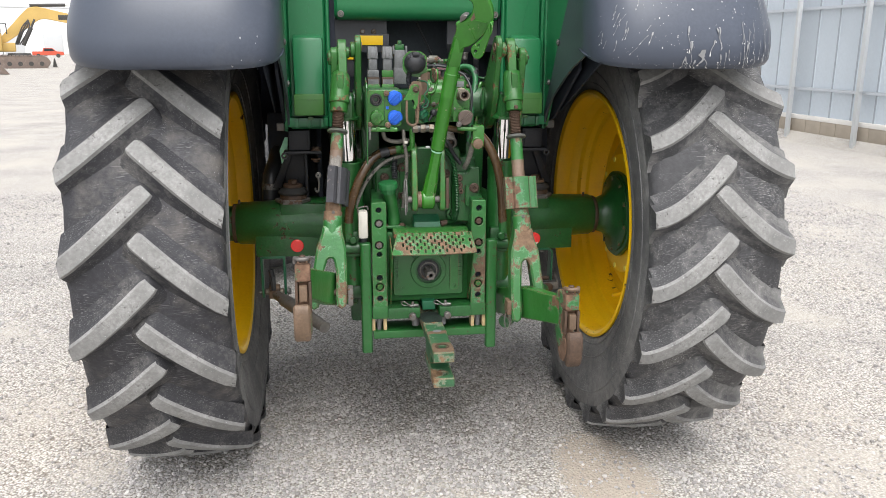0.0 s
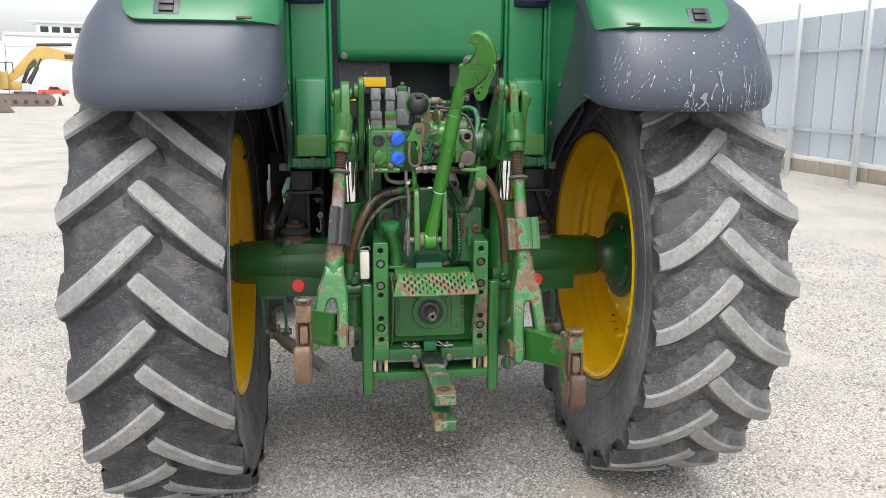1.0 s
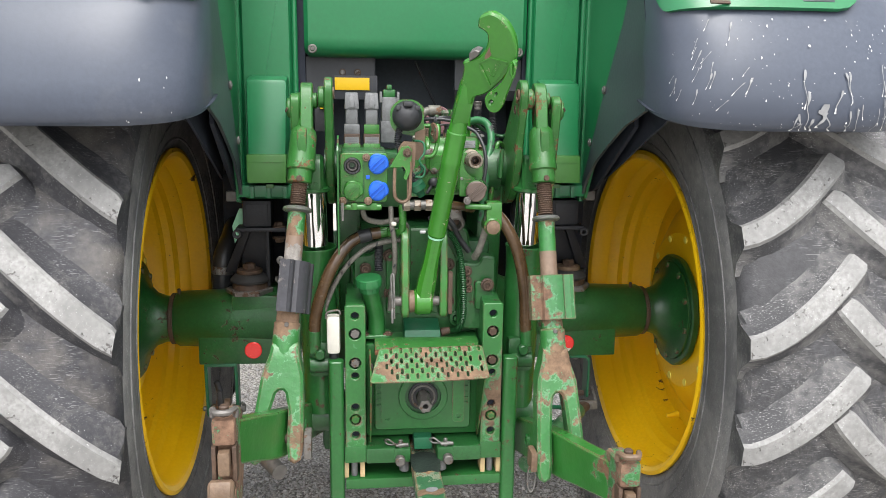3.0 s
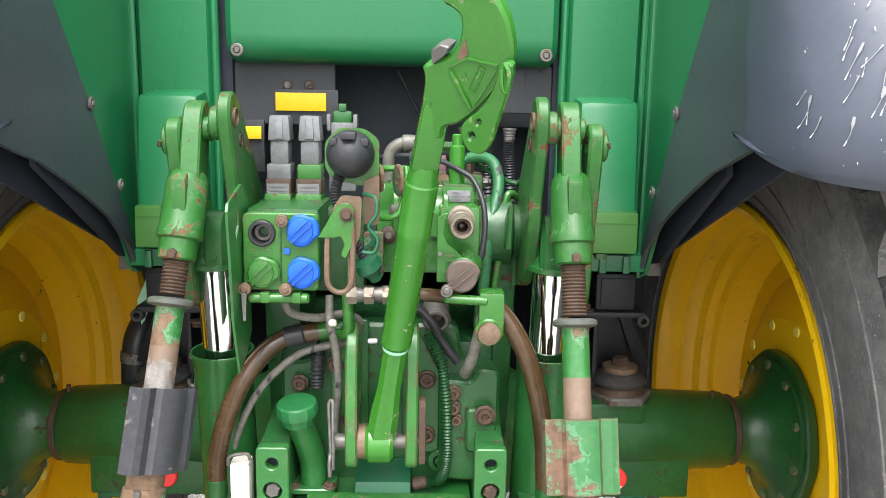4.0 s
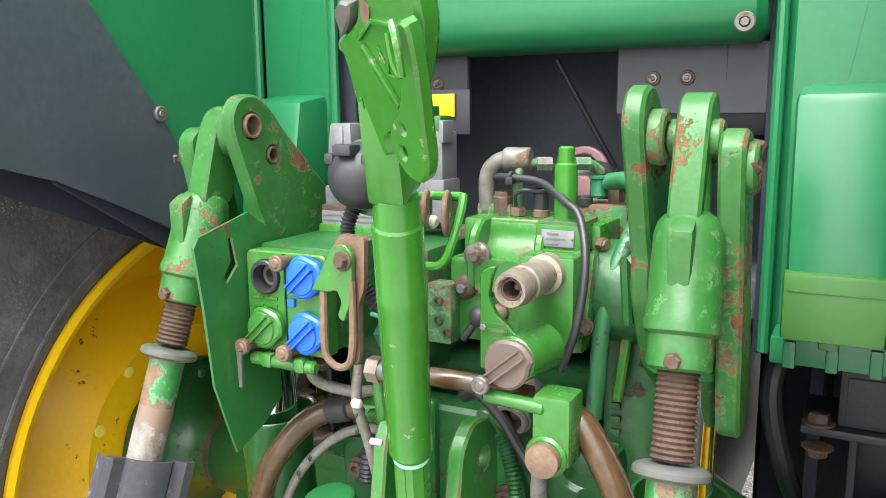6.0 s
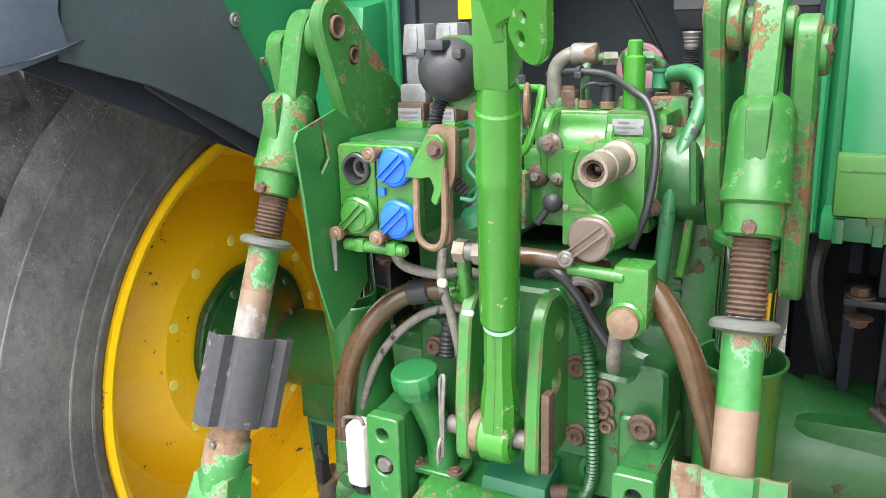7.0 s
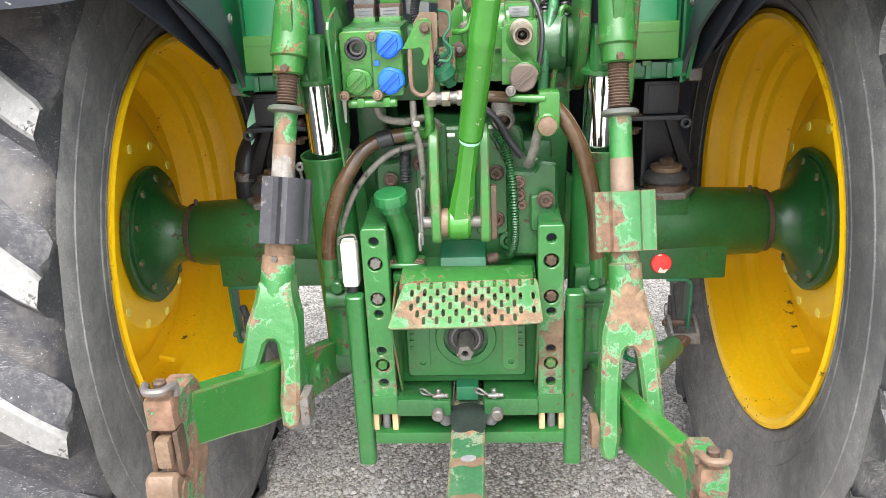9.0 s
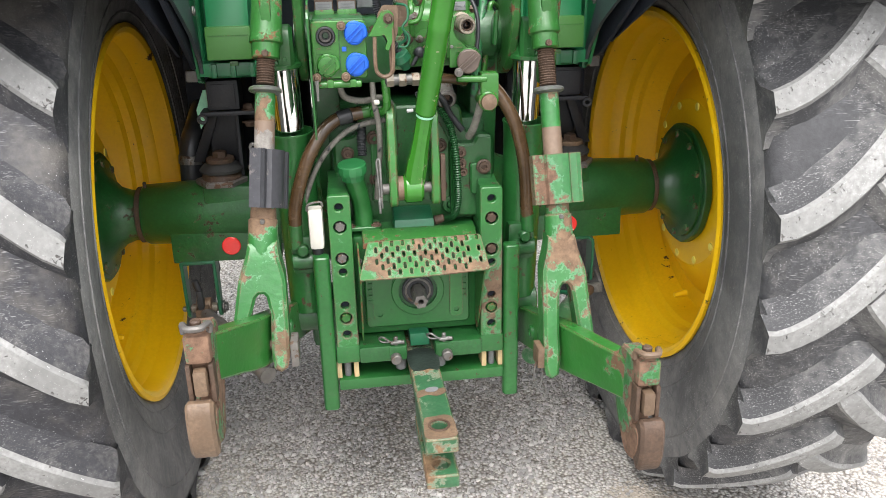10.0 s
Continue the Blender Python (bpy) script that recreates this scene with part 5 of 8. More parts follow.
    # adjusting shield: a sleeve with two slotted flanges, turned about the rod
    rib = [(-0.058, -0.008), (-0.056, -0.028), (-0.045, -0.031), (-0.030, -0.027), (-0.025, -0.036), (-0.012, -0.041), (0.0, -0.0425), (0.012, -0.041), (0.025, -0.036), (0.030, -0.027), (0.045, -0.031), (0.056, -0.028), (0.058, -0.008)]
    inner = [(x, y + 0.006) for x, y in reversed(rib)]
    bm = plate(rib + inner, dist(zb) - dist(zt), Matrix.Identity(4))
    ez = -rd
    ex = (Vector((1, 0, 0)) - ez * ez.x).normalized()
    ey = ez.cross(ex)
    turned = Matrix.Translation(at_z(zb)) @ Matrix(((ex.x, ey.x, ez.x, 0), (ex.y, ey.y, ez.y, 0), (ex.z, ey.z, ez.z, 0), (0, 0, 0, 1))) @ Matrix.Rotation(radians(d["turn"]), 4, "Z")
    moved(bm, turned)
    part("rod_shield", bm, d["shield"][0], lift, "ribbed black sleeve" if s < 0 else "ribbed green sleeve, half rusted", sharp=25)
    # fork that straddles the lower link
    nk = [at_z(zb + 0.01), at_z(zb - 0.10)]
    fork = part("rod_fork", lathe([(0, 0.027), (0.034, 0.028), (0.036, 0.0315), (0.10, 0.033), (0.115, 0.030)], nk[0], rd, 20), "green_half_rust", tractor, "forged fork of the lift rod, half rusted")
    zs = zb - 0.10 - B.z
    half = [(0.031, zs + 0.035), (0.036, zs + 0.005), (0.050, zs - 0.040), (0.060, 0.02), (0.064, -0.030), (0.060, -0.056), (0.046, -0.064), (0.031, -0.056), (0.024, -0.02), (0.0215, 0.055), (0.015, zs - 0.092), (0.011, zs - 0.076), (0.005, zs - 0.070)]
    shear = Matrix(((1, 0, -rd.x / -rd.z, B.x), (0, 1, -rd.y / -rd.z, B.y), (0, 0, 1, B.z), (0, 0, 0, 1)))
    part("fork_yoke", plate(half + [(-x, z) for x, z in reversed(half)], 0.064, shear @ Matrix.Translation((0, -0.032, 0)) @ XZ, bevel=0.007), "green_half_rust", fork)
    part("fork_pin", rod(B + Vector((-0.072, 0, -0.02)), B + Vector((0.072, 0, -0.02)), 0.012), "rust", fork)
    part("fork_stud", hexhead(nk[0] + rd * 0.03 + Vector((0, -0.032, 0)), (0, -1, 0), 0.006, 0.006, False), "steel_dull", fork)
    if s > 0:
        part("pin_ring", hose([B + Vector((-0.076, -0.03, -0.02)) + Vector((0.010 * math.sin(a), -0.004, -0.035 + 0.036 * math.cos(a))) for a in np.linspace(0, 12.2, 22)], 0.0022, 6, 3), "steel", fork)
        part("pin_tab", box(B + Vector((-0.072, -0.02, -0.01)), (0.016, 0.05, 0.05), 0.004), "rust_pale", fork)
    else:
        part("pin_tab", box(B + Vector((0.072, -0.02, -0.025)), (0.018, 0.055, 0.06), 0.005), "steel_dull", fork)
    # lower link
    R, E = Vector(d["root"]), Vector(d["tip"])
    mid = Vector((B.x, B.y, B.z - 0.005))
    pts = [R, (R + mid) / 2 + Vector((s * 0.004, 0, 0)), mid, mid + (E - mid) * 0.55, E]
    hts = [0.045, 0.05, 0.056, 0.050, 0.046]
    bm = bmesh.new()
    rows = []
    cpts = curve_points(pts, 5)
    for i, q in enumerate(cpts):
        t = (cpts[min(i + 1, len(cpts) - 1)] - cpts[max(i - 1, 0)]).normalized()
        sd = Vector((t.y, -t.x, 0)).normalized()
        upv = sd.cross(t) if sd.cross(t).z > 0 else -sd.cross(t)
        h = np.interp(i / (len(cpts) - 1) * 4, range(5), hts)
        rows.append([bm.verts.new(q + sd * a_ + upv * b_) for a_, b_ in ((-0.016, -h), (0.016, -h), (0.019, -h + 0.004), (0.019, h - 0.004), (0.016, h), (-0.016, h), (-0.019, h - 0.004), (-0.019, -h + 0.004))])
    for a_, b_ in zip(rows, rows[1:]):
        for k_ in range(8):
            bm.faces.new((a_[k_], a_[(k_ + 1) % 8], b_[(k_ + 1) % 8], b_[k_]))
    bm.faces.new(rows[0])
    bm.faces.new(rows[-1])
    link = part("lower_link", bm, "green_link", tractor, "green lower hitch link with claw end, paint scraped")
    for f_ in (0.30, 0.42):
        c_ = R.lerp(mid, 0.5 + f_ * 0.8)
        part("link_bush", join(ring(c_ + Vector((-0.026, 0, 0)), c_ + Vector((0.026, 0, 0)), 0.019, 0.010)), "green_paint", link)
    # claw end of the link
    def loc(v):
        return E + Vector(v)
    part("claw_plate", plate(smooth_outline([(-0.055, 0.035), (-0.050, 0.065), (0.0, 0.07), (0.045, 0.05), (0.05, -0.06), (0.015, -0.12), (-0.02, -0.155), (-0.060, -0.15), (-0.085, -0.115), (-0.088, -0.08), (-0.070, -0.065), (-0.045, -0.075), (-0.032, -0.05), (-0.045, -0.02)], 3), 0.042, Matrix.Translation((E.x - 0.021, E.y, E.z)) @ YZ, bevel=0.005), "rust_green", link, "rusted hook end")
    part("claw_cap", box(loc((0.0, -0.058, 0.050)), (0.046, 0.03, 0.055), 0.008), "rust_green", link)
    part("claw_lock", box(loc((0.0, -0.072, -0.012)), (0.024, 0.025, 0.05), 0.006), "rust_pale", link)
    for q in (-1, 1):
        part("claw_cheek", box(loc((q * 0.020, -0.060, -0.015)), (0.009, 0.03, 0.075), 0.003), "rust", link)
    part("claw_lip", plate(smooth_outline([(-0.098, -0.052), (-0.072, -0.048), (-0.058, -0.085), (-0.060, -0.140), (-0.085, -0.160), (-0.102, -0.12)], 3), 0.050, Matrix.Translation((E.x - 0.025 + s * 0.006, E.y, E.z)) @ YZ, bevel=0.006), "rust_pale" if s < 0 else "rust", link)
    part("claw_shackle", hose([loc((-0.022, -0.05, 0.075)), loc((-0.022, -0.052, 0.092)), loc((-0.012, -0.075, 0.094)), loc((0.012, -0.075, 0.094)), loc((0.022, -0.052, 0.092)), loc((0.022, -0.05, 0.075))], 0.0065, 8, 5), "steel_dull" if s < 0 else "rust_pale", link)
    part("claw_stub", rod(loc((0, -0.05, 0.07)), loc((0, -0.05, 0.10)), 0.010), "rust", link)
    # lift cylinder
    c0, c1 = Vector((s * 0.278, 0.125, 0.72)), Vector((s * 0.289, 0.102, 1.197))
    cd = (c1 - c0).normalized()
    cl = (c1 - c0).length
    cyl = part("lift_cylinder", lathe([(0, 0.03), (0.004, 0.050), (cl - 0.07, 0.050), (cl - 0.008, 0.0535), (cl - 0.005, 0.0555), (cl - 0.001, 0.0555), (cl, 0.0545), (cl - 0.001, 0.0515), (cl - 0.075, 0.048), (cl - 0.075, 0.034)], c0, cd, 32), "green_paint", tractor, "green hydraulic lift cylinder with chrome rod")
    part("chrome_rod", lathe([(0, 0.0335), (0.255, 0.0335)], c1 - cd * 0.09, cd, 32), "chrome", cyl, "polished chrome rod")
    part("rod_cap", lathe([(0.0, 0.038), (0.004, 0.046), (0.012, 0.046), (0.016, 0.040), (0.05, 0.032)], c1 + cd * 0.150, cd, 28), "green_paint", cyl)
    part("cylinder_eye", plate(rounded([(0.052, 1.345), (0.125, 1.345), (0.130, 1.415), (0.112, 1.445), (0.070, 1.448), (0.050, 1.42)], 0.02), 0.042, Matrix.Translation((s * 0.285 - 0.021, 0, 0)) @ YZ, bevel=0.008), "green_paint", cyl)
    part("eye_plug", hexhead((s * 0.285, 0.052, 1.372), (0, -1, 0), 0.006, 0.004, False), "green_paint", cyl)
    part("cylinder_foot", join(rod(c0 + Vector((-0.05, 0, -0.02)), c0 + Vector((0.05, 0, -0.02)), 0.045), box(c0 + Vector((0, 0.06, -0.02)), (0.07, 0.12, 0.07), 0.01)), "green_cast", cyl)
    # stay bracket and stabiliser under the axle
    if s > 0:
        strap = [(0.520, 0.762), (0.572, 0.762), (0.588, 0.750), (0.590, 0.735), (0.588, 0.615), (0.580, 0.615), (0.581, 0.735), (0.578, 0.746), (0.570, 0.753), (0.520, 0.754)]
        stay = part("stay_bracket", plate(strap, 0.055, Matrix.Translation((0, 0.40, 0)) @ XZ, bevel=0.002), "green_teal", tractor, "teal bent strap under the axle")
        part("strap_bolt", hexhead((0.548, 0.43, 0.754), (0, 0, -1), 0.014, 0.014), "steel_dull", stay)
        sta, end = Vector((0.560, 0.385, 0.592)), Vector((0.322, 0.07, 0.565))
        fork = part("stabiliser_fork", join(plate(rounded([(0.372, 0.585), (0.45, 0.595), (0.455, 0.632), (0.43, 0.646), (0.372, 0.615)], 0.012), 0.010, Matrix.Translation((0.600, 0, 0)) @ YZ, [circle(0.432, 0.619, 0.009, 12)], 0.002), plate(rounded([(0.372, 0.585), (0.45, 0.595), (0.455, 0.632), (0.43, 0.646), (0.372, 0.615)], 0.012), 0.010, Matrix.Translation((0.532, 0, 0)) @ YZ, bevel=0.002), box((0.571, 0.374, 0.600), (0.078, 0.012, 0.032), 0.004)), "steel", tractor, "bright steel stabiliser fork")
        part("fork_bolt", rod((0.522, 0.432, 0.619), (0.617, 0.432, 0.619), 0.009), "rust", fork)
        part("fork_ring", hose([(0.528, 0.43, 0.64), (0.526, 0.432, 0.665), (0.530, 0.436, 0.676), (0.534, 0.434, 0.665), (0.532, 0.43, 0.64)], 0.002, 6, 5), "steel_dull", fork)
        part("fork_socket", rod(sta + Vector((0.012, 0, 0.004)), sta.lerp(end, 0.12), 0.022, 0.020), "rust", fork)
        bar = part("stabiliser", lathe([(0.0, 0.026), (0.004, 0.029), (0.14, 0.0295), (0.15, 0.0295), ((end - sta).length, 0.026)], sta.lerp(end, 0.09), end - sta, 20), "tube_scuffed", tractor, "green telescopic stabiliser tube, scuffed grey")
        h0 = sta.lerp(end, 0.2)
        part("stabiliser_handle", hose([h0 + Vector((-0.01, 0.01, 0.02)), h0 + Vector((-0.06, 0.045, 0.012)), h0 + Vector((-0.10, 0.03, 0.0)), h0 + Vector((-0.105, -0.02, -0.004)), h0 + Vector((-0.06, -0.055, 0.0))], 0.0075, 8, 5), "green_teal", bar)
    else:
        stay = None
        for x in (-0.652, -0.560):
            o = [(0.40, 0.762), (0.46, 0.762), (0.455, 0.585), (0.435, 0.572), (0.415, 0.585)]
            p = part("stay_bracket", plate(rounded(o, 0.01), 0.010, Matrix.Translation((x - 0.005, 0, 0)) @ YZ, [circle(0.435, 0.602, 0.009, 12)], 0.002), "green_teal", tractor, "teal hanging strap under the axle")
            stay = stay or p
        part("strap_head", box((-0.606, 0.43, 0.758), (0.10, 0.06, 0.010), 0.003), "green_teal", stay)
        part("stay_bolt", join(rod((-0.672, 0.435, 0.602), (-0.545, 0.435, 0.602), 0.008), hexhead((-0.55, 0.435, 0.602), (1, 0, 0), 0.014, 0.012)), "steel", stay)
        part("stay_spacer", rod((-0.645, 0.435, 0.602), (-0.567, 0.435, 0.602), 0.014), "zinc_gold", stay)
        sta, end = Vector((-0.606, 0.40, 0.605)), Vector((-0.395, 0.03, 0.575))
        bar = part("stabiliser", lathe([(0.0, 0.014), (0.03, 0.020), (0.09, 0.021), (0.095, 0.026), (0.20, 0.026), ((end - sta).length, 0.022)], sta, end - sta, 20), "steel_dull", tractor, "dull steel stabiliser tube with bronze fork")
        part("stabiliser_fork", join(ring(sta + Vector((-0.022, 0.03, 0)), sta + Vector((0.022, 0.03, 0)), 0.030, 0.010), box(sta + Vector((0, 0.0, 0.0)), (0.04, 0.05, 0.036), 0.008)), "rust_pale", bar)
        part("fork_latch", join(box(sta + Vector((0.0, -0.02, 0.05)), (0.018, 0.03, 0.06), 0.005), rod(sta + Vector((0, -0.02, 0.07)), sta + Vector((-0.01, -0.02, 0.11)), 0.010)), "black_plastic", bar)

# ---- hydraulic valves ----
valve = part("valve_block", join(box((-0.132, 0.20, 1.375), (0.190, 0.17, 0.15), 0.01), box((-0.16, 0.085, 1.40), (0.115, 0.16, 0.125), 0.006)), "green_cast", tractor, "green hydraulic valve block")
sock = part("socket_plate", plate(rounded([(-0.220, 1.333), (-0.100, 1.333), (-0.100, 1.458), (-0.220, 1.458)], 0.010), 0.022, Matrix.Translation((0, -0.018, 0)) @ XZ, [circle(-0.189, 1.426, 0.020, 22)], 0.002), "green_valve", tractor, "green coupling plate with blue and green dust caps")
part("plate_groove", box((-0.160, -0.019, 1.396), (0.002, 0.003, 0.12), 0), "green_dark", sock)
part("open_socket", join(ring((-0.189, -0.024, 1.426), (-0.189, 0.02, 1.426), 0.021, 0.016, 26), lathe([(0.0, 0.013), (0.012, 0.013), (0.012, 0.007), (0.004, 0.006), (0.004, 0)], (-0.189, 0.012, 1.426), (0, -1, 0), 20)), "hose_black", sock)
part("socket_ball", ring((-0.189, -0.008, 1.426), (-0.189, 0.004, 1.426), 0.0150, 0.009, 22), "steel_dull", sock)


def dust_cap(x, z, key, pivot):
    o = [(x + 0.024 * math.cos(a) * (1.0 if math.cos(a) > -0.2 else 0.9), z + 0.026 * math.sin(a)) for a in np.linspace(0, 2 * math.pi, 22, endpoint=False)]
    o = [(px + (0.006 if px > x + 0.01 and pz > z - 0.012 else 0), pz) for px, pz in o]
    cap = part("dust_cap", plate(o, 0.012, Matrix.Translation((0, -0.031, 0)) @ XZ, bevel=0.003), key, sock, "blue dust cap" if key == "blue_cap" else "dust cap")
    m = Matrix.Translation((x, -0.034, z)) @ Matrix.Rotation(-0.75, 4, "Y")
    bm = moved(join(box((0, 0, 0.0042), (0.044, 0.010, 0.0022), 0.0006), box((0, 0, -0.0042), (0.044, 0.010, 0.0022), 0.0006), box((0, 0.002, 0), (0.044, 0.006, 0.009), 0.0006)), m)
    part("cap_face", lathe([(0, 0.021), (0.0025, 0.0195), (0.0035, 0.014), (0.0035, 0.0)], (x, -0.0305, z), (0, -1, 0), 22), key, sock)
    cap_rib = part("cap_rib", bm, key, sock)
    part("cap_pivot", join(rod((pivot[0], -0.045, pivot[1]), (pivot[0], -0.015, pivot[1]), 0.007), ring((pivot[0], -0.043, pivot[1]), (pivot[0], -0.034, pivot[1]), 0.010, 0.006)), "rust_pale", sock)


dust_cap(-0.127, 1.432, "blue_cap", (-0.154, 1.449))
dust_cap(-0.127, 1.364, "blue_cap", (-0.150, 1.340))
dust_cap(-0.190, 1.364, "green_valve", (-0.214, 1.340))
part("cap_badge", box((-0.150, -0.020, 1.398), (0.010, 0.005, 0.010), 0.001), "blue_cap", sock)
for k in range(4):
    part("cast_mark", box((-0.203 + 0.022 * (k % 2), -0.0185, 1.390 + 0.010 * (k // 2)), (0.016, 0.002, 0.003), 0), "green_valve", sock)
part("cap_rail", rod((-0.213, -0.022, 1.322), (-0.115, -0.022, 1.322), 0.0085), "green_valve", sock)
for x in (-0.185, -0.135):
    part("rail_clip", box((x, -0.022, 1.324), (0.016, 0.020, 0.018), 0.004), "green_valve", sock)
part("key_tag", plate([(-0.004, 0), (0.004, 0), (0.002, -0.045), (-0.002, -0.045)], 0.003, Matrix.Translation((-0.214, -0.046, 1.335)) @ XZ), "steel", sock)
# solenoids
for x, y, z1 in ((-0.189, 0.163, 1.607), (-0.136, 0.163, 1.607)):
    sol = part("solenoid", join(hull([(x - 0.020, y - 0.022, z1 - 0.044), (x + 0.020, y - 0.022, z1 - 0.044), (x + 0.020, y + 0.022, z1 - 0.044), (x - 0.020, y + 0.022, z1 - 0.044), (x - 0.017, y - 0.019, z1), (x + 0.017, y - 0.019, z1), (x + 0.017, y + 0.019, z1), (x - 0.017, y + 0.019, z1)], 0.004), box((x, y, z1 - 0.064), (0.034, 0.038, 0.046), 0.008)), "alu", tractor, "grey aluminium solenoid on the valve block")
    part("solenoid_ridge", hull([(x - 0.008, y - 0.026, z1 - 0.040), (x + 0.008, y - 0.026, z1 - 0.040), (x + 0.008, y - 0.018, z1 - 0.040), (x - 0.008, y - 0.018, z1 - 0.040), (x - 0.006, y - 0.021, z1 - 0.004), (x + 0.006, y - 0.021, z1 - 0.004), (x + 0.006, y - 0.016, z1 - 0.004), (x - 0.006, y - 0.016, z1 - 0.004)], 0.002), "alu", sol)
    part("solenoid_base", box((x, y - 0.004, z1 - 0.097), (0.042, 0.05, 0.026), 0.003), "alu" if x < -0.18 else "green_valve", sol)
    part("solenoid_foot", box((x, y - 0.010, z1 - 0.122), (0.044, 0.055, 0.026), 0.003), "rust", sol)
    part("solenoid_seat", box((x, y - 0.014, z1 - 0.148), (0.046, 0.060, 0.028), 0.004), "green_valve", sol)
    part("type_label", box((x, y - 0.039, z1 - 0.126), (0.038, 0.002, 0.018), 0), "label_grey", sol)
    for k in range(2):
        part("label_line", box((x, y - 0.0405, z1 - 0.122 - 0.007 * k), (0.028, 0.001, 0.0018), 0), "print_pale", sol)
sens = part("sensor_tower", join(box((-0.085, 0.225, 1.56), (0.044, 0.045, 0.07), 0.004), box((-0.085, 0.225, 1.50), (0.05, 0.05, 0.06), 0.004)), "alu", tractor, "grey pressure sensor with green plug")
part("sensor_plug", join(box((-0.085, 0.225, 1.605), (0.034, 0.034, 0.022), 0.004), box((-0.085, 0.215, 1.622), (0.014, 0.02, 0.014), 0.003)), "green_paint", sens)
for q in (-1, 1):
    part("sensor_lug", box((-0.085 + q * 0.024, 0.21, 1.595), (0.007, 0.03, 0.03), 0.002), "alu", sens)
# trailer socket: black ball cap on a green plate
knob = part("trailer_socket", lathe([(-0.012, 0.010), (-0.012, 0.034), (-0.004, 0.038), (0.004, 0.038), (0.018, 0.035), (0.030, 0.026), (0.037, 0.012), (0.039, 0)], (-0.050, -0.010, 1.552), (0, -1, 0.05), 28), "black_plastic", tractor, "round black trailer socket with lid")
part("socket_hinge", join(box((-0.050, -0.040, 1.582), (0.024, 0.022, 0.012), 0.003), box((-0.074, -0.034, 1.572), (0.012, 0.014, 0.012), 0.003), box((-0.026, -0.034, 1.572), (0.012, 0.014, 0.012), 0.003)), "black_plastic", knob)
part("socket_back", plate(rounded([(-0.092, 1.528), (-0.092, 1.570), (-0.07, 1.592), (-0.03, 1.592), (-0.006, 1.575), (-0.006, 1.515), (-0.03, 1.50), (-0.08, 1.51)], 0.01), 0.006, Matrix.Translation((0, 0.006, 0)) @ XZ), "green_valve", knob)
part("socket_cable", hose([(-0.068, 0.0, 1.52), (-0.074, -0.008, 1.49), (-0.066, -0.012, 1.46), (-0.052, -0.006, 1.42), (-0.03, 0.0, 1.39), (-0.02, 0.02, 1.36)], 0.0085, 12, 14, 0.0012), "hose_black", knob)
part("socket_bracket", plate(rounded([(-0.03, 1.44), (-0.005, 1.44), (-0.005, 1.52), (-0.03, 1.51)], 0.006), 0.008, Matrix.Translation((0, -0.005, 0)) @ XZ), "rust_pale", knob)
# cable hook: brown strap and green latch
hook = part("strap_bracket", plate(rounded([(-0.075, 1.47), (-0.062, 1.49), (-0.030, 1.488), (-0.032, 1.43), (-0.040, 1.41), (-0.040, 1.35), (-0.046, 1.34), (-0.052, 1.35), (-0.052, 1.44), (-0.075, 1.44)], 0.006), 0.008, Matrix.Translation((0, -0.040, 0)) @ XZ), "rust_pale", tractor, "bare brown steel strap with green hook latch")
part("strap_loop", hose([(-0.083, -0.045, 1.43), (-0.084, -0.046, 1.37), (-0.080, -0.046, 1.347), (-0.064, -0.046, 1.338), (-0.049, -0.046, 1.347), (-0.044, -0.046, 1.38), (-0.044, -0.046, 1.44)], 0.0045, 8, 5), "rust_pale", hook)
part("hook_latch", plate(rounded([(-0.098, 1.425), (-0.094, 1.43), (-0.066, 1.478), (-0.050, 1.480), (-0.040, 1.470), (-0.042, 1.42), (-0.054, 1.392), (-0.062, 1.398), (-0.056, 1.415), (-0.062, 1.428), (-0.072, 1.425)], 0.004), 0.007, Matrix.Translation((0, -0.050, 0)) @ XZ, bevel=0.001), "green_valve", hook)
part("latch_pivot", join(hexhead((-0.052, -0.050, 1.462), (0, -1, 0), 0.008, 0.010)), "rust", hook)
part("teal_wire", hose([(-0.03, -0.01, 1.49), (-0.010, -0.025, 1.485), (-0.008, -0.03, 1.46), (-0.02, -0.03, 1.44), (-0.006, -0.03, 1.42), (-0.012, -0.03, 1.40), (-0.03, -0.03, 1.40)], 0.0028, 8, 6), "green_teal", hook)

# right-hand valve body: a casting with a hollowed top and a boss for the couplings
rv = part("valve_body", join(box((0.070, 0.205, 1.385), (0.180, 0.135, 0.11), 0.010), box((0.076, 0.222, 1.455), (0.186, 0.10, 0.062), 0.008)), "green_valve", tractor, "green cast valve body with couplings")
cove = [(0.132 + 0.040 * math.cos(a), 1.480 - 0.040 * math.sin(a)) for a in np.linspace(0, math.pi / 2, 9)]
part("valve_top", plate([(0.176, 1.4862)] + cove + [(0.128, 1.440), (0.128, 1.40), (0.20, 1.40), (0.20, 1.4862)], 0.078, Matrix.Translation((0.022, 0, 0)) @ YZ), "green_valve", rv)
for x in (0.010, 0.098):
    part("valve_rib", plate(rounded([(0.128, 1.40), (0.125, 1.438), (0.132, 1.470), (0.152, 1.488), (0.24, 1.489), (0.24, 1.40)], 0.010), 0.013, Matrix.Translation((x, 0, 0)) @ YZ, bevel=0.003), "green_valve", rv)
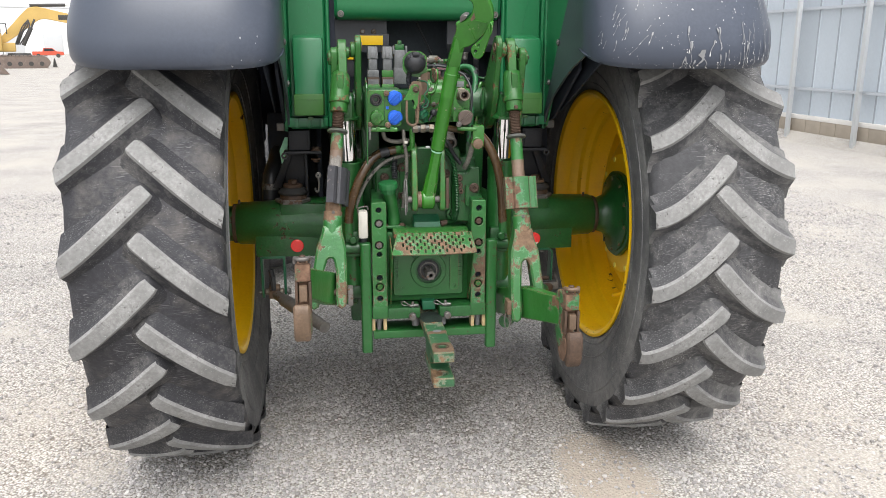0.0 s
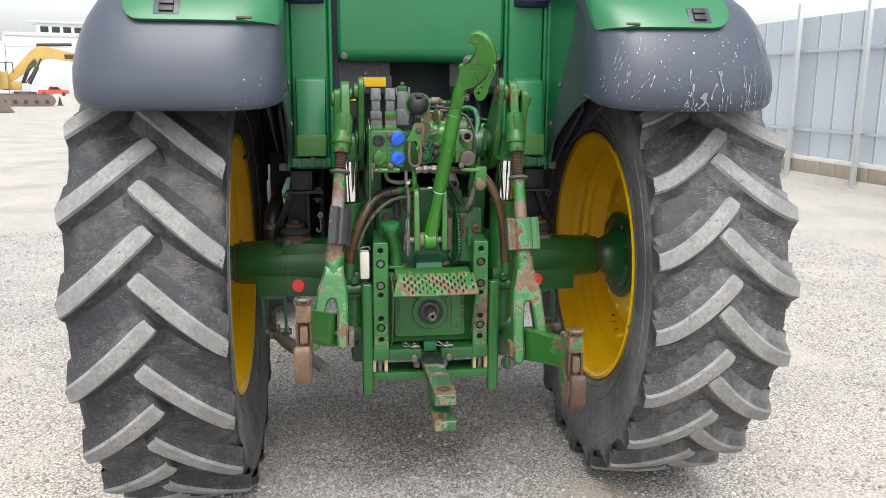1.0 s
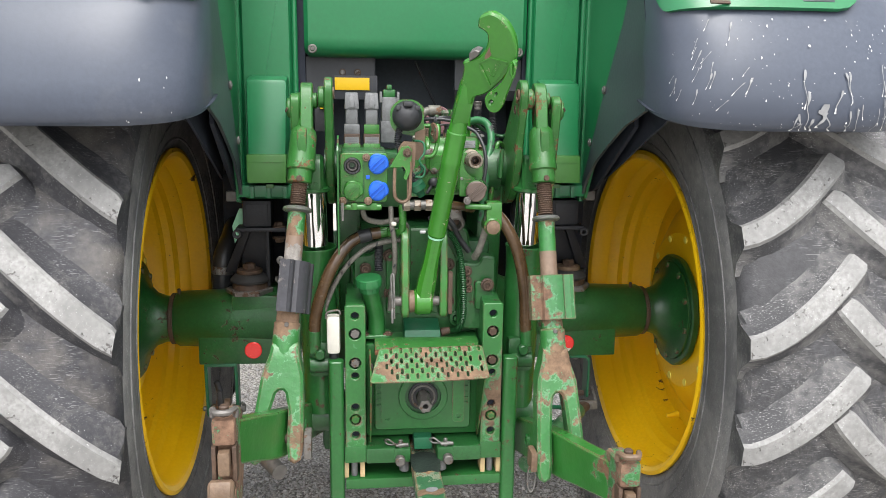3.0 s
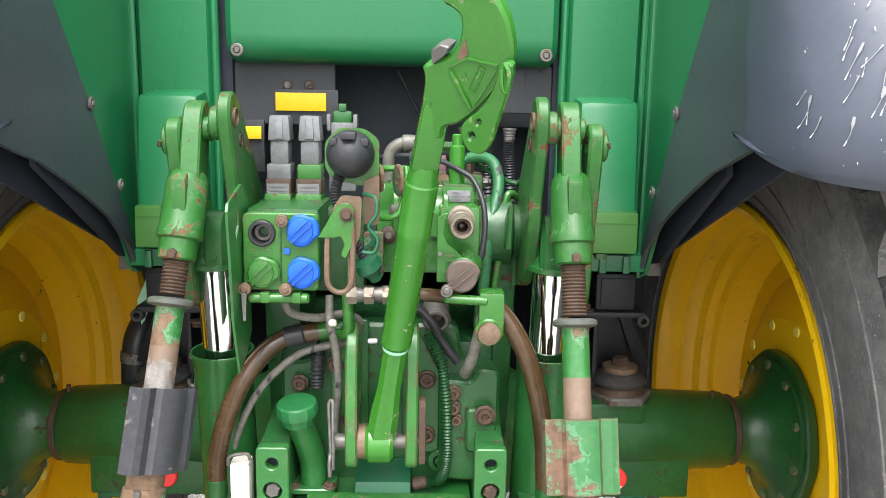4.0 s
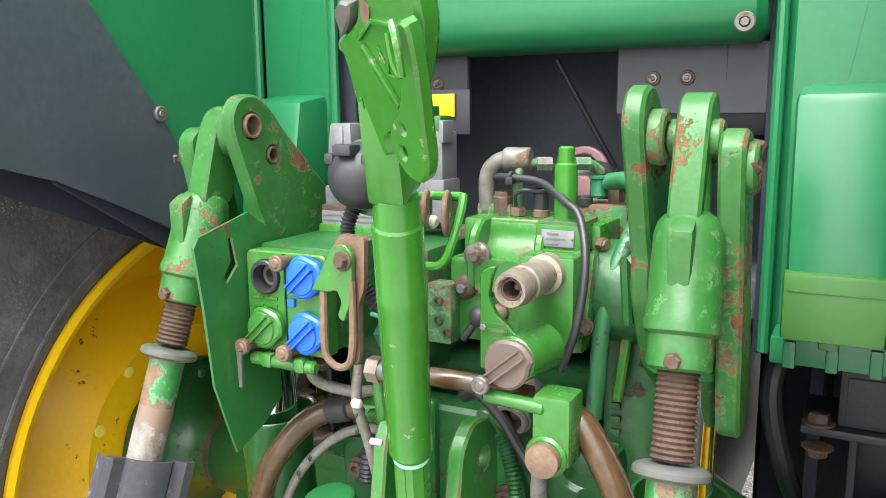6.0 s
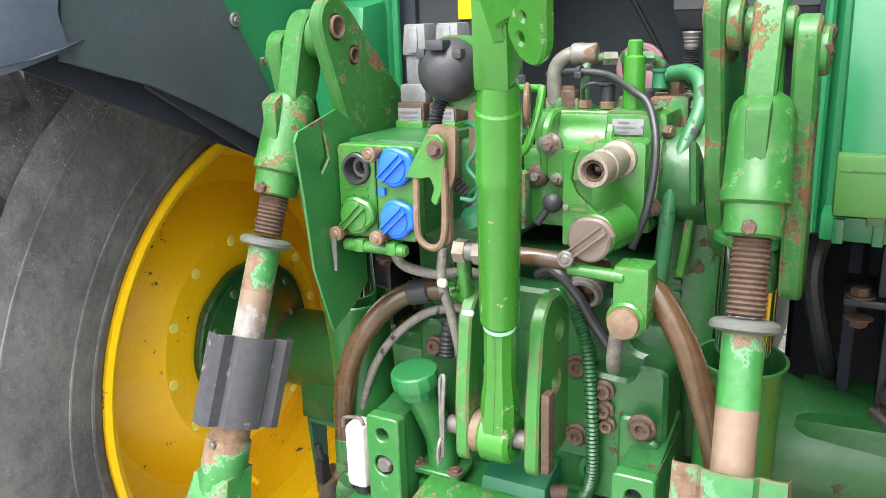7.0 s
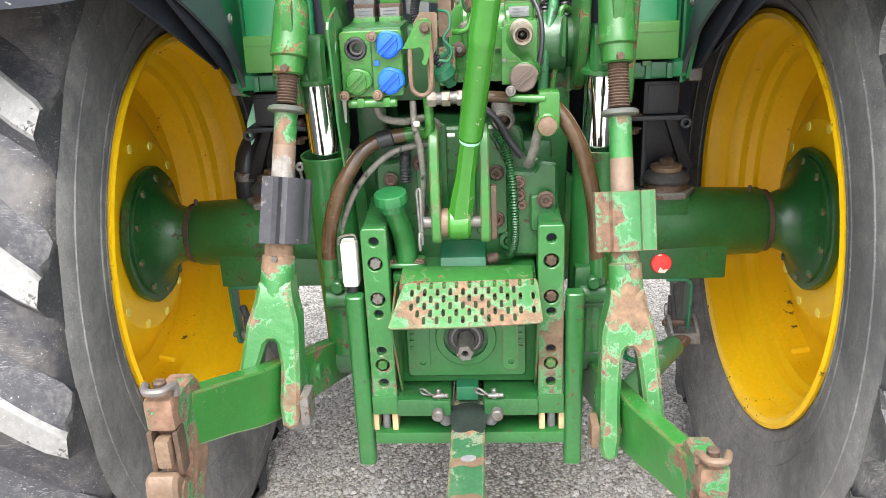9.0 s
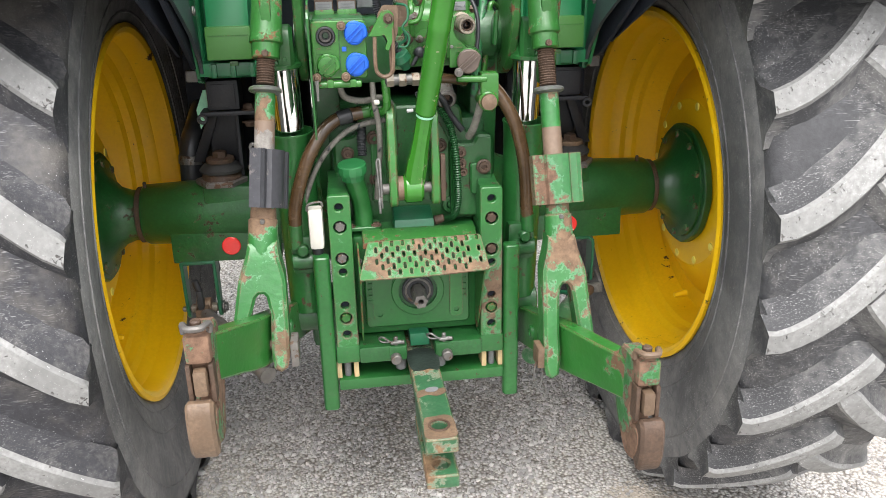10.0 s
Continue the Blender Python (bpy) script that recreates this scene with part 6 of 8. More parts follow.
part("valve_front", join(box((0.128, 0.128, 1.405), (0.070, 0.070, 0.105), 0.007), hull([(0.098, 0.110, 1.448), (0.158, 0.110, 1.448), (0.158, 0.20, 1.448), (0.098, 0.20, 1.448), (0.098, 0.134, 1.459), (0.158, 0.134, 1.459), (0.158, 0.20, 1.459), (0.098, 0.20, 1.459)], 0.003), box((0.128, 0.172, 1.468), (0.060, 0.070, 0.040), 0.003)), "green_valve", rv)
part("label_block", box((0.128, 0.170, 1.489), (0.056, 0.062, 0.005), 0.001), "rust_green", rv)
lab = Matrix.Translation((0.127, 0.136, 1.4715)) @ Matrix.Rotation(radians(-4), 4, "X")
plate_ob = part("type_label", moved(box((0, 0, 0), (0.041, 0.002, 0.020), 0.0006), lab), "label_grey", rv)
for k, (w_, x_) in enumerate(((0.014, -0.006), (0.024, -0.002), (0.016, -0.006))):
    part("label_line", moved(box((x_, -0.0016, 0.006 - 0.006 * k), (w_, 0.001, 0.0018), 0), lab), "print_pale", plate_ob)
for q in (-1, 1):
    part("label_rivet", moved(lathe([(0, 0.0016), (0.001, 0.0012), (0.0012, 0)], (q * 0.0185, -0.001, 0), (0, -1, 0), 8), lab), "print_dark", plate_ob)
part("valve_side", box((-0.022, 0.128, 1.368), (0.034, 0.03, 0.078), 0.003), "green_half_rust", rv)
for x, z in ((-0.022, 1.385), (-0.022, 1.360), (-0.010, 1.345)):
    part("port", ring((x, 0.114, z), (x, 0.110, z), 0.007, 0.004, 12), "rust", rv)
part("valve_strut", hull([(0.158, 0.118, 1.360), (0.170, 0.118, 1.360), (0.170, 0.145, 1.360), (0.158, 0.145, 1.360), (0.162, 0.138, 1.455), (0.172, 0.138, 1.455), (0.172, 0.160, 1.455), (0.162, 0.160, 1.455)], 0.004), "green_valve", rv)
part("strut_bolt", hexhead((0.166, 0.122, 1.372), (0.5, -1, 0), 0.008, 0.010), "rust", rv)
coupler = part("quick_coupler", lathe([(0.03, 0.0000), (0.03, 0.0116), (-0.006, 0.0124), (-0.010, 0.0144), (-0.010, 0.0180), (-0.006, 0.0196), (0.010, 0.0208), (0.012, 0.0194), (0.020, 0.0194), (0.022, 0.0212), (0.040, 0.0212), (0.042, 0.0196), (0.070, 0.0196), (0.072, 0.0180), (0.078, 0.0180), (0.080, 0.0232), (0.098, 0.0232), (0.100, 0.0208)], (0.128, 0.002, 1.438), (0.02, 1, 0), 26), "zinc_gold", rv, "pale metal quick coupler")
part("coupler_mouth", ring((0.128, -0.004, 1.438), (0.128, 0.026, 1.438), 0.0120, 0.0095, 24), "rust", rv)
for k in range(9):
    a = 2 * math.pi * k / 9
    part("coupler_ball", lathe([(0, 0.0013), (0.001, 0.001), (0.0012, 0)], (0.128 + 0.0135 * math.cos(a), -0.0082, 1.438 + 0.0135 * math.sin(a)), (0, -1, 0), 8), "steel", rv)
part("coupler_core", lathe([(0, 0.0062), (0.012, 0.0058), (0.016, 0.003), (0.016, 0.0)], (0.128, 0.028, 1.438), (0, -1, 0), 16), "steel_dull", rv)
# dark disc stands for the shade inside the mouth
part("coupler_seat", lathe([(0, 0.0098), (0.001, 0.0)], (0.128, 0.030, 1.438), (0, -1, 0), 16), "black_void", rv)
brown = [(0.128 + 0.026 * math.cos(a) + (0.005 if 0.2 < a < 1.4 else 0), 1.360 + 0.027 * math.sin(a)) for a in np.linspace(0, 2 * math.pi, 24, endpoint=False)]
part("dust_cap", plate(brown, 0.012, Matrix.Translation((0, -0.020, 0)) @ XZ, bevel=0.003), "brown_cap", rv, "brown dust cap")
part("cap_rib", moved(join(box((0, 0, 0.0048), (0.056, 0.010, 0.0024), 0.0006), box((0, 0, -0.0048), (0.056, 0.010, 0.0024), 0.0006), box((0, 0.002, 0), (0.056, 0.006, 0.010), 0.0006)), Matrix.Translation((0.126, -0.023, 1.358)) @ Matrix.Rotation(-0.7, 4, "Y")), "brown_cap", rv)
part("cap_pivot", join(rod((0.104, -0.034, 1.338), (0.104, -0.005, 1.338), 0.007), ring((0.104, -0.032, 1.338), (0.104, -0.024, 1.338), 0.010, 0.006)), "steel_dull", rv)
part("lower_coupling", rod((0.140, 0.06, 1.362), (0.130, -0.006, 1.362), 0.028, 0.026), "green_valve", rv)
part("cap_rail", rod((0.100, -0.012, 1.322), (0.172, -0.012, 1.318), 0.008), "green_valve", rv)
hook_pl = part("port_plate", plate(rounded([(0.088, 1.345), (0.128, 1.345), (0.132, 1.385), (0.122, 1.395), (0.106, 1.408), (0.098, 1.425), (0.101, 1.446), (0.107, 1.460), (0.098, 1.458), (0.088, 1.450)], 0.003), 0.008, Matrix.Translation((0, 0.004, 0)) @ XZ, bevel=0.001), "green_valve", rv, "green cast coupling bracket")
for k, (w_, z_) in enumerate(((0.020, 1.398), (0.026, 1.390), (0.016, 1.381))):
    part("cast_mark", box((0.108, 0.003, z_), (w_, 0.002, 0.003), 0), "green_valve", hook_pl)
part("plate_screw", hexhead((0.093, 0.003, 1.392), (0, -1, 0), 0.004, 0.003, False), "steel", hook_pl)
elbow = part("elbow_block", join(box((0.178, 0.005, 1.295), (0.042, 0.045, 0.075), 0.006), rod((0.175, 0.03, 1.27), (0.174, -0.022, 1.268), 0.024, 0.023)), "green_valve", tractor, "green hose elbow with rusty plug")
part("elbow_plug", lathe([(0, 0.017), (0.008, 0.019), (0.014, 0.018), (0.016, 0.008), (0.018, 0.0)], (0.174, -0.018, 1.268), (0, -1, 0), 20), "rust_pale", elbow)
part("breather", join(ring((0.090, 0.08, 1.257), (0.090, 0.14, 1.28), 0.023, 0.016, 24), ring((0.090, 0.085, 1.258), (0.090, 0.093, 1.261), 0.0255, 0.016, 24)), "steel_dull", tractor, "open steel hose coupling")
part("breather_core", lathe([(0, 0.012), (0.006, 0.010), (0.012, 0.0)], (0.090, 0.10, 1.263), (0, -1, -0.3), 18), "rust", tractor)
part("cross_pipe", rod((-0.060, 0.005, 1.322), (0.015, 0.012, 1.322), 0.0125), "steel", tractor)
for x in (-0.058, -0.03, 0.0):
    part("pipe_nut", lathe([(0, 0.016), (0.016, 0.016)], (x, 0.0065, 1.322), (1, 0.05, 0), 6), "zinc_gold", tractor)
part("cross_hose", hose([(0.015, 0.012, 1.322), (0.05, 0.015, 1.322), (0.10, 0.03, 1.315), (0.13, 0.05, 1.305)], 0.0115, 12, 5), "hose_brown", tractor, "shiny brown cross hose")
post = part("guide_post", lathe([(0, 0.0142), (0.070, 0.0142), (0.0725, 0.0098), (0.090, 0.0098), (0.092, 0.0075)], (0.124, 0.171, 1.487), (0, 0, 1), 22), "green_bright", tractor, "green guide post on the valve body")
# fittings on top of the valve body
bank = part("top_bank", join(box((0.128, 0.292, 1.472), (0.10, 0.075, 0.055), 0.006), box((0.012, 0.222, 1.490), (0.050, 0.035, 0.022), 0.005)), "rust_green", tractor, "rusty fittings bank on the valve body")
for x, y, z, r, h, k, n_ in ((0.022, 0.214, 1.487, 0.0140, 0.030, "rust", 8), (0.046, 0.207, 1.487, 0.0108, 0.011, "rust_pale", 6), (0.079, 0.206, 1.487, 0.0112, 0.011, "rust_pale", 16), (0.079, 0.206, 1.497, 0.0100, 0.026, "hose_black", 18), (0.079, 0.206, 1.519, 0.0112, 0.004, "hose_black", 18), (0.118, 0.262, 1.498, 0.011, 0.012, "hose_black", 12), (0.150, 0.300, 1.498, 0.012, 0.030, "rust_pale", 6)):
    part("top_fitting", lathe([(0, r), (h * 0.75, r), (h * 0.8, r * 0.9), (h, r * 0.86)], (x, y, z), (0, 0, 1), n_), k, bank)
pipe_a = part("pipe_elbow", hose([(0.000, 0.214, 1.492), (-0.001, 0.212, 1.525), (0.004, 0.211, 1.545), (0.018, 0.212, 1.557), (0.034, 0.215, 1.560)], 0.0112, 14, 6), "pipe_steel", tractor, "bent steel pipe elbow, rusty at its foot")
part("pipe_union", lathe([(0, 0.0140), (0.003, 0.0158), (0.016, 0.0158), (0.019, 0.0150), (0.034, 0.0150), (0.036, 0.0130)], (0.024, 0.214, 1.559), (1, 0.10, 0.02), 20), "pipe_steel", pipe_a)
tube_a = part("steel_tube", hose([(0.046, 0.207, 1.492), (0.045, 0.208, 1.530), (0.047, 0.212, 1.546), (0.056, 0.222, 1.553), (0.075, 0.238, 1.553)], 0.0066, 12, 8), "tube_scuffed", tractor, "bent bright steel tube with green union nuts")
for k, (f_, r_) in enumerate(((-0.004, 0.0098), (0.026, 0.0108), (0.048, 0.0098))):
    part("tube_nut", lathe([(0, r_), (0.020, r_)], Vector((0.066, 0.230, 1.553)) + Vector((0.80, 0.60, -0.02)) * f_, (0.80, 0.60, -0.02), 6), ("tube_scuffed", "green_half_rust", "tube_scuffed")[k], tube_a)
part("green_tube", hose([(0.105, 0.262, 1.552), (0.120, 0.275, 1.550), (0.130, 0.290, 1.54)], 0.0075, 12, 4), "green_half_rust", tube_a)
part("cable_strap", hose([(0.046, 0.200, 1.500), (0.048, 0.193, 1.514), (0.058, 0.192, 1.521), (0.072, 0.194, 1.521), (0.080, 0.197, 1.519)], 0.0026, 8, 8), "hose_black", tractor, "black rubber cap strap")
pink = part("pink_clamp", ring((0.073, 0.402, 1.529), (0.072, 0.392, 1.529), 0.0395, 0.029, 34), "pink_faded", tractor, "faded pink round hose flange")
part("flange_pipe", hose([(0.060, 0.37, 1.520), (0.080, 0.376, 1.530), (0.096, 0.384, 1.532), (0.106, 0.394, 1.524), (0.108, 0.42, 1.50)], 0.017, 14, 6), "hose_black", pink)
part("pink_block", box((0.092, 0.36, 1.508), (0.035, 0.03, 0.04), 0.004), "pink_faded", pink)
tee = part("tee_fitting", join(lathe([(0, 0.011), (0.003, 0.0125), (0.006, 0.0115), (0.024, 0.0115), (0.025, 0.0140), (0.028, 0.0140)], (0.134, 0.272, 1.508), (0, 0, 1), 18), rod((0.142, 0.268, 1.526), (0.164, 0.262, 1.528), 0.0085)), "green_teal", tractor, "teal banjo fitting with painted hose")
part("bend_hose", hose([(0.150, 0.266, 1.530), (0.176, 0.252, 1.533), (0.196, 0.230, 1.522), (0.203, 0.205, 1.490), (0.196, 0.175, 1.455), (0.186, 0.158, 1.42), (0.180, 0.150, 1.37), (0.176, 0.150, 1.31), (0.170, 0.155, 1.25)], 0.0108, 14, 8), "hose_scuffed", tee, "green painted pressure hose, scuffed black")
part("bend_pipe", hose([(0.240, 0.205, 1.462), (0.226, 0.190, 1.472), (0.216, 0.182, 1.462), (0.210, 0.176, 1.40), (0.203, 0.172, 1.34), (0.194, 0.174, 1.27)], 0.0068, 10, 8), "green_valve", tractor, "thin green pipe")
cab_ob = part("black_cable", hose([(-0.02, 0.235, 1.53), (0.03, 0.20, 1.537), (0.085, 0.185, 1.533), (0.130, 0.150, 1.515), (0.152, 0.138, 1.500), (0.168, 0.115, 1.465), (0.172, 0.100, 1.425), (0.166, 0.092, 1.375), (0.150, 0.090, 1.325)], 0.0050, 12, 12), "hose_black", tractor, "black cable")
part("cable_tie", join(ring((0.040, 0.196, 1.537), (0.045, 0.194, 1.537), 0.0085, 0.005, 14), box((0.042, 0.188, 1.533), (0.010, 0.007, 0.010), 0.002)), "hose_black", cab_ob)
part("thin_cable", hose([(0.15, 0.3, 1.53), (0.20, 0.24, 1.50), (0.235, 0.2, 1.49), (0.26, 0.25, 1.50)], 0.005, 8, 5), "green_dark", tractor)
lever = part("spool_lever", join(ring((-0.012, 0.060, 1.508), (-0.006, 0.062, 1.508), 0.024, 0.006), ring((0.020, 0.052, 1.506), (0.026, 0.054, 1.506), 0.027, 0.006)), "rust_green", tractor, "valve spool levers with bent green rods")
part("lever_rod", hose([(-0.03, 0.052, 1.448), (0.005, 0.044, 1.444), (0.024, 0.044, 1.452), (0.033, 0.050, 1.480), (0.037, 0.062, 1.512), (0.036, 0.069, 1.527)], 0.0055, 10, 5), "green_bright", lever)
part("lever_rod", hose([(-0.03, 0.075, 1.522), (0.010, 0.072, 1.524), (0.034, 0.072, 1.524)], 0.0055, 10, 5), "green_bright", lever)
part("lever_pin", rod((-0.03, 0.07, 1.495), (0.0, 0.07, 1.492), 0.008), "white_plastic", lever)
for x, z, r_, k in ((0.004, 1.401, 0.016, "rust"), (0.022, 1.443, 0.018, "steel_dull"), (0.034, 1.400, 0.011, "pipe_steel"), (0.052, 1.372, 0.012, "rust_pale")):
    part("valve_plug", lathe([(0, r_), (0.006, r_), (0.009, r_ * 0.85), (0.011, r_ * 0.6), (0.012, 0)], (x, 0.138, z), (0, -1, 0), 20), k, rv)
    part("plug_bolt", hexhead((x, 0.128, z), (0, -1, 0), r_ * 0.42, 0.007, False), "steel" if k == "rust" else k, rv)
part("rubber_plug", join(lathe([(0, 0.013), (0.014, 0.013), (0.018, 0.010), (0.022, 0.0)], (0.030, 0.128, 1.366), (0.2, -1, 0.3), 16), rod((0.030, 0.118, 1.366), (0.012, 0.112, 1.338), 0.005)), "hose_black", rv, "hanging black rubber plug")
for k, x in enumerate((0.148, 0.193, 0.240)):
    part("loom_hose", hose([(x, 0.400, 1.562), (x, 0.401, 1.53), (x + 0.004, 0.407, 1.48), (x + 0.01, 0.415, 1.40)], 0.011, 12, 18, 0.0014), "hose_black", tractor, "black corrugated hose")
    part("loom_tip", lathe([(-0.004, 0.0108), (0.004, 0.0118), (0.006, 0.0113), (0.009, 0.0126), (0.011, 0.0121), (0.014, 0.0136), (0.016, 0.0131), (0.022, 0.0148), (0.024, 0.0136), (0.024, 0.0)], (x, 0.400, 1.560), (0, 0, 1), 14), "steel_dull", tractor, sharp=25)

for x, y, z, d_, r, h, k in ((0.158, 0.275, 1.484, (1, -0.15, 0), 0.013, 0.020, "steel"), (0.176, 0.272, 1.484, (1, -0.15, 0), 0.010, 0.018, "steel"), (0.160, 0.268, 1.458, (1, -0.2, 0), 0.013, 0.022, "rust"), (0.166, 0.176, 1.462, (1, -0.4, 0), 0.009, 0.012, "rust_pale"), (0.168, 0.16, 1.420, (1, -0.2, 0), 0.009, 0.014, "rust"), (-0.030, 0.21, 1.455, (0, 0, 1), 0.013, 0.014, "rust")):
    part("valve_nut", lathe([(0, r), (h * 0.75, r), (h * 0.8, r * 0.8), (h, r * 0.72)], (x, y, z), d_, 6), k, rv)
housing = part("side_housing", hull([(0.160, 0.205, 0.98), (0.232, 0.205, 0.98), (0.232, 0.42, 0.98), (0.160, 0.42, 0.98), (0.172, 0.195, 1.425), (0.246, 0.205, 1.425), (0.246, 0.42, 1.425), (0.172, 0.42, 1.425)], 0.012), "green_cast", tractor, "tall green cast side housing")
for k in range(6):
    part("cast_letter", box((0.186, 0.1985 - 0.0003 * k, 1.18 + 0.018 * k), (0.012, 0.004, 0.009), 0.001), "green_cast", housing)
part("side_housing", hull([(-0.230, 0.215, 0.98), (-0.160, 0.215, 0.98), (-0.160, 0.42, 0.98), (-0.230, 0.42, 0.98), (-0.238, 0.205, 1.36), (-0.168, 0.205, 1.36), (-0.168, 0.42, 1.36), (-0.238, 0.42, 1.36)], 0.012), "green_cast", tractor, "tall green cast side housing")
part("housing_flange", box((0.236, 0.235, 1.36), (0.018, 0.06, 0.13), 0.004), "green_half_rust", housing)
part("housing_bolt", hexhead((0.224, 0.199, 1.405), (0, -1, 0), 0.011, 0.010), "rust", housing)
teal = part("rubber_cap", lathe([(0, 0.010), (0.006, 0.020), (0.022, 0.022), (0.026, 0.019), (0.034, 0.012), (0.046, 0.010), (0.048, 0.0)], (-0.030, -0.002, 1.386), (0.5, 0.35, -1), 18), "green_teal", tractor, "teal rubber dust cap hanging on its strap")
part("cap_strap", hose([(-0.030, -0.002, 1.386), (-0.026, -0.012, 1.402), (-0.012, -0.02, 1.415), (-0.016, -0.022, 1.43)], 0.0035, 8, 5), "green_teal", teal)
# hoses in front of the housing
part("brown_hose", hose([(-0.115, 0.085, 1.236), (-0.165, 0.080, 1.228), (-0.205, 0.062, 1.205), (-0.245, 0.042, 1.150), (-0.272, 0.040, 1.085), (-0.290, 0.052, 1.02), (-0.295, 0.058, 0.965)], 0.0165, 14, 7), "hose_brown", tractor, "thick shiny brown hydraulic hose")
ferrule = part("hose_ferrule", rod((-0.175, 0.078, 1.225), (-0.140, 0.082, 1.233), 0.0185), "hose_black", tractor)
part("ferrule_sleeve", rod((-0.140, 0.082, 1.233), (-0.095, 0.088, 1.238), 0.015), "green_valve", ferrule)
part("ferrule_nut", lathe([(0, 0.0165), (0.018, 0.0165)], (-0.096, 0.088, 1.238), (1, 0.1, 0.06), 6), "green_valve", ferrule)
part("hose_ferrule", join(rod((-0.295, 0.058, 0.975), (-0.296, 0.06, 0.925), 0.018), lathe([(0, 0.020), (0.018, 0.020)], (-0.296, 0.06, 0.93), (0, 0, -1), 6)), "green_paint", tractor)
part("brown_hose", hose([(0.170, 0.035, 1.300), (0.198, 0.030, 1.288), (0.228, 0.024, 1.245), (0.252, 0.022, 1.19), (0.270, 0.030, 1.12), (0.281, 0.045, 1.05), (0.286, 0.055, 0.99), (0.290, 0.06, 0.95)], 0.0165, 14, 7), "hose_brown", tractor, "thick shiny brown hydraulic hose")
part("hose_ferrule", join(rod((0.29, 0.06, 0.965), (0.292, 0.06, 0.915), 0.018)), "green_paint", tractor)
part("braided_hose", hose([(-0.165, 0.02, 1.318), (-0.155, 0.03, 1.285), (-0.115, 0.05, 1.270), (-0.07, 0.07, 1.272), (-0.045, 0.085, 1.255), (-0.05, 0.095, 1.225)], 0.0075, 12, 7), "hose_braid", tractor, "grey braided hose")
part("braided_hose", hose([(-0.09, 0.03, 1.315), (-0.088, 0.02, 1.27), (-0.080, 0.03, 1.22), (-0.078, 0.05, 1.15), (-0.085, 0.07, 1.08), (-0.09, 0.08, 1.02)], 0.0068, 12, 7), "hose_braid", tractor, "grey braided hose")
part("braided_hose", hose([(-0.05, 0.075, 1.218), (-0.10, 0.078, 1.212), (-0.15, 0.078, 1.196), (-0.20, 0.072, 1.155), (-0.235, 0.068, 1.105), (-0.262, 0.070, 1.04), (-0.275, 0.075, 0.98)], 0.0068, 12, 7), "hose_braid", tractor, "grey braided hose")
for p in ((-0.125, 0.047, 1.2705), (-0.086, 0.0225, 1.255), (-0.078, 0.048, 1.155), (-0.125, 0.079, 1.205), (-0.20, 0.072, 1.155)):
    part("hose_tie", ring(Vector(p) + Vector((-0.002, 0, 0.001)), Vector(p) + Vector((0.002, 0, -0.001)), 0.0088, 0.006, 14), "hose_black", tractor)
part("braided_hose", hose([(0.166, 0.0, 1.305), (0.160, 0.005, 1.26), (0.148, 0.03, 1.20), (0.140, 0.06, 1.17)], 0.0095, 12, 7), "hose_braid", tractor, "grey braided hose")
part("green_pipe", hose([(-0.06, 0.03, 1.32), (-0.058, 0.03, 1.28), (-0.062, 0.04, 1.248), (-0.09, 0.06, 1.238)], 0.010, 12, 6), "green_valve", tractor, "green steel pipe")
part("wire_tie", rod((-0.089, 0.012, 1.272), (-0.076, 0.012, 1.272), 0.006), "white_plastic", tractor)
part("corrugated_loom", hose([(0.075, 0.09, 1.235), (0.098, 0.075, 1.19), (0.108, 0.066, 1.13), (0.112, 0.064, 1.06), (0.112, 0.066, 1.0), (0.10, 0.07, 0.965), (0.075, 0.072, 0.958)], 0.0085, 10, 22, 0.0012), "green_dark", tractor, "green overspray corrugated cable loom")
part("loom_plug", hose([(-0.118, 0.10, 1.20), (-0.120, 0.09, 1.16), (-0.12, 0.085, 1.13)], 0.011, 12, 10, 0.0012), "hose_black", tractor)
part("black_pipe", hose([(0.02, 0.10, 1.27), (0.05, 0.08, 1.285), (0.08, 0.08, 1.26), (0.10, 0.09, 1.22), (0.13, 0.09, 1.18)], 0.008, 10, 6), "hose_black", tractor)
# guard sheet
part("guard_sheet", plate([(-0.100, 1.470), (-0.092, 1.482), (-0.008, 1.502), (0.04, 1.47), (0.04, 1.25), (0.005, 1.225), (-0.048, 1.204), (-0.080, 1.30), (-0.090, 1.40)], 0.004, Matrix.Translation((-0.226, 0.0, 0)) @ YZ, [[(-0.045, 1.475), (-0.038, 1.476), (-0.03, 1.44), (-0.05, 1.42), (-0.055, 1.43), (-0.042, 1.445)]]), "green_paint", tractor, "green sheet guard beside the couplings")
# white bottle
bottle = part("drip_bottle", box((-0.243, 0.028, 0.972), (0.036, 0.04, 0.105), 0.010), "white_plastic", tractor, "white plastic oil drip bottle")
part("bottle_clip", hose([(-0.262, 0.01, 1.02), (-0.258, 0.008, 1.036), (-0.230, 0.008, 1.042), (-0.224, 0.01, 1.03)], 0.003, 8, 4), "steel_dull", bottle)
part("bottle_cap", lathe([(0, 0.014), (0.015, 0.013), (0.018, 0.008)], (-0.243, 0.028, 0.92), (0, 0, -1), 14), "black_plastic", bottle)
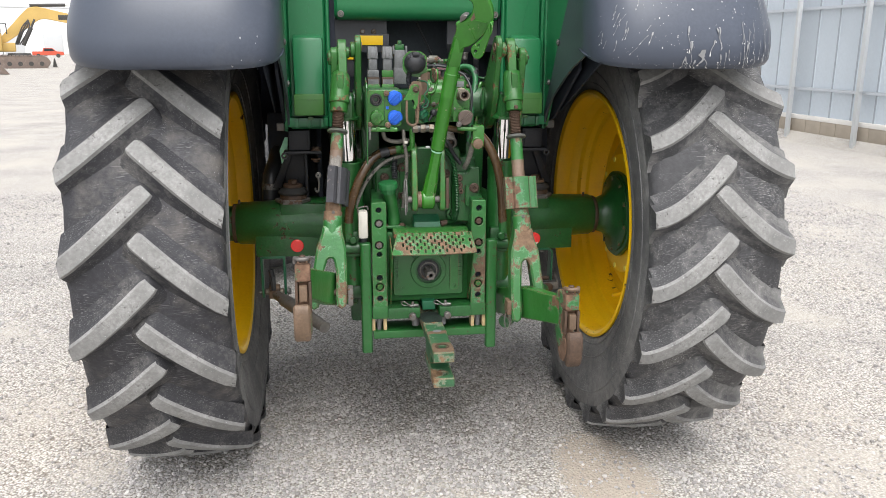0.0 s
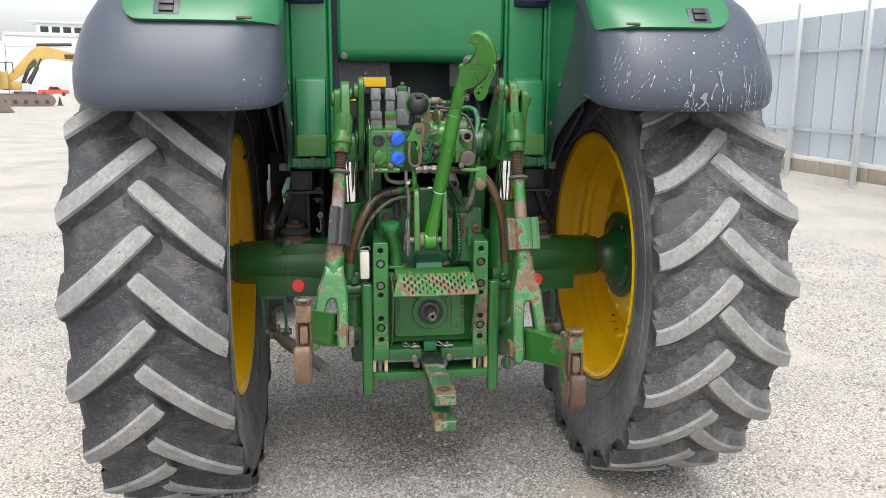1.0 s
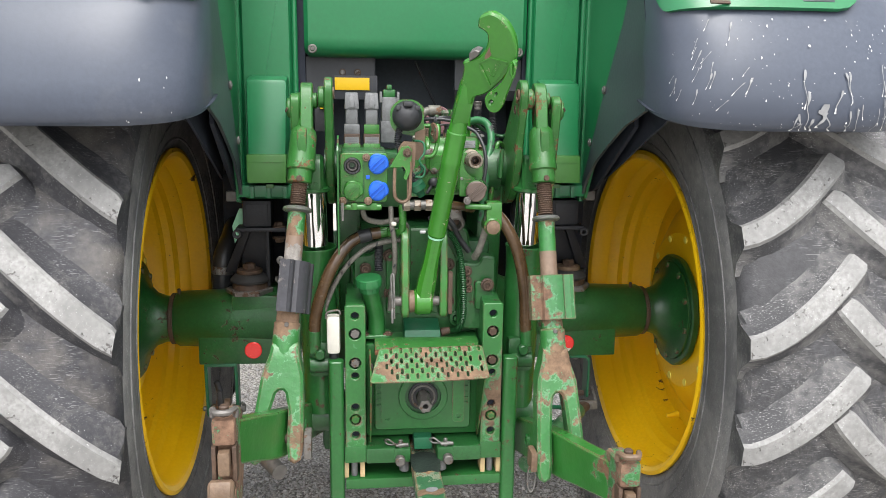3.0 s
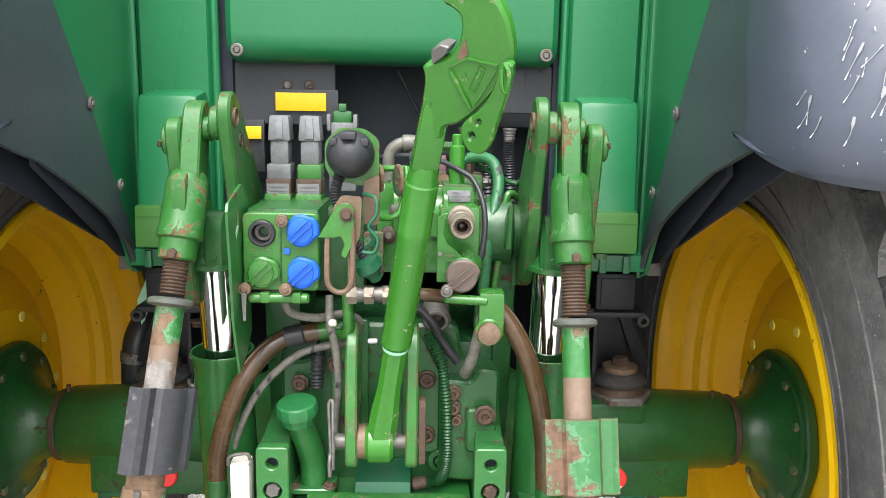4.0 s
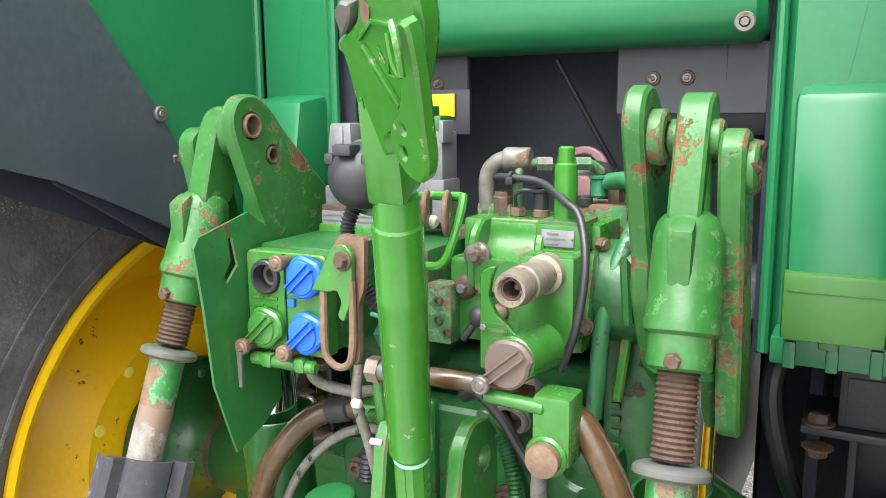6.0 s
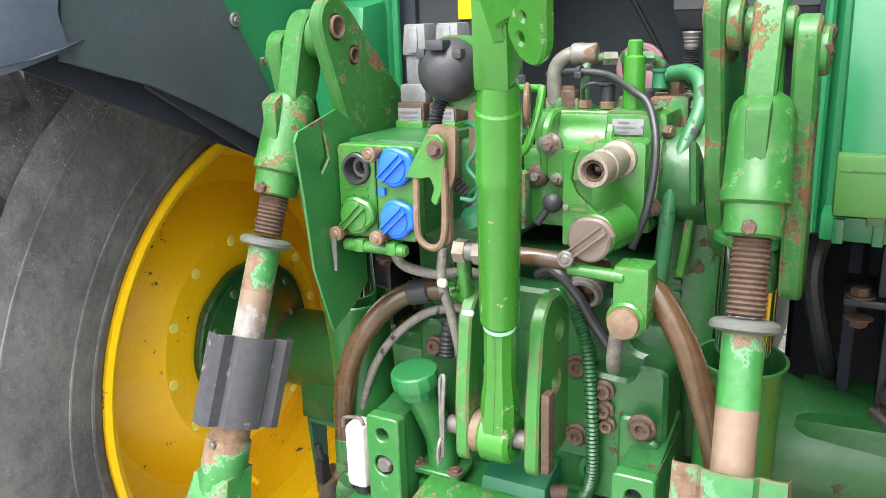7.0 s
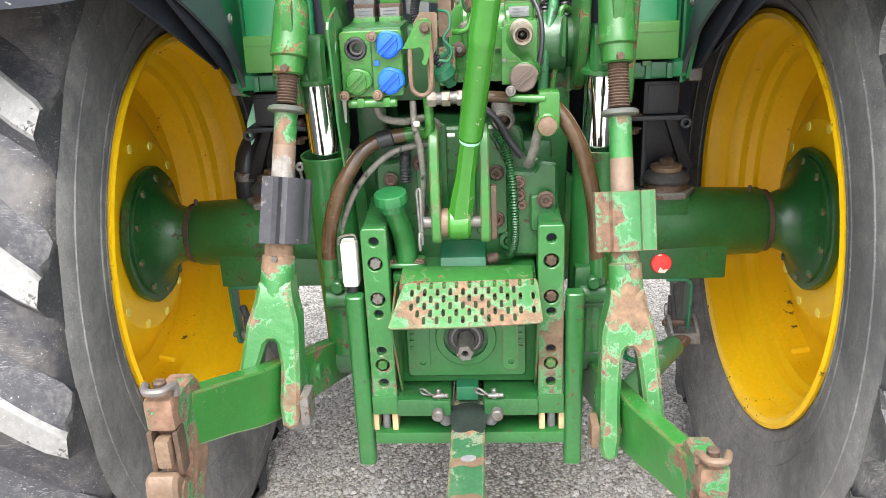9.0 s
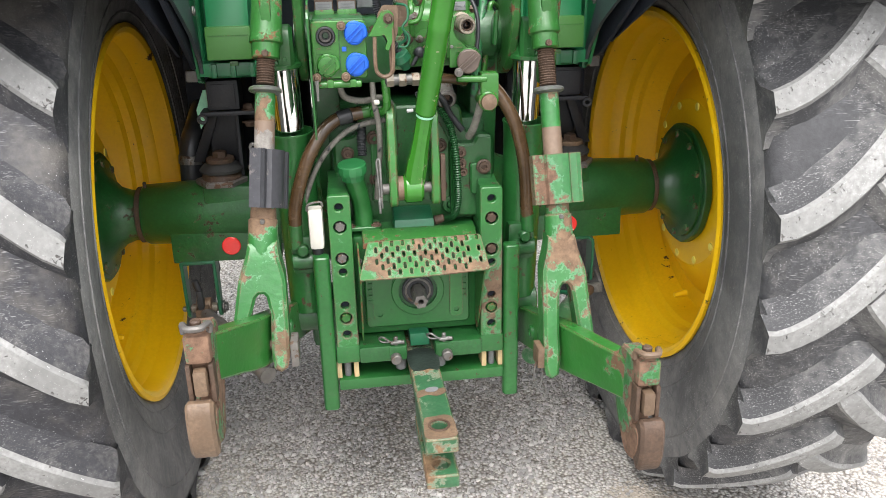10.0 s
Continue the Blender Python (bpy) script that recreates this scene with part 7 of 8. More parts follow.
# lower side fittings by the frame
for s in (-1, 1):
    part("side_valve", join(box((s * 0.275, 0.10, 0.89), (0.07, 0.09, 0.10), 0.012), rod((s * 0.25, 0.06, 0.875), (s * 0.31, 0.06, 0.875), 0.022), rod((s * 0.28, 0.055, 0.91), (s * 0.28, 0.03, 0.91), 0.014)), "green_cast", tractor, "green pipe fittings beside the hitch frame")
    part("link_pivot", join(box((s * 0.235, 0.42, 0.56), (0.11, 0.14, 0.16), 0.02), rod((s * 0.18, 0.5, 0.55), (s * 0.31, 0.5, 0.55), 0.03)), "green_dark", tractor, "lower link pivot casting")

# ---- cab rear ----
# dark sheets close the recess; its shade is put into their colour
cab = part("cab_floor", join(box((0, 1.25, 1.36), (1.02, 1.7, 0.06), 0.01), box((0, 0.60, 1.55), (0.64, 0.02, 0.50), 0.004)), "black_void", tractor, "dark floor and back sheet closing the shaded cab underside")
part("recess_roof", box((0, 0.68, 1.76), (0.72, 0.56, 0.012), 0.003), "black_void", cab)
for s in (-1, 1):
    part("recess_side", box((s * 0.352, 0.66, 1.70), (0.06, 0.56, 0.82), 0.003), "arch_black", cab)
# rounded green rear panel
prof = [(0.322, 2.05), (0.324, 1.76), (0.328, 1.735), (0.340, 1.715), (0.358, 1.707), (0.42, 1.705), (0.42, 2.05)]
bm = plate(prof, 0.645, Matrix.Translation((-0.3225, 0, 0)) @ YZ, bevel=0.012)
panel = part("rear_panel", bm, "green_panel", tractor, "smooth green panel below the rear window", sharp=40)
for s in (-1, 1):
    part("panel_bolt", join(ring((s * 0.299, 0.324, 1.727), (s * 0.299, 0.318, 1.727), 0.013, 0.007, 20), hexhead((s * 0.299, 0.322, 1.727), (0, -1, 0), 0.006, 0.005, False)), "steel_dull", panel)
for x0, x1, z0 in ((-0.323, -0.118, 1.585), (0.119, 0.325, 1.614)):
    pl = part("grey_panel", plate(rounded([(x0, z0), (x1, z0), (x1, 1.71), (x0, 1.71)], 0.004), 0.012, Matrix.Translation((0, 0.392, 0)) @ XZ, bevel=0.002), "grey_plate", tractor, "dark grey sheet panel")
    for x in ((-0.215, -0.171) if x0 < 0 else (0.171, 0.218)):
        part("panel_washer", ring((x, 0.393, 1.664), (x, 0.3895, 1.664), 0.0105, 0.006, 20), "rust", pl)
        part("panel_screw", join(lathe([(0, 0.0075), (0.003, 0.0075), (0.005, 0.006), (0.005, 0.0)], (x, 0.392, 1.664), (0, -1, 0), 16), hexhead((x, 0.388, 1.664), (0, -1, 0), 0.0035, 0.003, False)), "steel", pl)
    if x0 < 0:
        part("panel_fold", box(((x0 + x1) / 2 + 0.045, 0.388, z0 + 0.035), (abs(x1 - x0) * 0.62, 0.006, 0.07), 0.002), "grey_plate", pl)
    else:
        part("panel_fold", hull([(x0 + 0.006, 0.412, 1.586), (x1, 0.412, 1.586), (x1, 0.424, 1.586), (x0 + 0.006, 0.424, 1.586), (x0, 0.393, 1.616), (x1, 0.393, 1.616), (x1, 0.403, 1.616), (x0, 0.403, 1.616)], 0.003), "grey_plate", pl)
        # flat dark strip and disc stand for the shade in seam and hole
        part("panel_seam", box((0.268, 0.3915, 1.685), (0.0022, 0.002, 0.05), 0), "black_void", pl)
        part("panel_hole", lathe([(0, 0.005), (0.0006, 0.0)], (0.298, 0.3915, 1.702), (0, -1, 0), 14), "black_void", pl)
part("yellow_sticker", box((-0.187, 0.381, 1.6305), (0.102, 0.003, 0.036), 0.0005), "sticker_yellow", tractor, "plain yellow warning sticker")
tag = part("yellow_tag", box((-0.264, 0.289, 1.571), (0.030, 0.006, 0.024), 0.001), "sticker_yellow", tractor, "small yellow tag")
part("tag_plate", box((-0.270, 0.300, 1.545), (0.050, 0.012, 0.10), 0.002), "black_plastic", tag)
part("prop_rod", rod((0.005, 0.452, 1.70), (0.092, 0.49, 1.53), 0.0045), "hose_black", tractor)
for s in (-1, 1):
    o = -0.012 if s < 0 else 0.0
    pil = part("corner_panel", plate(rounded([(0.0, 0.0), (0.150, 0.0), (0.150, 0.77), (0.0, 0.77)], 0.012), 0.05, Matrix.Translation((s * 0.345 + o - (0.150 if s < 0 else 0), 0.362, 1.29)) @ XZ, bevel=0.010), "green_panel", tractor, "green corner panel of the cab")
    for x in (0.338, 0.500):
        part("panel_bead", hose([(s * x + o, 0.36, 1.30), (s * x + o, 0.36, 1.6), (s * x + o, 0.36, 2.05)], 0.008, 10, 2), "green_panel", pil)
    # storage box cover
    b0, b1 = s * 0.364 + o * 0.5, s * 0.480 + o * 0.5
    boxy = part("side_box", hull([(b0 + s * 0.006, 0.245, 1.355), (b1 - s * 0.005, 0.245, 1.355), (b1, 0.39, 1.34), (b0, 0.39, 1.34), (b0, 0.292, 1.640), (b1, 0.292, 1.640), (b1, 0.39, 1.655), (b0, 0.39, 1.655)], 0.014), "green_panel", tractor, "tapered green plastic cover on the cab corner")
    part("box_band", hull([(b0 + s * 0.004, 0.238, 1.352), (b1 - s * 0.002, 0.238, 1.352), (b1 + s * 0.002, 0.38, 1.342), (b0 - s * 0.002, 0.38, 1.342), (b0 + s * 0.003, 0.246, 1.432), (b1 - s * 0.001, 0.246, 1.432), (b1 + s * 0.002, 0.38, 1.432), (b0 - s * 0.002, 0.38, 1.432)], 0.006), "green_olive", boxy)
    part("box_edge", box(((b0 + b1) / 2 + s * 0.001, 0.2435, 1.411), (abs(b1 - b0) - 0.016, 0.002, 0.0016), 0), "green_valve", boxy)
    part("box_foot", box(((b0 + b1) / 2 + s * 0.01, 0.345, 1.322), (0.16, 0.10, 0.035), 0.005), "green_panel", boxy)
    for k in range(3):
        part("box_rib", box((b0 + s * (0.012 + 0.048 * k), 0.293, 1.320), (0.014, 0.012, 0.034), 0.002), "green_panel", boxy)
    part("box_latch", box((b0 + s * 0.055, 0.288, 1.338), (0.022, 0.012, 0.012), 0.002), "green_valve", boxy)
    part("edge_channel", box((s * 0.510 + o, 0.345, 1.66), (0.012, 0.03, 0.75), 0.003), "green_panel", pil)
    # green side of the cab, and dark inner fender sheet
    xs = s * 0.515 + o * 0.3
    part("cab_side", plate([(0.36, 1.28), (0.30, 1.30), (0.10, 1.62), (-0.03, 1.80), (-0.16, 2.05), (0.36, 2.05)], 0.008, Matrix.Translation((xs - 0.004, 0, 0)) @ YZ), "green_panel", tractor, "green side sheet of the cab")
    arc = [(-0.195, 1.575), (-0.12, 1.552), (-0.06, 1.535), (0.02, 1.50), (0.10, 1.462), (0.18, 1.42), (0.27, 1.35)]
    inner = part("inner_fender", plate(arc + [(0.30, 1.305), (0.325, 1.305), (0.125, 1.62), (0.0, 1.79), (-0.05, 1.90), (-0.12, 1.90), (-0.17, 1.75)], 0.008, Matrix.Translation((xs - s * 0.010 - 0.004, 0, 0)) @ YZ), "panel_dark", tractor, "dark inner fender sheet with screws")
    for y, z in ((0.122, 1.622), (0.233, 1.472)):
        part("fender_screw", join(ring((xs - s * 0.014, y, z), (xs - s * 0.020, y, z), 0.012, 0.006, 18), hexhead((xs - s * 0.016, y, z), (-s, 0, 0), 0.006, 0.006, False)), "steel", inner)
    # near-black sheet: the shade inside the arch is put into its colour
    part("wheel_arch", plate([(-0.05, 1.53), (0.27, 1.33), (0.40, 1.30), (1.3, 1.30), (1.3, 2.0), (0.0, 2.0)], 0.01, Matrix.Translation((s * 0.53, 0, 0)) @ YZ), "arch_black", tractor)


def fender(s):
    """Rounded plastic fender over the wheel: a sheet bent over the tyre with a green cap."""
    xc, hw, D = s * 0.815, 0.319, 0.30
    prof = [(-0.392, 1.538), (-0.408, 1.554), (-0.414, 1.60), (-0.405, 1.65), (-0.385, 1.71), (-0.355, 1.77), (-0.318, 1.825), (-0.268, 1.88), (-0.19, 1.93), (0.0, 1.985), (0.5, 2.02), (1.0, 1.97), (1.3, 1.85)]

    def point(v, th, off=0.0):
        """v: along the profile; th: 0..pi across."""
        i = min(int(v), len(prof) - 2)
        f = v - i
        y, z = (prof[i][k] * (1 - f) + prof[i + 1][k] * f for k in (0, 1))
        c, sn = math.cos(th), max(0.0, math.sin(th))
        x = abs(c) ** 0.66 * (1 if c > 0 else -1)
        dep = (1 - sn ** 0.66) * (1.0 if x * s > 0 else 0.72)
        lift = 0.085 * dep ** 1.3 * max(0, 1 - v / 5)
        k = max(0.0, 1 - max(0, v - 4) / 6)
        drop = -0.10 * dep ** 2 * min(1, max(0, v - 3) / 5)
        if x * s > 0:                       # the outer side leans in towards the top
            q = min(1.0, max(0.0, (z - 1.64) / 0.34))
            x *= 1 - 0.46 * q * q
        return Vector((xc + x * hw, y + D * dep * k - off * (1 - dep), z + lift + drop + off * 0.6 * min(1, v / 8)))
    n = 44
    bm = bmesh.new()
    vs = [0, 0.5, 1, 1.5, 2, 2.5, 3, 3.5, 4, 4.5, 5, 5.5, 6, 6.5, 7, 8, 9, 10, 11, 12]
    g = [[bm.verts.new(point(v, math.pi * i / n)) for i in range(n + 1)] for v in vs]
    lip = [bm.verts.new(q.co + Vector((0, 0.03 * (1 if abs(q.co.x - xc) < hw * 0.9 else 0.3), 0.008))) for q in g[0]]
    g = [lip] + g
    for a, b in zip(g, g[1:]):
        for i in range(n):
            bm.faces.new((a[i], a[i + 1], b[i + 1], b[i]))
    bmesh.ops.recalc_face_normals(bm, faces=bm.faces)
    ob = part("fender", bm, "fender_plastic", tractor, "grey plastic rear fender" + (" streaked with white paint" if s > 0 else ""), 60)
    so = ob.modifiers.new("thick", "SOLIDIFY")
    so.thickness, so.offset = 0.008, -1
    # green cap
    bm = bmesh.new()
    th0, th1 = (0.16, 1.97) if s < 0 else (1.26, 2.98)
    cols = np.linspace(th0, th1, 30)
    rows = []
    for v in (5.45, 5.5, 5.7, 6, 6.5, 7, 8, 9, 10, 11):
        row = []
        for t_ in cols:
            q = point(v, t_, 0.010)
            rim = min(abs(t_ - th0), abs(t_ - th1))
            if v < 6.6 and rim < 0.24:
                q = point(v + (0.24 - rim) ** 2 * 16 * (6.7 - v), t_, 0.010)
            row.append(bm.verts.new(q))
        rows.append(row)
    for a, b in zip(rows, rows[1:]):
        for i in range(len(cols) - 1):
            bm.faces.new((a[i], a[i + 1], b[i + 1], b[i]))
    bmesh.ops.recalc_face_normals(bm, faces=bm.faces)
    cap = part("fender_cap", bm, "green_panel", ob, "green painted fender top", 60)
    so = cap.modifiers.new("thick", "SOLIDIFY")
    so.thickness, so.offset = 0.010, 0
    # switch pad
    lx = s * 0.822
    ly = -0.322
    m = Matrix.Translation((lx, ly, 1.838)) @ Matrix.Rotation(radians(-36), 4, "X")
    part("switch_pad", moved(box((0, 0, 0), (0.075, 0.012, 0.062), 0.004), m), "panel_dark", ob, "dark hitch switch pad")
    for k in (-1, 1):
        part("switch_key", moved(box((0, -0.009, k * 0.013), (0.042, 0.010, 0.020), 0.003), m), "black_plastic", ob)
    part("paint_scrape", moved(box((s * (0.60 - 0.822), 0.003, -0.032), (0.045, 0.004, 0.008), 0.001), m), "rust", ob)
    part("tail_lamp", moved(box((s * (0.76 - 0.822), 0.02, 0.115), (0.20, 0.03, 0.055), 0.008), m), "lamp_red", ob, "red tail lamp")
    if s > 0:
        rng = random.Random(12)
        bm = bmesh.new()

        def drip(v, t_, ln, w, lean, tail):
            """A drop, its thin run and the bead at its end."""
            ln = min(ln, v - 0.15)
            st = max(4, int(ln * 8))
            prev = None
            for j in range(st + 1):
                f = j / st
                vv = max(0.05, v - ln * f)
                wid = w * (math.sin(math.pi * min(1, 0.15 + f * 3)) if f < 0.24 else 0.0) + tail
                if f > 0.9:
                    wid = tail * 1.9
                tt = t_ + lean * f + 0.004 * math.sin(j * 0.8 + v * 9)
                a_, b_ = (bm.verts.new(point(vv, tt + q * wid, 0.0025) - Vector((0, 0.0018, 0))) for q in (-1, 1))
                if prev:
                    bm.faces.new((prev[0], prev[1], b_, a_)).material_index = 1 if f > 0.86 else 0
                prev = (a_, b_)
        for k in range(46):                 # runs down to the lip
            drip(rng.uniform(0.9, 3.6), rng.uniform(0.35, 1.75), rng.uniform(0.5, 2.6), rng.uniform(0.002, 0.005), rng.uniform(-0.03, 0.03), rng.uniform(0.0011, 0.0019))
        for k in range(8):                  # long runs from the top
            drip(rng.uniform(4.2, 5.2), rng.uniform(0.45, 1.1), rng.uniform(2.6, 4.2), rng.uniform(0.004, 0.006), rng.uniform(-0.03, 0.03), rng.uniform(0.0011, 0.0018))
        for k in range(20):                 # comma-shaped drops on the inner curve
            drip(rng.uniform(2.0, 5.3), rng.uniform(1.9, 2.85), rng.uniform(0.30, 0.75), rng.uniform(0.007, 0.013), rng.uniform(0.02, 0.11), rng.uniform(0.0016, 0.0028))
        for k in range(210):                # small splashes
            v, t_, r = rng.uniform(0.4, 5.1), rng.gauss(1.35, 0.55), 0.0012 + 0.0032 * rng.random() ** 3
            if 0.3 < t_ < 2.9:
                ring_ = [bm.verts.new(point(max(0.05, v + r * 14 * math.sin(a) * rng.uniform(0.6, 1.2)), t_ + r * math.cos(a) * rng.uniform(0.7, 1.4), 0.0025) - Vector((0, 0.0018, 0))) for a in np.linspace(0, 6.283, 7)[:6]]
                bm.faces.new(ring_).material_index = 1
        tagged(part("paint_run", bm, ("paint_white_run", "paint_white_drop"), ob, "white paint runs and splashes", 60), kind="stuff")
    else:
        bm = bmesh.new()
        for v, t_, r in ((2.6, 0.75, 0.006), (2.55, 1.0, 0.007), (0.6, 1.12, 0.006), (0.45, 1.11, 0.009), (1.1, 0.72, 0.004), (1.2, 1.0, 0.004), (2.2, 0.78, 0.004)):
            q = [bm.verts.new(point(v + dv, t_ + dt, 0.0025) - Vector((0, 0.0018, 0))) for dv, dt in ((-r * 12, 0), (0, r), (r * 12, 0), (0, -r))]
            bm.faces.new(q)
        tagged(part("paint_run", bm, "paint_white_drop", ob, "few white paint specks", 60), kind="stuff")
    # dark sheet put where the inside of the fender lies in shade
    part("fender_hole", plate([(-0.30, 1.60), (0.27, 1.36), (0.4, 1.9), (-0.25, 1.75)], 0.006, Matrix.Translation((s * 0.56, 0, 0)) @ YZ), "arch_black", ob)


fender(-1)
fender(1)
# added dark sheets stop light leaking through the arches, coloured as shade
for s in (-1, 1):
    part("arch_liner", hull([(s * 0.50, 1.34, 1.22), (s * 1.08, 1.34, 1.22), (s * 1.08, 1.37, 1.22), (s * 0.50, 1.37, 1.22), (s * 0.50, 1.20, 1.98), (s * 1.08, 1.20, 1.98), (s * 1.08, 1.23, 1.98), (s * 0.50, 1.23, 1.98)], 0.004), "arch_black", tractor, "dark sheet added to close off the shaded wheel arch")

# guessed tanks and brackets fill the dark under the cab; shade in their colour
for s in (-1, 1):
    part("side_tank", box((s * 0.46, 1.30, 0.98), (0.36, 0.9, 0.62), 0.06), "arch_black", tractor, "black tank shape filling the shade under the cab")
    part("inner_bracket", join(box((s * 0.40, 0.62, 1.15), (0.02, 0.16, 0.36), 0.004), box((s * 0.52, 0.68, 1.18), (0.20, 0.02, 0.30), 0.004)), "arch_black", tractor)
    part("rubber_hose", hose([(s * 0.36, 0.55, 1.30), (s * 0.34, 0.50, 1.20), (s * 0.36, 0.52, 1.08), (s * 0.38, 0.60, 0.98)], 0.016, 10, 6), "hose_black", tractor)
part("exhaust_elbow", hose([(-0.580, 0.70, 1.17), (-0.592, 0.61, 1.120), (-0.608, 0.570, 1.075), (-0.613, 0.558, 1.02), (-0.617, 0.557, 0.93)], 0.033, 18, 6), "hose_black", tractor, "black rubber intake hose with clamp")
part("elbow_clamp", ring((-0.6115, 0.560, 1.044), (-0.6135, 0.558, 1.018), 0.0355, 0.031, 28), "steel", tractor)
part("lock_hook", join(hose([(-0.405, 0.33, 1.10), (-0.403, 0.328, 1.07), (-0.408, 0.326, 1.045), (-0.418, 0.326, 1.05), (-0.418, 0.326, 1.06)], 0.004, 8, 5), ring((-0.405, 0.335, 1.11), (-0.405, 0.325, 1.11), 0.012, 0.004)), "steel", tractor, "small steel hook")
for s in (-1, 1):
    brace = part("mount_brace", hull([(s * 0.565, 0.52, 1.03), (s * 0.60, 0.52, 1.03), (s * 0.60, 0.535, 1.03), (s * 0.565, 0.535, 1.03), (s * 0.505, 0.50, 1.19), (s * 0.53, 0.50, 1.19), (s * 0.53, 0.515, 1.19), (s * 0.505, 0.515, 1.19)], 0.003), "mount_black", tractor, "black brace beside the cab mount")
    part("mount_base", lathe([(0, 0.072), (0.012, 0.074), (0.016, 0.068)], (s * 0.515, 0.455, 0.982), (0, 0, 1), 6), "steel_dull", brace)
    part("side_lug", box((s * 0.545, 0.36, 1.30), (0.03, 0.02, 0.03), 0.003), "steel_dull", brace)
# front wheels, far ahead under the body
for s in (-1, 1):
    w = part("front_wheel", lathe([(-0.20, 0.40), (-0.235, 0.46), (-0.24, 0.56), (-0.20, 0.645), (-0.1, 0.67), (0.1, 0.67), (0.20, 0.645), (0.24, 0.56), (0.235, 0.46), (0.20, 0.40), (0.12, 0.36), (0.05, 0.12), (0.05, 0.0)], (s * 0.88, 3.15, 0.668), (-s, 0, 0), 40), "rubber", tractor, "dark front wheel tyre")
part("front_frame", box((0, 2.6, 0.85), (0.45, 1.6, 0.4), 0.04), "green_dark", tractor)
part("front_axle", rod((-0.75, 3.15, 0.62), (0.75, 3.15, 0.62), 0.08), "green_dark", tractor)
part("engine_hood", hull([(-0.42, 1.9, 1.05), (0.42, 1.9, 1.05), (0.38, 3.9, 1.0), (-0.38, 3.9, 1.0), (-0.42, 1.9, 1.75), (0.42, 1.9, 1.75), (0.36, 3.9, 1.5), (-0.36, 3.9, 1.5)], 0.06), "green_panel", tractor, "green engine hood")

# rounded dark blue corners above the side covers
for s in (-1, 1):
    part("cab_corner", loft([[(s * 0.45 + 0.085 * u, 0.40 - dp * v_, z_) for u, v_ in ((-1, 0.0), (-0.92, 0.75), (-0.6, 1.0), (0.6, 1.0), (0.92, 0.75), (1, 0.0))] for z_, dp in ((1.918, 0.03), (1.926, 0.06), (1.945, 0.075), (2.05, 0.08))]), "corner_navy", tractor, "dark blue rounded cab corner")
part("intake_strip", plate([(-0.553, 1.142), (-0.559, 1.196), (-0.536, 1.25), (-0.522, 1.25), (-0.528, 1.20), (-0.546, 1.152)], 0.004, Matrix.Translation((0, 0.44, 0)) @ XZ), "mint_paint", tractor, "pale mint strip beside the intake")
# ---- cab above the rear panel: out of view, added to block sky light ----
upper = part("cab_body", hull([(-0.70, 0.42, 2.05), (0.70, 0.42, 2.05), (0.72, 1.95, 2.0), (-0.72, 1.95, 2.0), (-0.66, 0.50, 2.80), (0.66, 0.50, 2.80), (0.68, 1.85, 2.80), (-0.68, 1.85, 2.80)], 0.05), "glass_dark", tractor, "unseen dark glazed upper cab, added to block sky light")
part("cab_roof", hull([(-0.74, 0.40, 2.80), (0.74, 0.40, 2.80), (0.76, 1.98, 2.80), (-0.76, 1.98, 2.80), (-0.68, 0.48, 2.94), (0.68, 0.48, 2.94), (0.70, 1.88, 2.94), (-0.70, 1.88, 2.94)], 0.04), "green_panel", upper)

# ---- fence ----
YARD = Matrix.Translation((-0.3, -2.85, 0)) @ Matrix.Rotation(radians(-2.5), 4, "Z") @ Matrix.Translation((0.3, 2.85, 0))     # lie of the yard to the tractor
F0, FD = YARD @ Vector((8.44, 0.60, 0)), YARD.to_3x3() @ Vector((-0.0984, 0.9951, 0))      # foot line of the posts
FN = YARD.to_3x3() @ Vector((0.9951, 0.0984, 0))                                           # away from the yard


def fence_m(d, off=0.0, z=0.0):
    """A place on the fence: d metres along it, off metres behind the posts."""
    o = F0 + FD * d + FN * off + Vector((0, 0, z))
    return Matrix(((FD.x, FN.x, 0, o.x), (FD.y, FN.y, 0, o.y), (0, 0, 1, o.z), (0, 0, 0, 1)))


fence = thing("sheet_fence", "tall grey sheet-metal yard fence on steel posts and a block base", "fence")
sheet = None
for i in range(-14, 60):
    m = fence_m(i * 0.545, 0.10, 0.0)
    if sheet is None:
        prof = [(0.0, 0.0), (0.02, 0.0), (0.03, 0.012), (0.50, 0.012), (0.51, 0.0), (0.54, -0.004), (0.54, -0.001), (0.513, 0.003), (0.503, 0.015), (0.027, 0.015), (0.017, 0.003), (0.0, 0.003)]
        bm = plate(prof, 2.50, Matrix.Translation((0, 0, 0.37)))
        seam = box((0.527, -0.006, 1.62), (0.030, 0.006, 2.49), 0)
        for f in seam.faces:
            f.material_index = 1
        sheet = part("fence_sheet", join(bm, seam), ("fence_sheet", "fence_seam"), fence)
        sheet.matrix_basis = m
    else:
        again(sheet, m, fence)
for z in (0.93, 2.30):
    bm = moved(join(box((12, 0.0, 0), (42, 0.04, 0.012), 0.002), box((12, -0.018, -0.022), (42, 0.004, 0.045), 0.001)), fence_m(0, 0.045, z))
    part("fence_rail", bm, "fence_rail", fence, "galvanised fence rail")
post = None
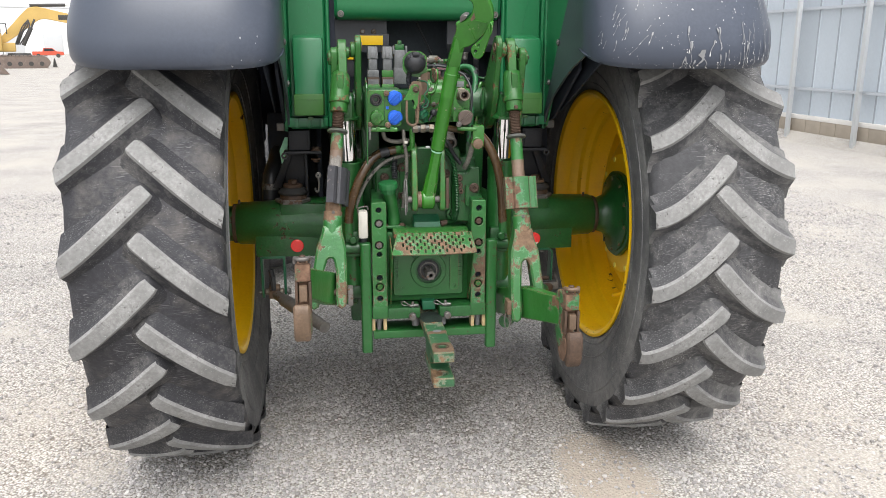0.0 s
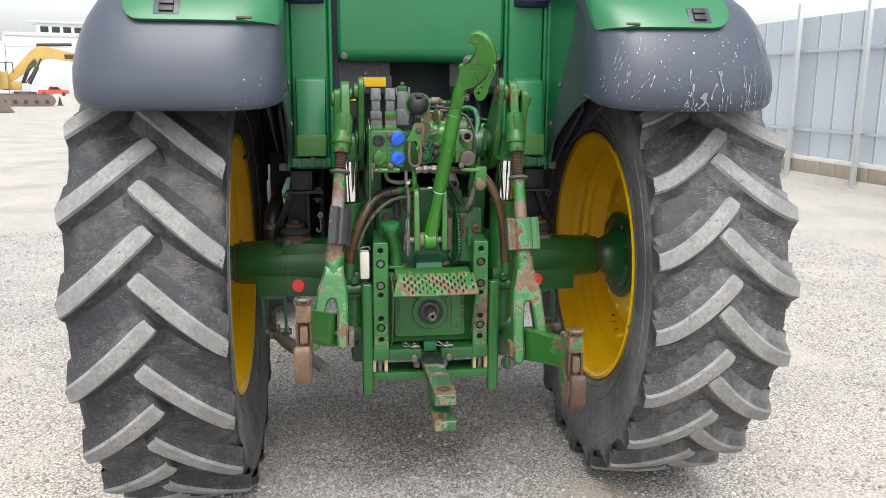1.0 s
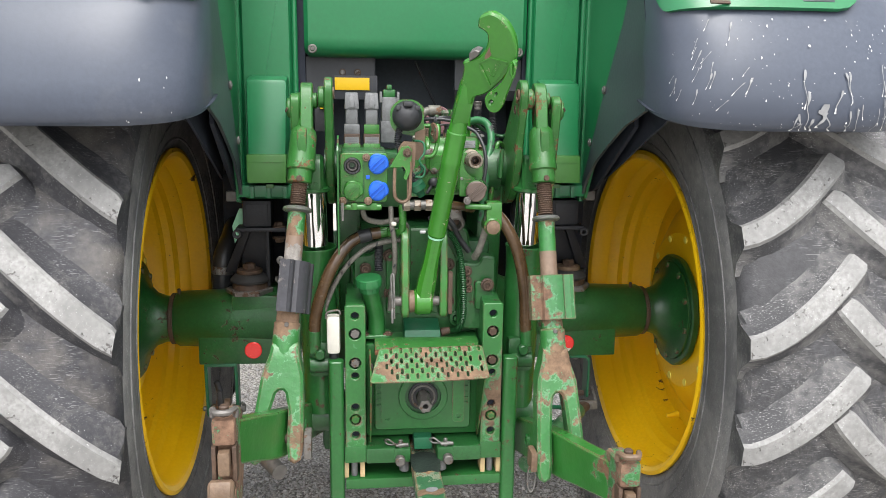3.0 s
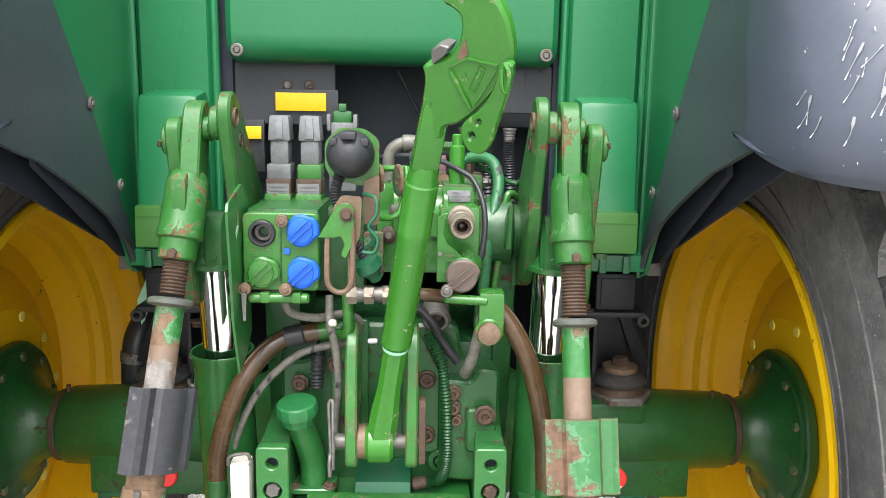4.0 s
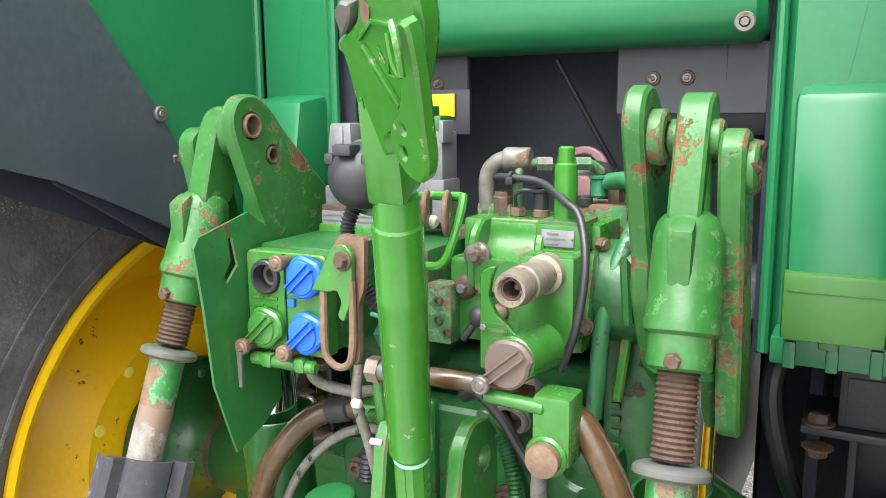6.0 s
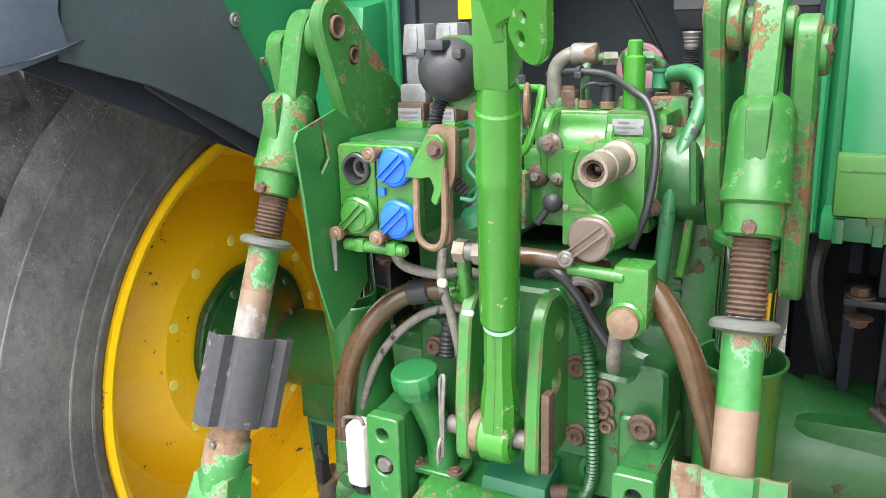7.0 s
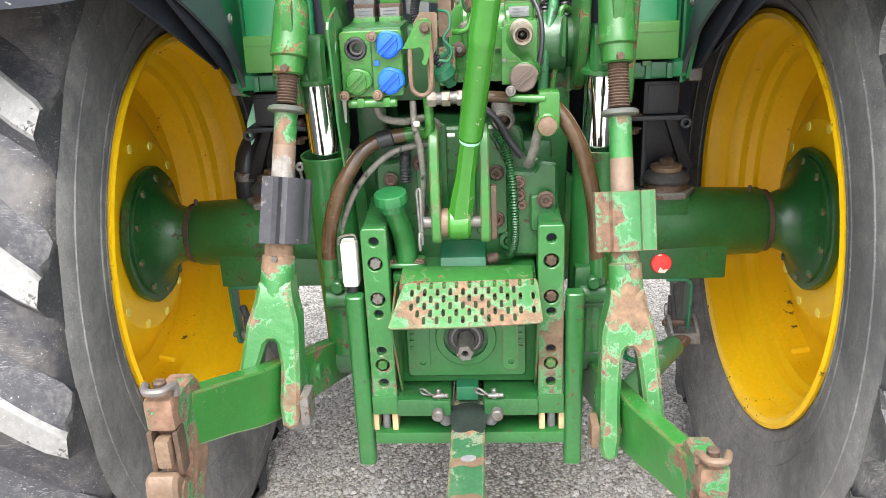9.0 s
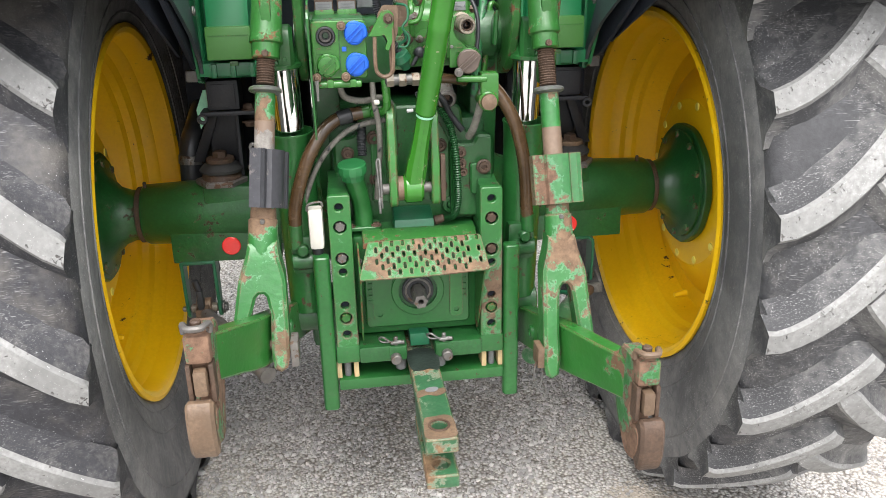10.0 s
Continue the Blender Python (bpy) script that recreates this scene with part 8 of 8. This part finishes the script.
for i in range(-4, 19):
    m = fence_m(0.005 + i * 1.785, -0.04)
    if post is None:
        post = part("fence_post", join(box((0, -0.01, 1.55), (0.082, 0.062, 3.1), 0.006), box((-0.030, -0.044, 1.55), (0.030, 0.010, 3.1), 0.003), box((0.0, -0.01, 0.94), (0.10, 0.084, 0.012), 0.002), box((0.058, 0.03, 0.955), (0.03, 0.03, 0.04), 0.004)), "fence_steel", fence)
        post.matrix_basis = m
    else:
        again(post, m, fence)
blk = None
for i in range(-20, 80):
    m = fence_m(i * 0.405, 0.12, 0.0)
    if blk is None:
        blk = part("base_block", box((0, 0, 0.24), (0.398, 0.16, 0.27), 0.008), "block_concrete", fence)
        blk.matrix_basis = m
    else:
        again(blk, m, fence)
part("fence_sill", moved(box((12, 0.0, 0), (42, 0.15, 0.075), 0.006), fence_m(0, 0.11, 0.405)), "fence_sill", fence, "pale cast sill under the sheets")
bm = moved(hull([(-8, -0.16, -0.05), (34, -0.16, -0.05), (34, 0.3, -0.05), (-8, 0.3, -0.05), (-8, 0.03, 0.145), (34, 0.03, 0.145), (34, 0.3, 0.145), (-8, 0.3, 0.145)], 0.02), fence_m(0))
tagged(part("gravel_bank", bm, "gravel_bed"), "low gravel bank along the fence foot", "gravel", kind="stuff")

# ---- machines and buildings far off ----


def ex_place(x, y, turn, scale=1.0):
    return YARD @ Matrix.Translation((x, y, 0)) @ Matrix.Rotation(radians(turn), 4, "Z") @ Matrix.Diagonal((scale, scale, scale, 1))


def excavator(m, facing=1):
    """Crawler excavator seen from its side; local x to its front."""
    e = thing("excavator", "yellow crawler excavator with raised boom parked on the yard", "excavator")
    e.matrix_basis = m
    k = facing
    for y in (-1.2, 1.2):
        tr = part("track", plate(rounded([(-2.0, 0.02), (1.9, 0.02), (2.2, 0.45), (1.9, 0.92), (-2.0, 0.92), (-2.3, 0.45)], 0.4, 6), 0.6, Matrix.Translation((0, y - 0.3, 0)) @ XZ, bevel=0.03), "track_steel", e, "dusty steel crawler track")
        for i in range(14):
            part("track_shoe", box((-1.85 + i * 0.285, y, 0.955), (0.22, 0.62, 0.06), 0.01), "track_steel", tr)
            part("track_shoe", box((-1.85 + i * 0.285, y, 0.02), (0.22, 0.62, 0.05), 0.01), "track_steel", tr)
        for i in range(5):
            part("track_roller", rod((-1.5 + i * 0.75, y - 0.34, 0.35), (-1.5 + i * 0.75, y + 0.34, 0.35), 0.17), "machine_dark", tr)
    part("turntable", lathe([(0, 0.9), (0.25, 0.8)], (0, 0, 0.9), (0, 0, 1), 24), "machine_dark", e)
    part("machine_house", join(box((-2.6, 0.3, 2.0), (3.0, 2.4, 1.4), 0.12), box((-0.9, 0.5, 1.6), (1.4, 1.6, 0.7), 0.1)), "machine_yellow", e, "yellow engine house")
    cabx = part("operator_cab", box((-2.3, -1.1, 2.8), (1.3, 0.9, 2.0), 0.12), "machine_yellow", e)
    part("cab_window", box((-2.3, -1.56, 3.0), (1.1, 0.03, 1.2), 0.03), "glass_dark", cabx)
    boom = [(-1.35, 2.0), (-0.9, 1.9), (0.3, 2.7), (1.7, 3.75), (2.2, 3.8), (4.4, 3.35), (6.6, 2.75), (6.7, 3.35), (4.4, 4.1), (1.6, 4.75), (1.0, 4.65), (0.6, 4.3), (-1.1, 2.45)]
    part("boom", plate(rounded(boom, 0.25), 0.55, Matrix.Translation((0, 0.15, 0)) @ XZ, bevel=0.03), "machine_yellow", e, "yellow gooseneck boom")
    for y in (-0.12, 0.82):
        part("boom_ram", join(rod((0.35, y, 1.75), (1.05, y, 3.1), 0.15), rod((1.05, y, 3.1), (1.35, y, 3.75), 0.08)), "machine_dark", e)
    for i in range(4):
        part("ram_hose", hose([(-0.2 + 0.1 * i, -0.1, 1.8), (0.1 + 0.16 * i, -0.2, 2.5 + 0.12 * (i % 3)), (0.45 + 0.16 * i, -0.15, 3.2), (0.9, 0.1, 3.7)], 0.05, 6, 4), "machine_dark", e)
    part("stick_ram", rod((1.1, 0.4, 4.82), (3.7, 0.4, 4.90), 0.13), "machine_dark", e)
    part("ram_rod", rod((3.7, 0.4, 4.90), (5.6, 0.4, 4.92), 0.06), "building_white", e)
    part("stick", plate([(5.6, 5.3), (6.3, 4.6), (7.6, 1.5), (7.2, 1.4), (5.9, 3.2)], 0.4, Matrix.Translation((0, 0.2, 0)) @ XZ, bevel=0.03), "machine_yellow", e)
    part("bucket", plate(rounded([(7.1, 1.5), (7.7, 1.5), (7.9, 0.7), (7.4, 0.1), (6.6, 0.15), (6.9, 0.6)], 0.15), 1.2, Matrix.Translation((0, -0.2, 0)) @ XZ), "machine_dark", e)
    part("boom_badge", box((3.6, 0.14, 3.93), (1.05, 0.02, 0.38), 0.01), "machine_dark", e, "plain dark badge")
    part("hand_rail", join(*[rod((-2.2 + i * 0.5, -0.8, 2.6), (-2.2 + i * 0.5, -0.8, 3.4), 0.04) for i in range(4)], rod((-2.2, -0.8, 3.4), (-0.7, -0.8, 3.4), 0.04)), "machine_dark", e)
    return e


excavator(ex_place(-27.7, 65.0, 21.5, 1.0))
loader = thing("wheel_loader", "yellow wheel loader parked at the edge of the yard", "loader")
loader.matrix_basis = ex_place(-24.1, 48.9, 24)
part("loader_body", join(box((-2.2, 0, 1.9), (2.6, 2.0, 1.4), 0.15), box((0.3, 0, 1.2), (1.6, 1.2, 0.9), 0.1)), "machine_yellow", loader)
part("loader_cab", box((-0.5, 0, 2.9), (1.3, 1.4, 1.8), 0.1), "machine_yellow", loader)
part("cab_window", box((-0.5, -0.71, 3.1), (1.0, 0.03, 1.1), 0.05), "glass_dark", loader)
for x in (-2.3, 0.4):
    for y in (-1.1, 1.1):
        part("loader_wheel", lathe([(0, 0.45), (0.02, 0.75), (0.1, 0.8), (0.45, 0.8), (0.53, 0.75), (0.55, 0.45)], (x, y - 0.27, 0.79), (0, 1, 0), 28), "machine_dark", loader)
part("loader_bucket", hull([(0.9, -1.3, 0.02), (2.0, -1.3, 0.02), (2.0, 1.3, 0.02), (0.9, 1.3, 0.02), (0.9, -1.3, 1.0), (1.3, -1.3, 0.9), (1.3, 1.3, 0.9), (0.9, 1.3, 1.0)], 0.05), "track_steel", loader, "rusty loader bucket")
part("loader_arm", hull([(-0.2, -0.4, 1.3), (0.1, -0.4, 1.3), (0.1, 0.4, 1.3), (-0.2, 0.4, 1.3), (0.9, -0.4, 0.6), (1.2, -0.4, 0.6), (1.2, 0.4, 0.6), (0.9, 0.4, 0.6)], 0.03), "machine_yellow", loader)

truck = thing("pickup_truck", "red pickup truck parked far across the yard", "truck")
truck.matrix_basis = ex_place(-50.4, 132.0, 20, 0.85)
part("truck_body", plate(rounded([(-2.6, 0.45), (2.7, 0.45), (2.7, 0.95), (2.5, 1.1), (1.5, 1.15), (0.8, 1.75), (-0.7, 1.78), (-0.9, 1.15), (-2.6, 1.15)], 0.12), 1.8, Matrix.Translation((0, -0.9, 0)) @ XZ, bevel=0.05), "truck_red", truck)
part("truck_window", plate([(-0.6, 1.2), (1.2, 1.2), (0.75, 1.65), (-0.55, 1.68)], 0.02, Matrix.Translation((0, -0.93, 0)) @ XZ), "glass_dark", truck)
for x in (-1.6, 1.7):
    for y in (-0.95, 0.7):
        part("truck_wheel", rod((x, y, 0.37), (x, y + 0.25, 0.37), 0.37), "machine_dark", truck)
cone = thing("traffic_cone", "dark traffic cone on the yard", "cone")
cone.location = YARD @ Vector((-26.0, 67.5, 0))
part("cone_body", lathe([(0, 0.26), (0.04, 0.26), (0.05, 0.17), (0.72, 0.04), (0.74, 0)], (0, 0, 0), (0, 0, 1), 16), "machine_dark", cone)
far = thing("wheel_loader", "small yellow machine far across the yard", "loader")
far.matrix_basis = ex_place(-43.5, 140.0, 20)
part("loader_body", join(box((0, 0, 1.6), (3.2, 2, 1.4), 0.2), box((-0.4, 0, 2.7), (1.3, 1.6, 1.2), 0.2)), "machine_yellow", far)
for x in (-1.1, 1.1):
    part("loader_wheel", rod((x, -1.1, 0.75), (x, 1.1, 0.75), 0.75), "machine_dark", far)

hall = thing("warehouse", "long white warehouse with a roof penthouse on the horizon", "building")
hall.matrix_basis = ex_place(-92, 190, 24)
part("hall_wall", join(box((31.6, 8, 6.75), (44, 24, 13.5), 0.2), box((-6, 6, 5.7), (31, 20, 11.4), 0.2)), "building_white", hall)
part("roof_edge", join(box((31.6, -4.1, 13.1), (44.4, 0.4, 0.8), 0.05), box((31.6, -4.05, 10.4), (44.4, 0.2, 0.3), 0.05)), "building_grey", hall)
pent = part("penthouse", box((21.5, 2, 14.5), (10, 8, 3.0), 0.1), "building_white", hall)
part("penthouse_roof", box((21.2, 2, 16.0), (12.5, 10, 0.5), 0.1), "building_grey", pent)
for i in range(4):
    part("penthouse_window", box((18.0 + 2.4 * i, -2.05, 14.4), (1.7, 0.15, 1.3), 0.02), "glass_dark", pent)
for i in range(5):
    part("hall_door", box((-4 + 8 * i, -4.1, 2.2), (4.0, 0.3, 4.4), 0.05), "building_grey", hall)
for i, (x, h) in enumerate(((13, 2.0), (29, 1.2), (17, 0.6))):
    part("roof_mast", rod((x, 2, 12.8), (x, 2, 16.5 + h), 0.05), "building_grey", hall)
row = thing("low_building", "low pale sheds along the horizon", "building")
row.matrix_basis = ex_place(-30, 260, 12)
for i in range(7):
    part("shed", box((-60 + i * 24, 0, 1.8 + (i % 3) * 0.5), (21, 10, 3.6 + (i % 3)), 0.1), "building_white" if i % 2 else "building_grey", row)
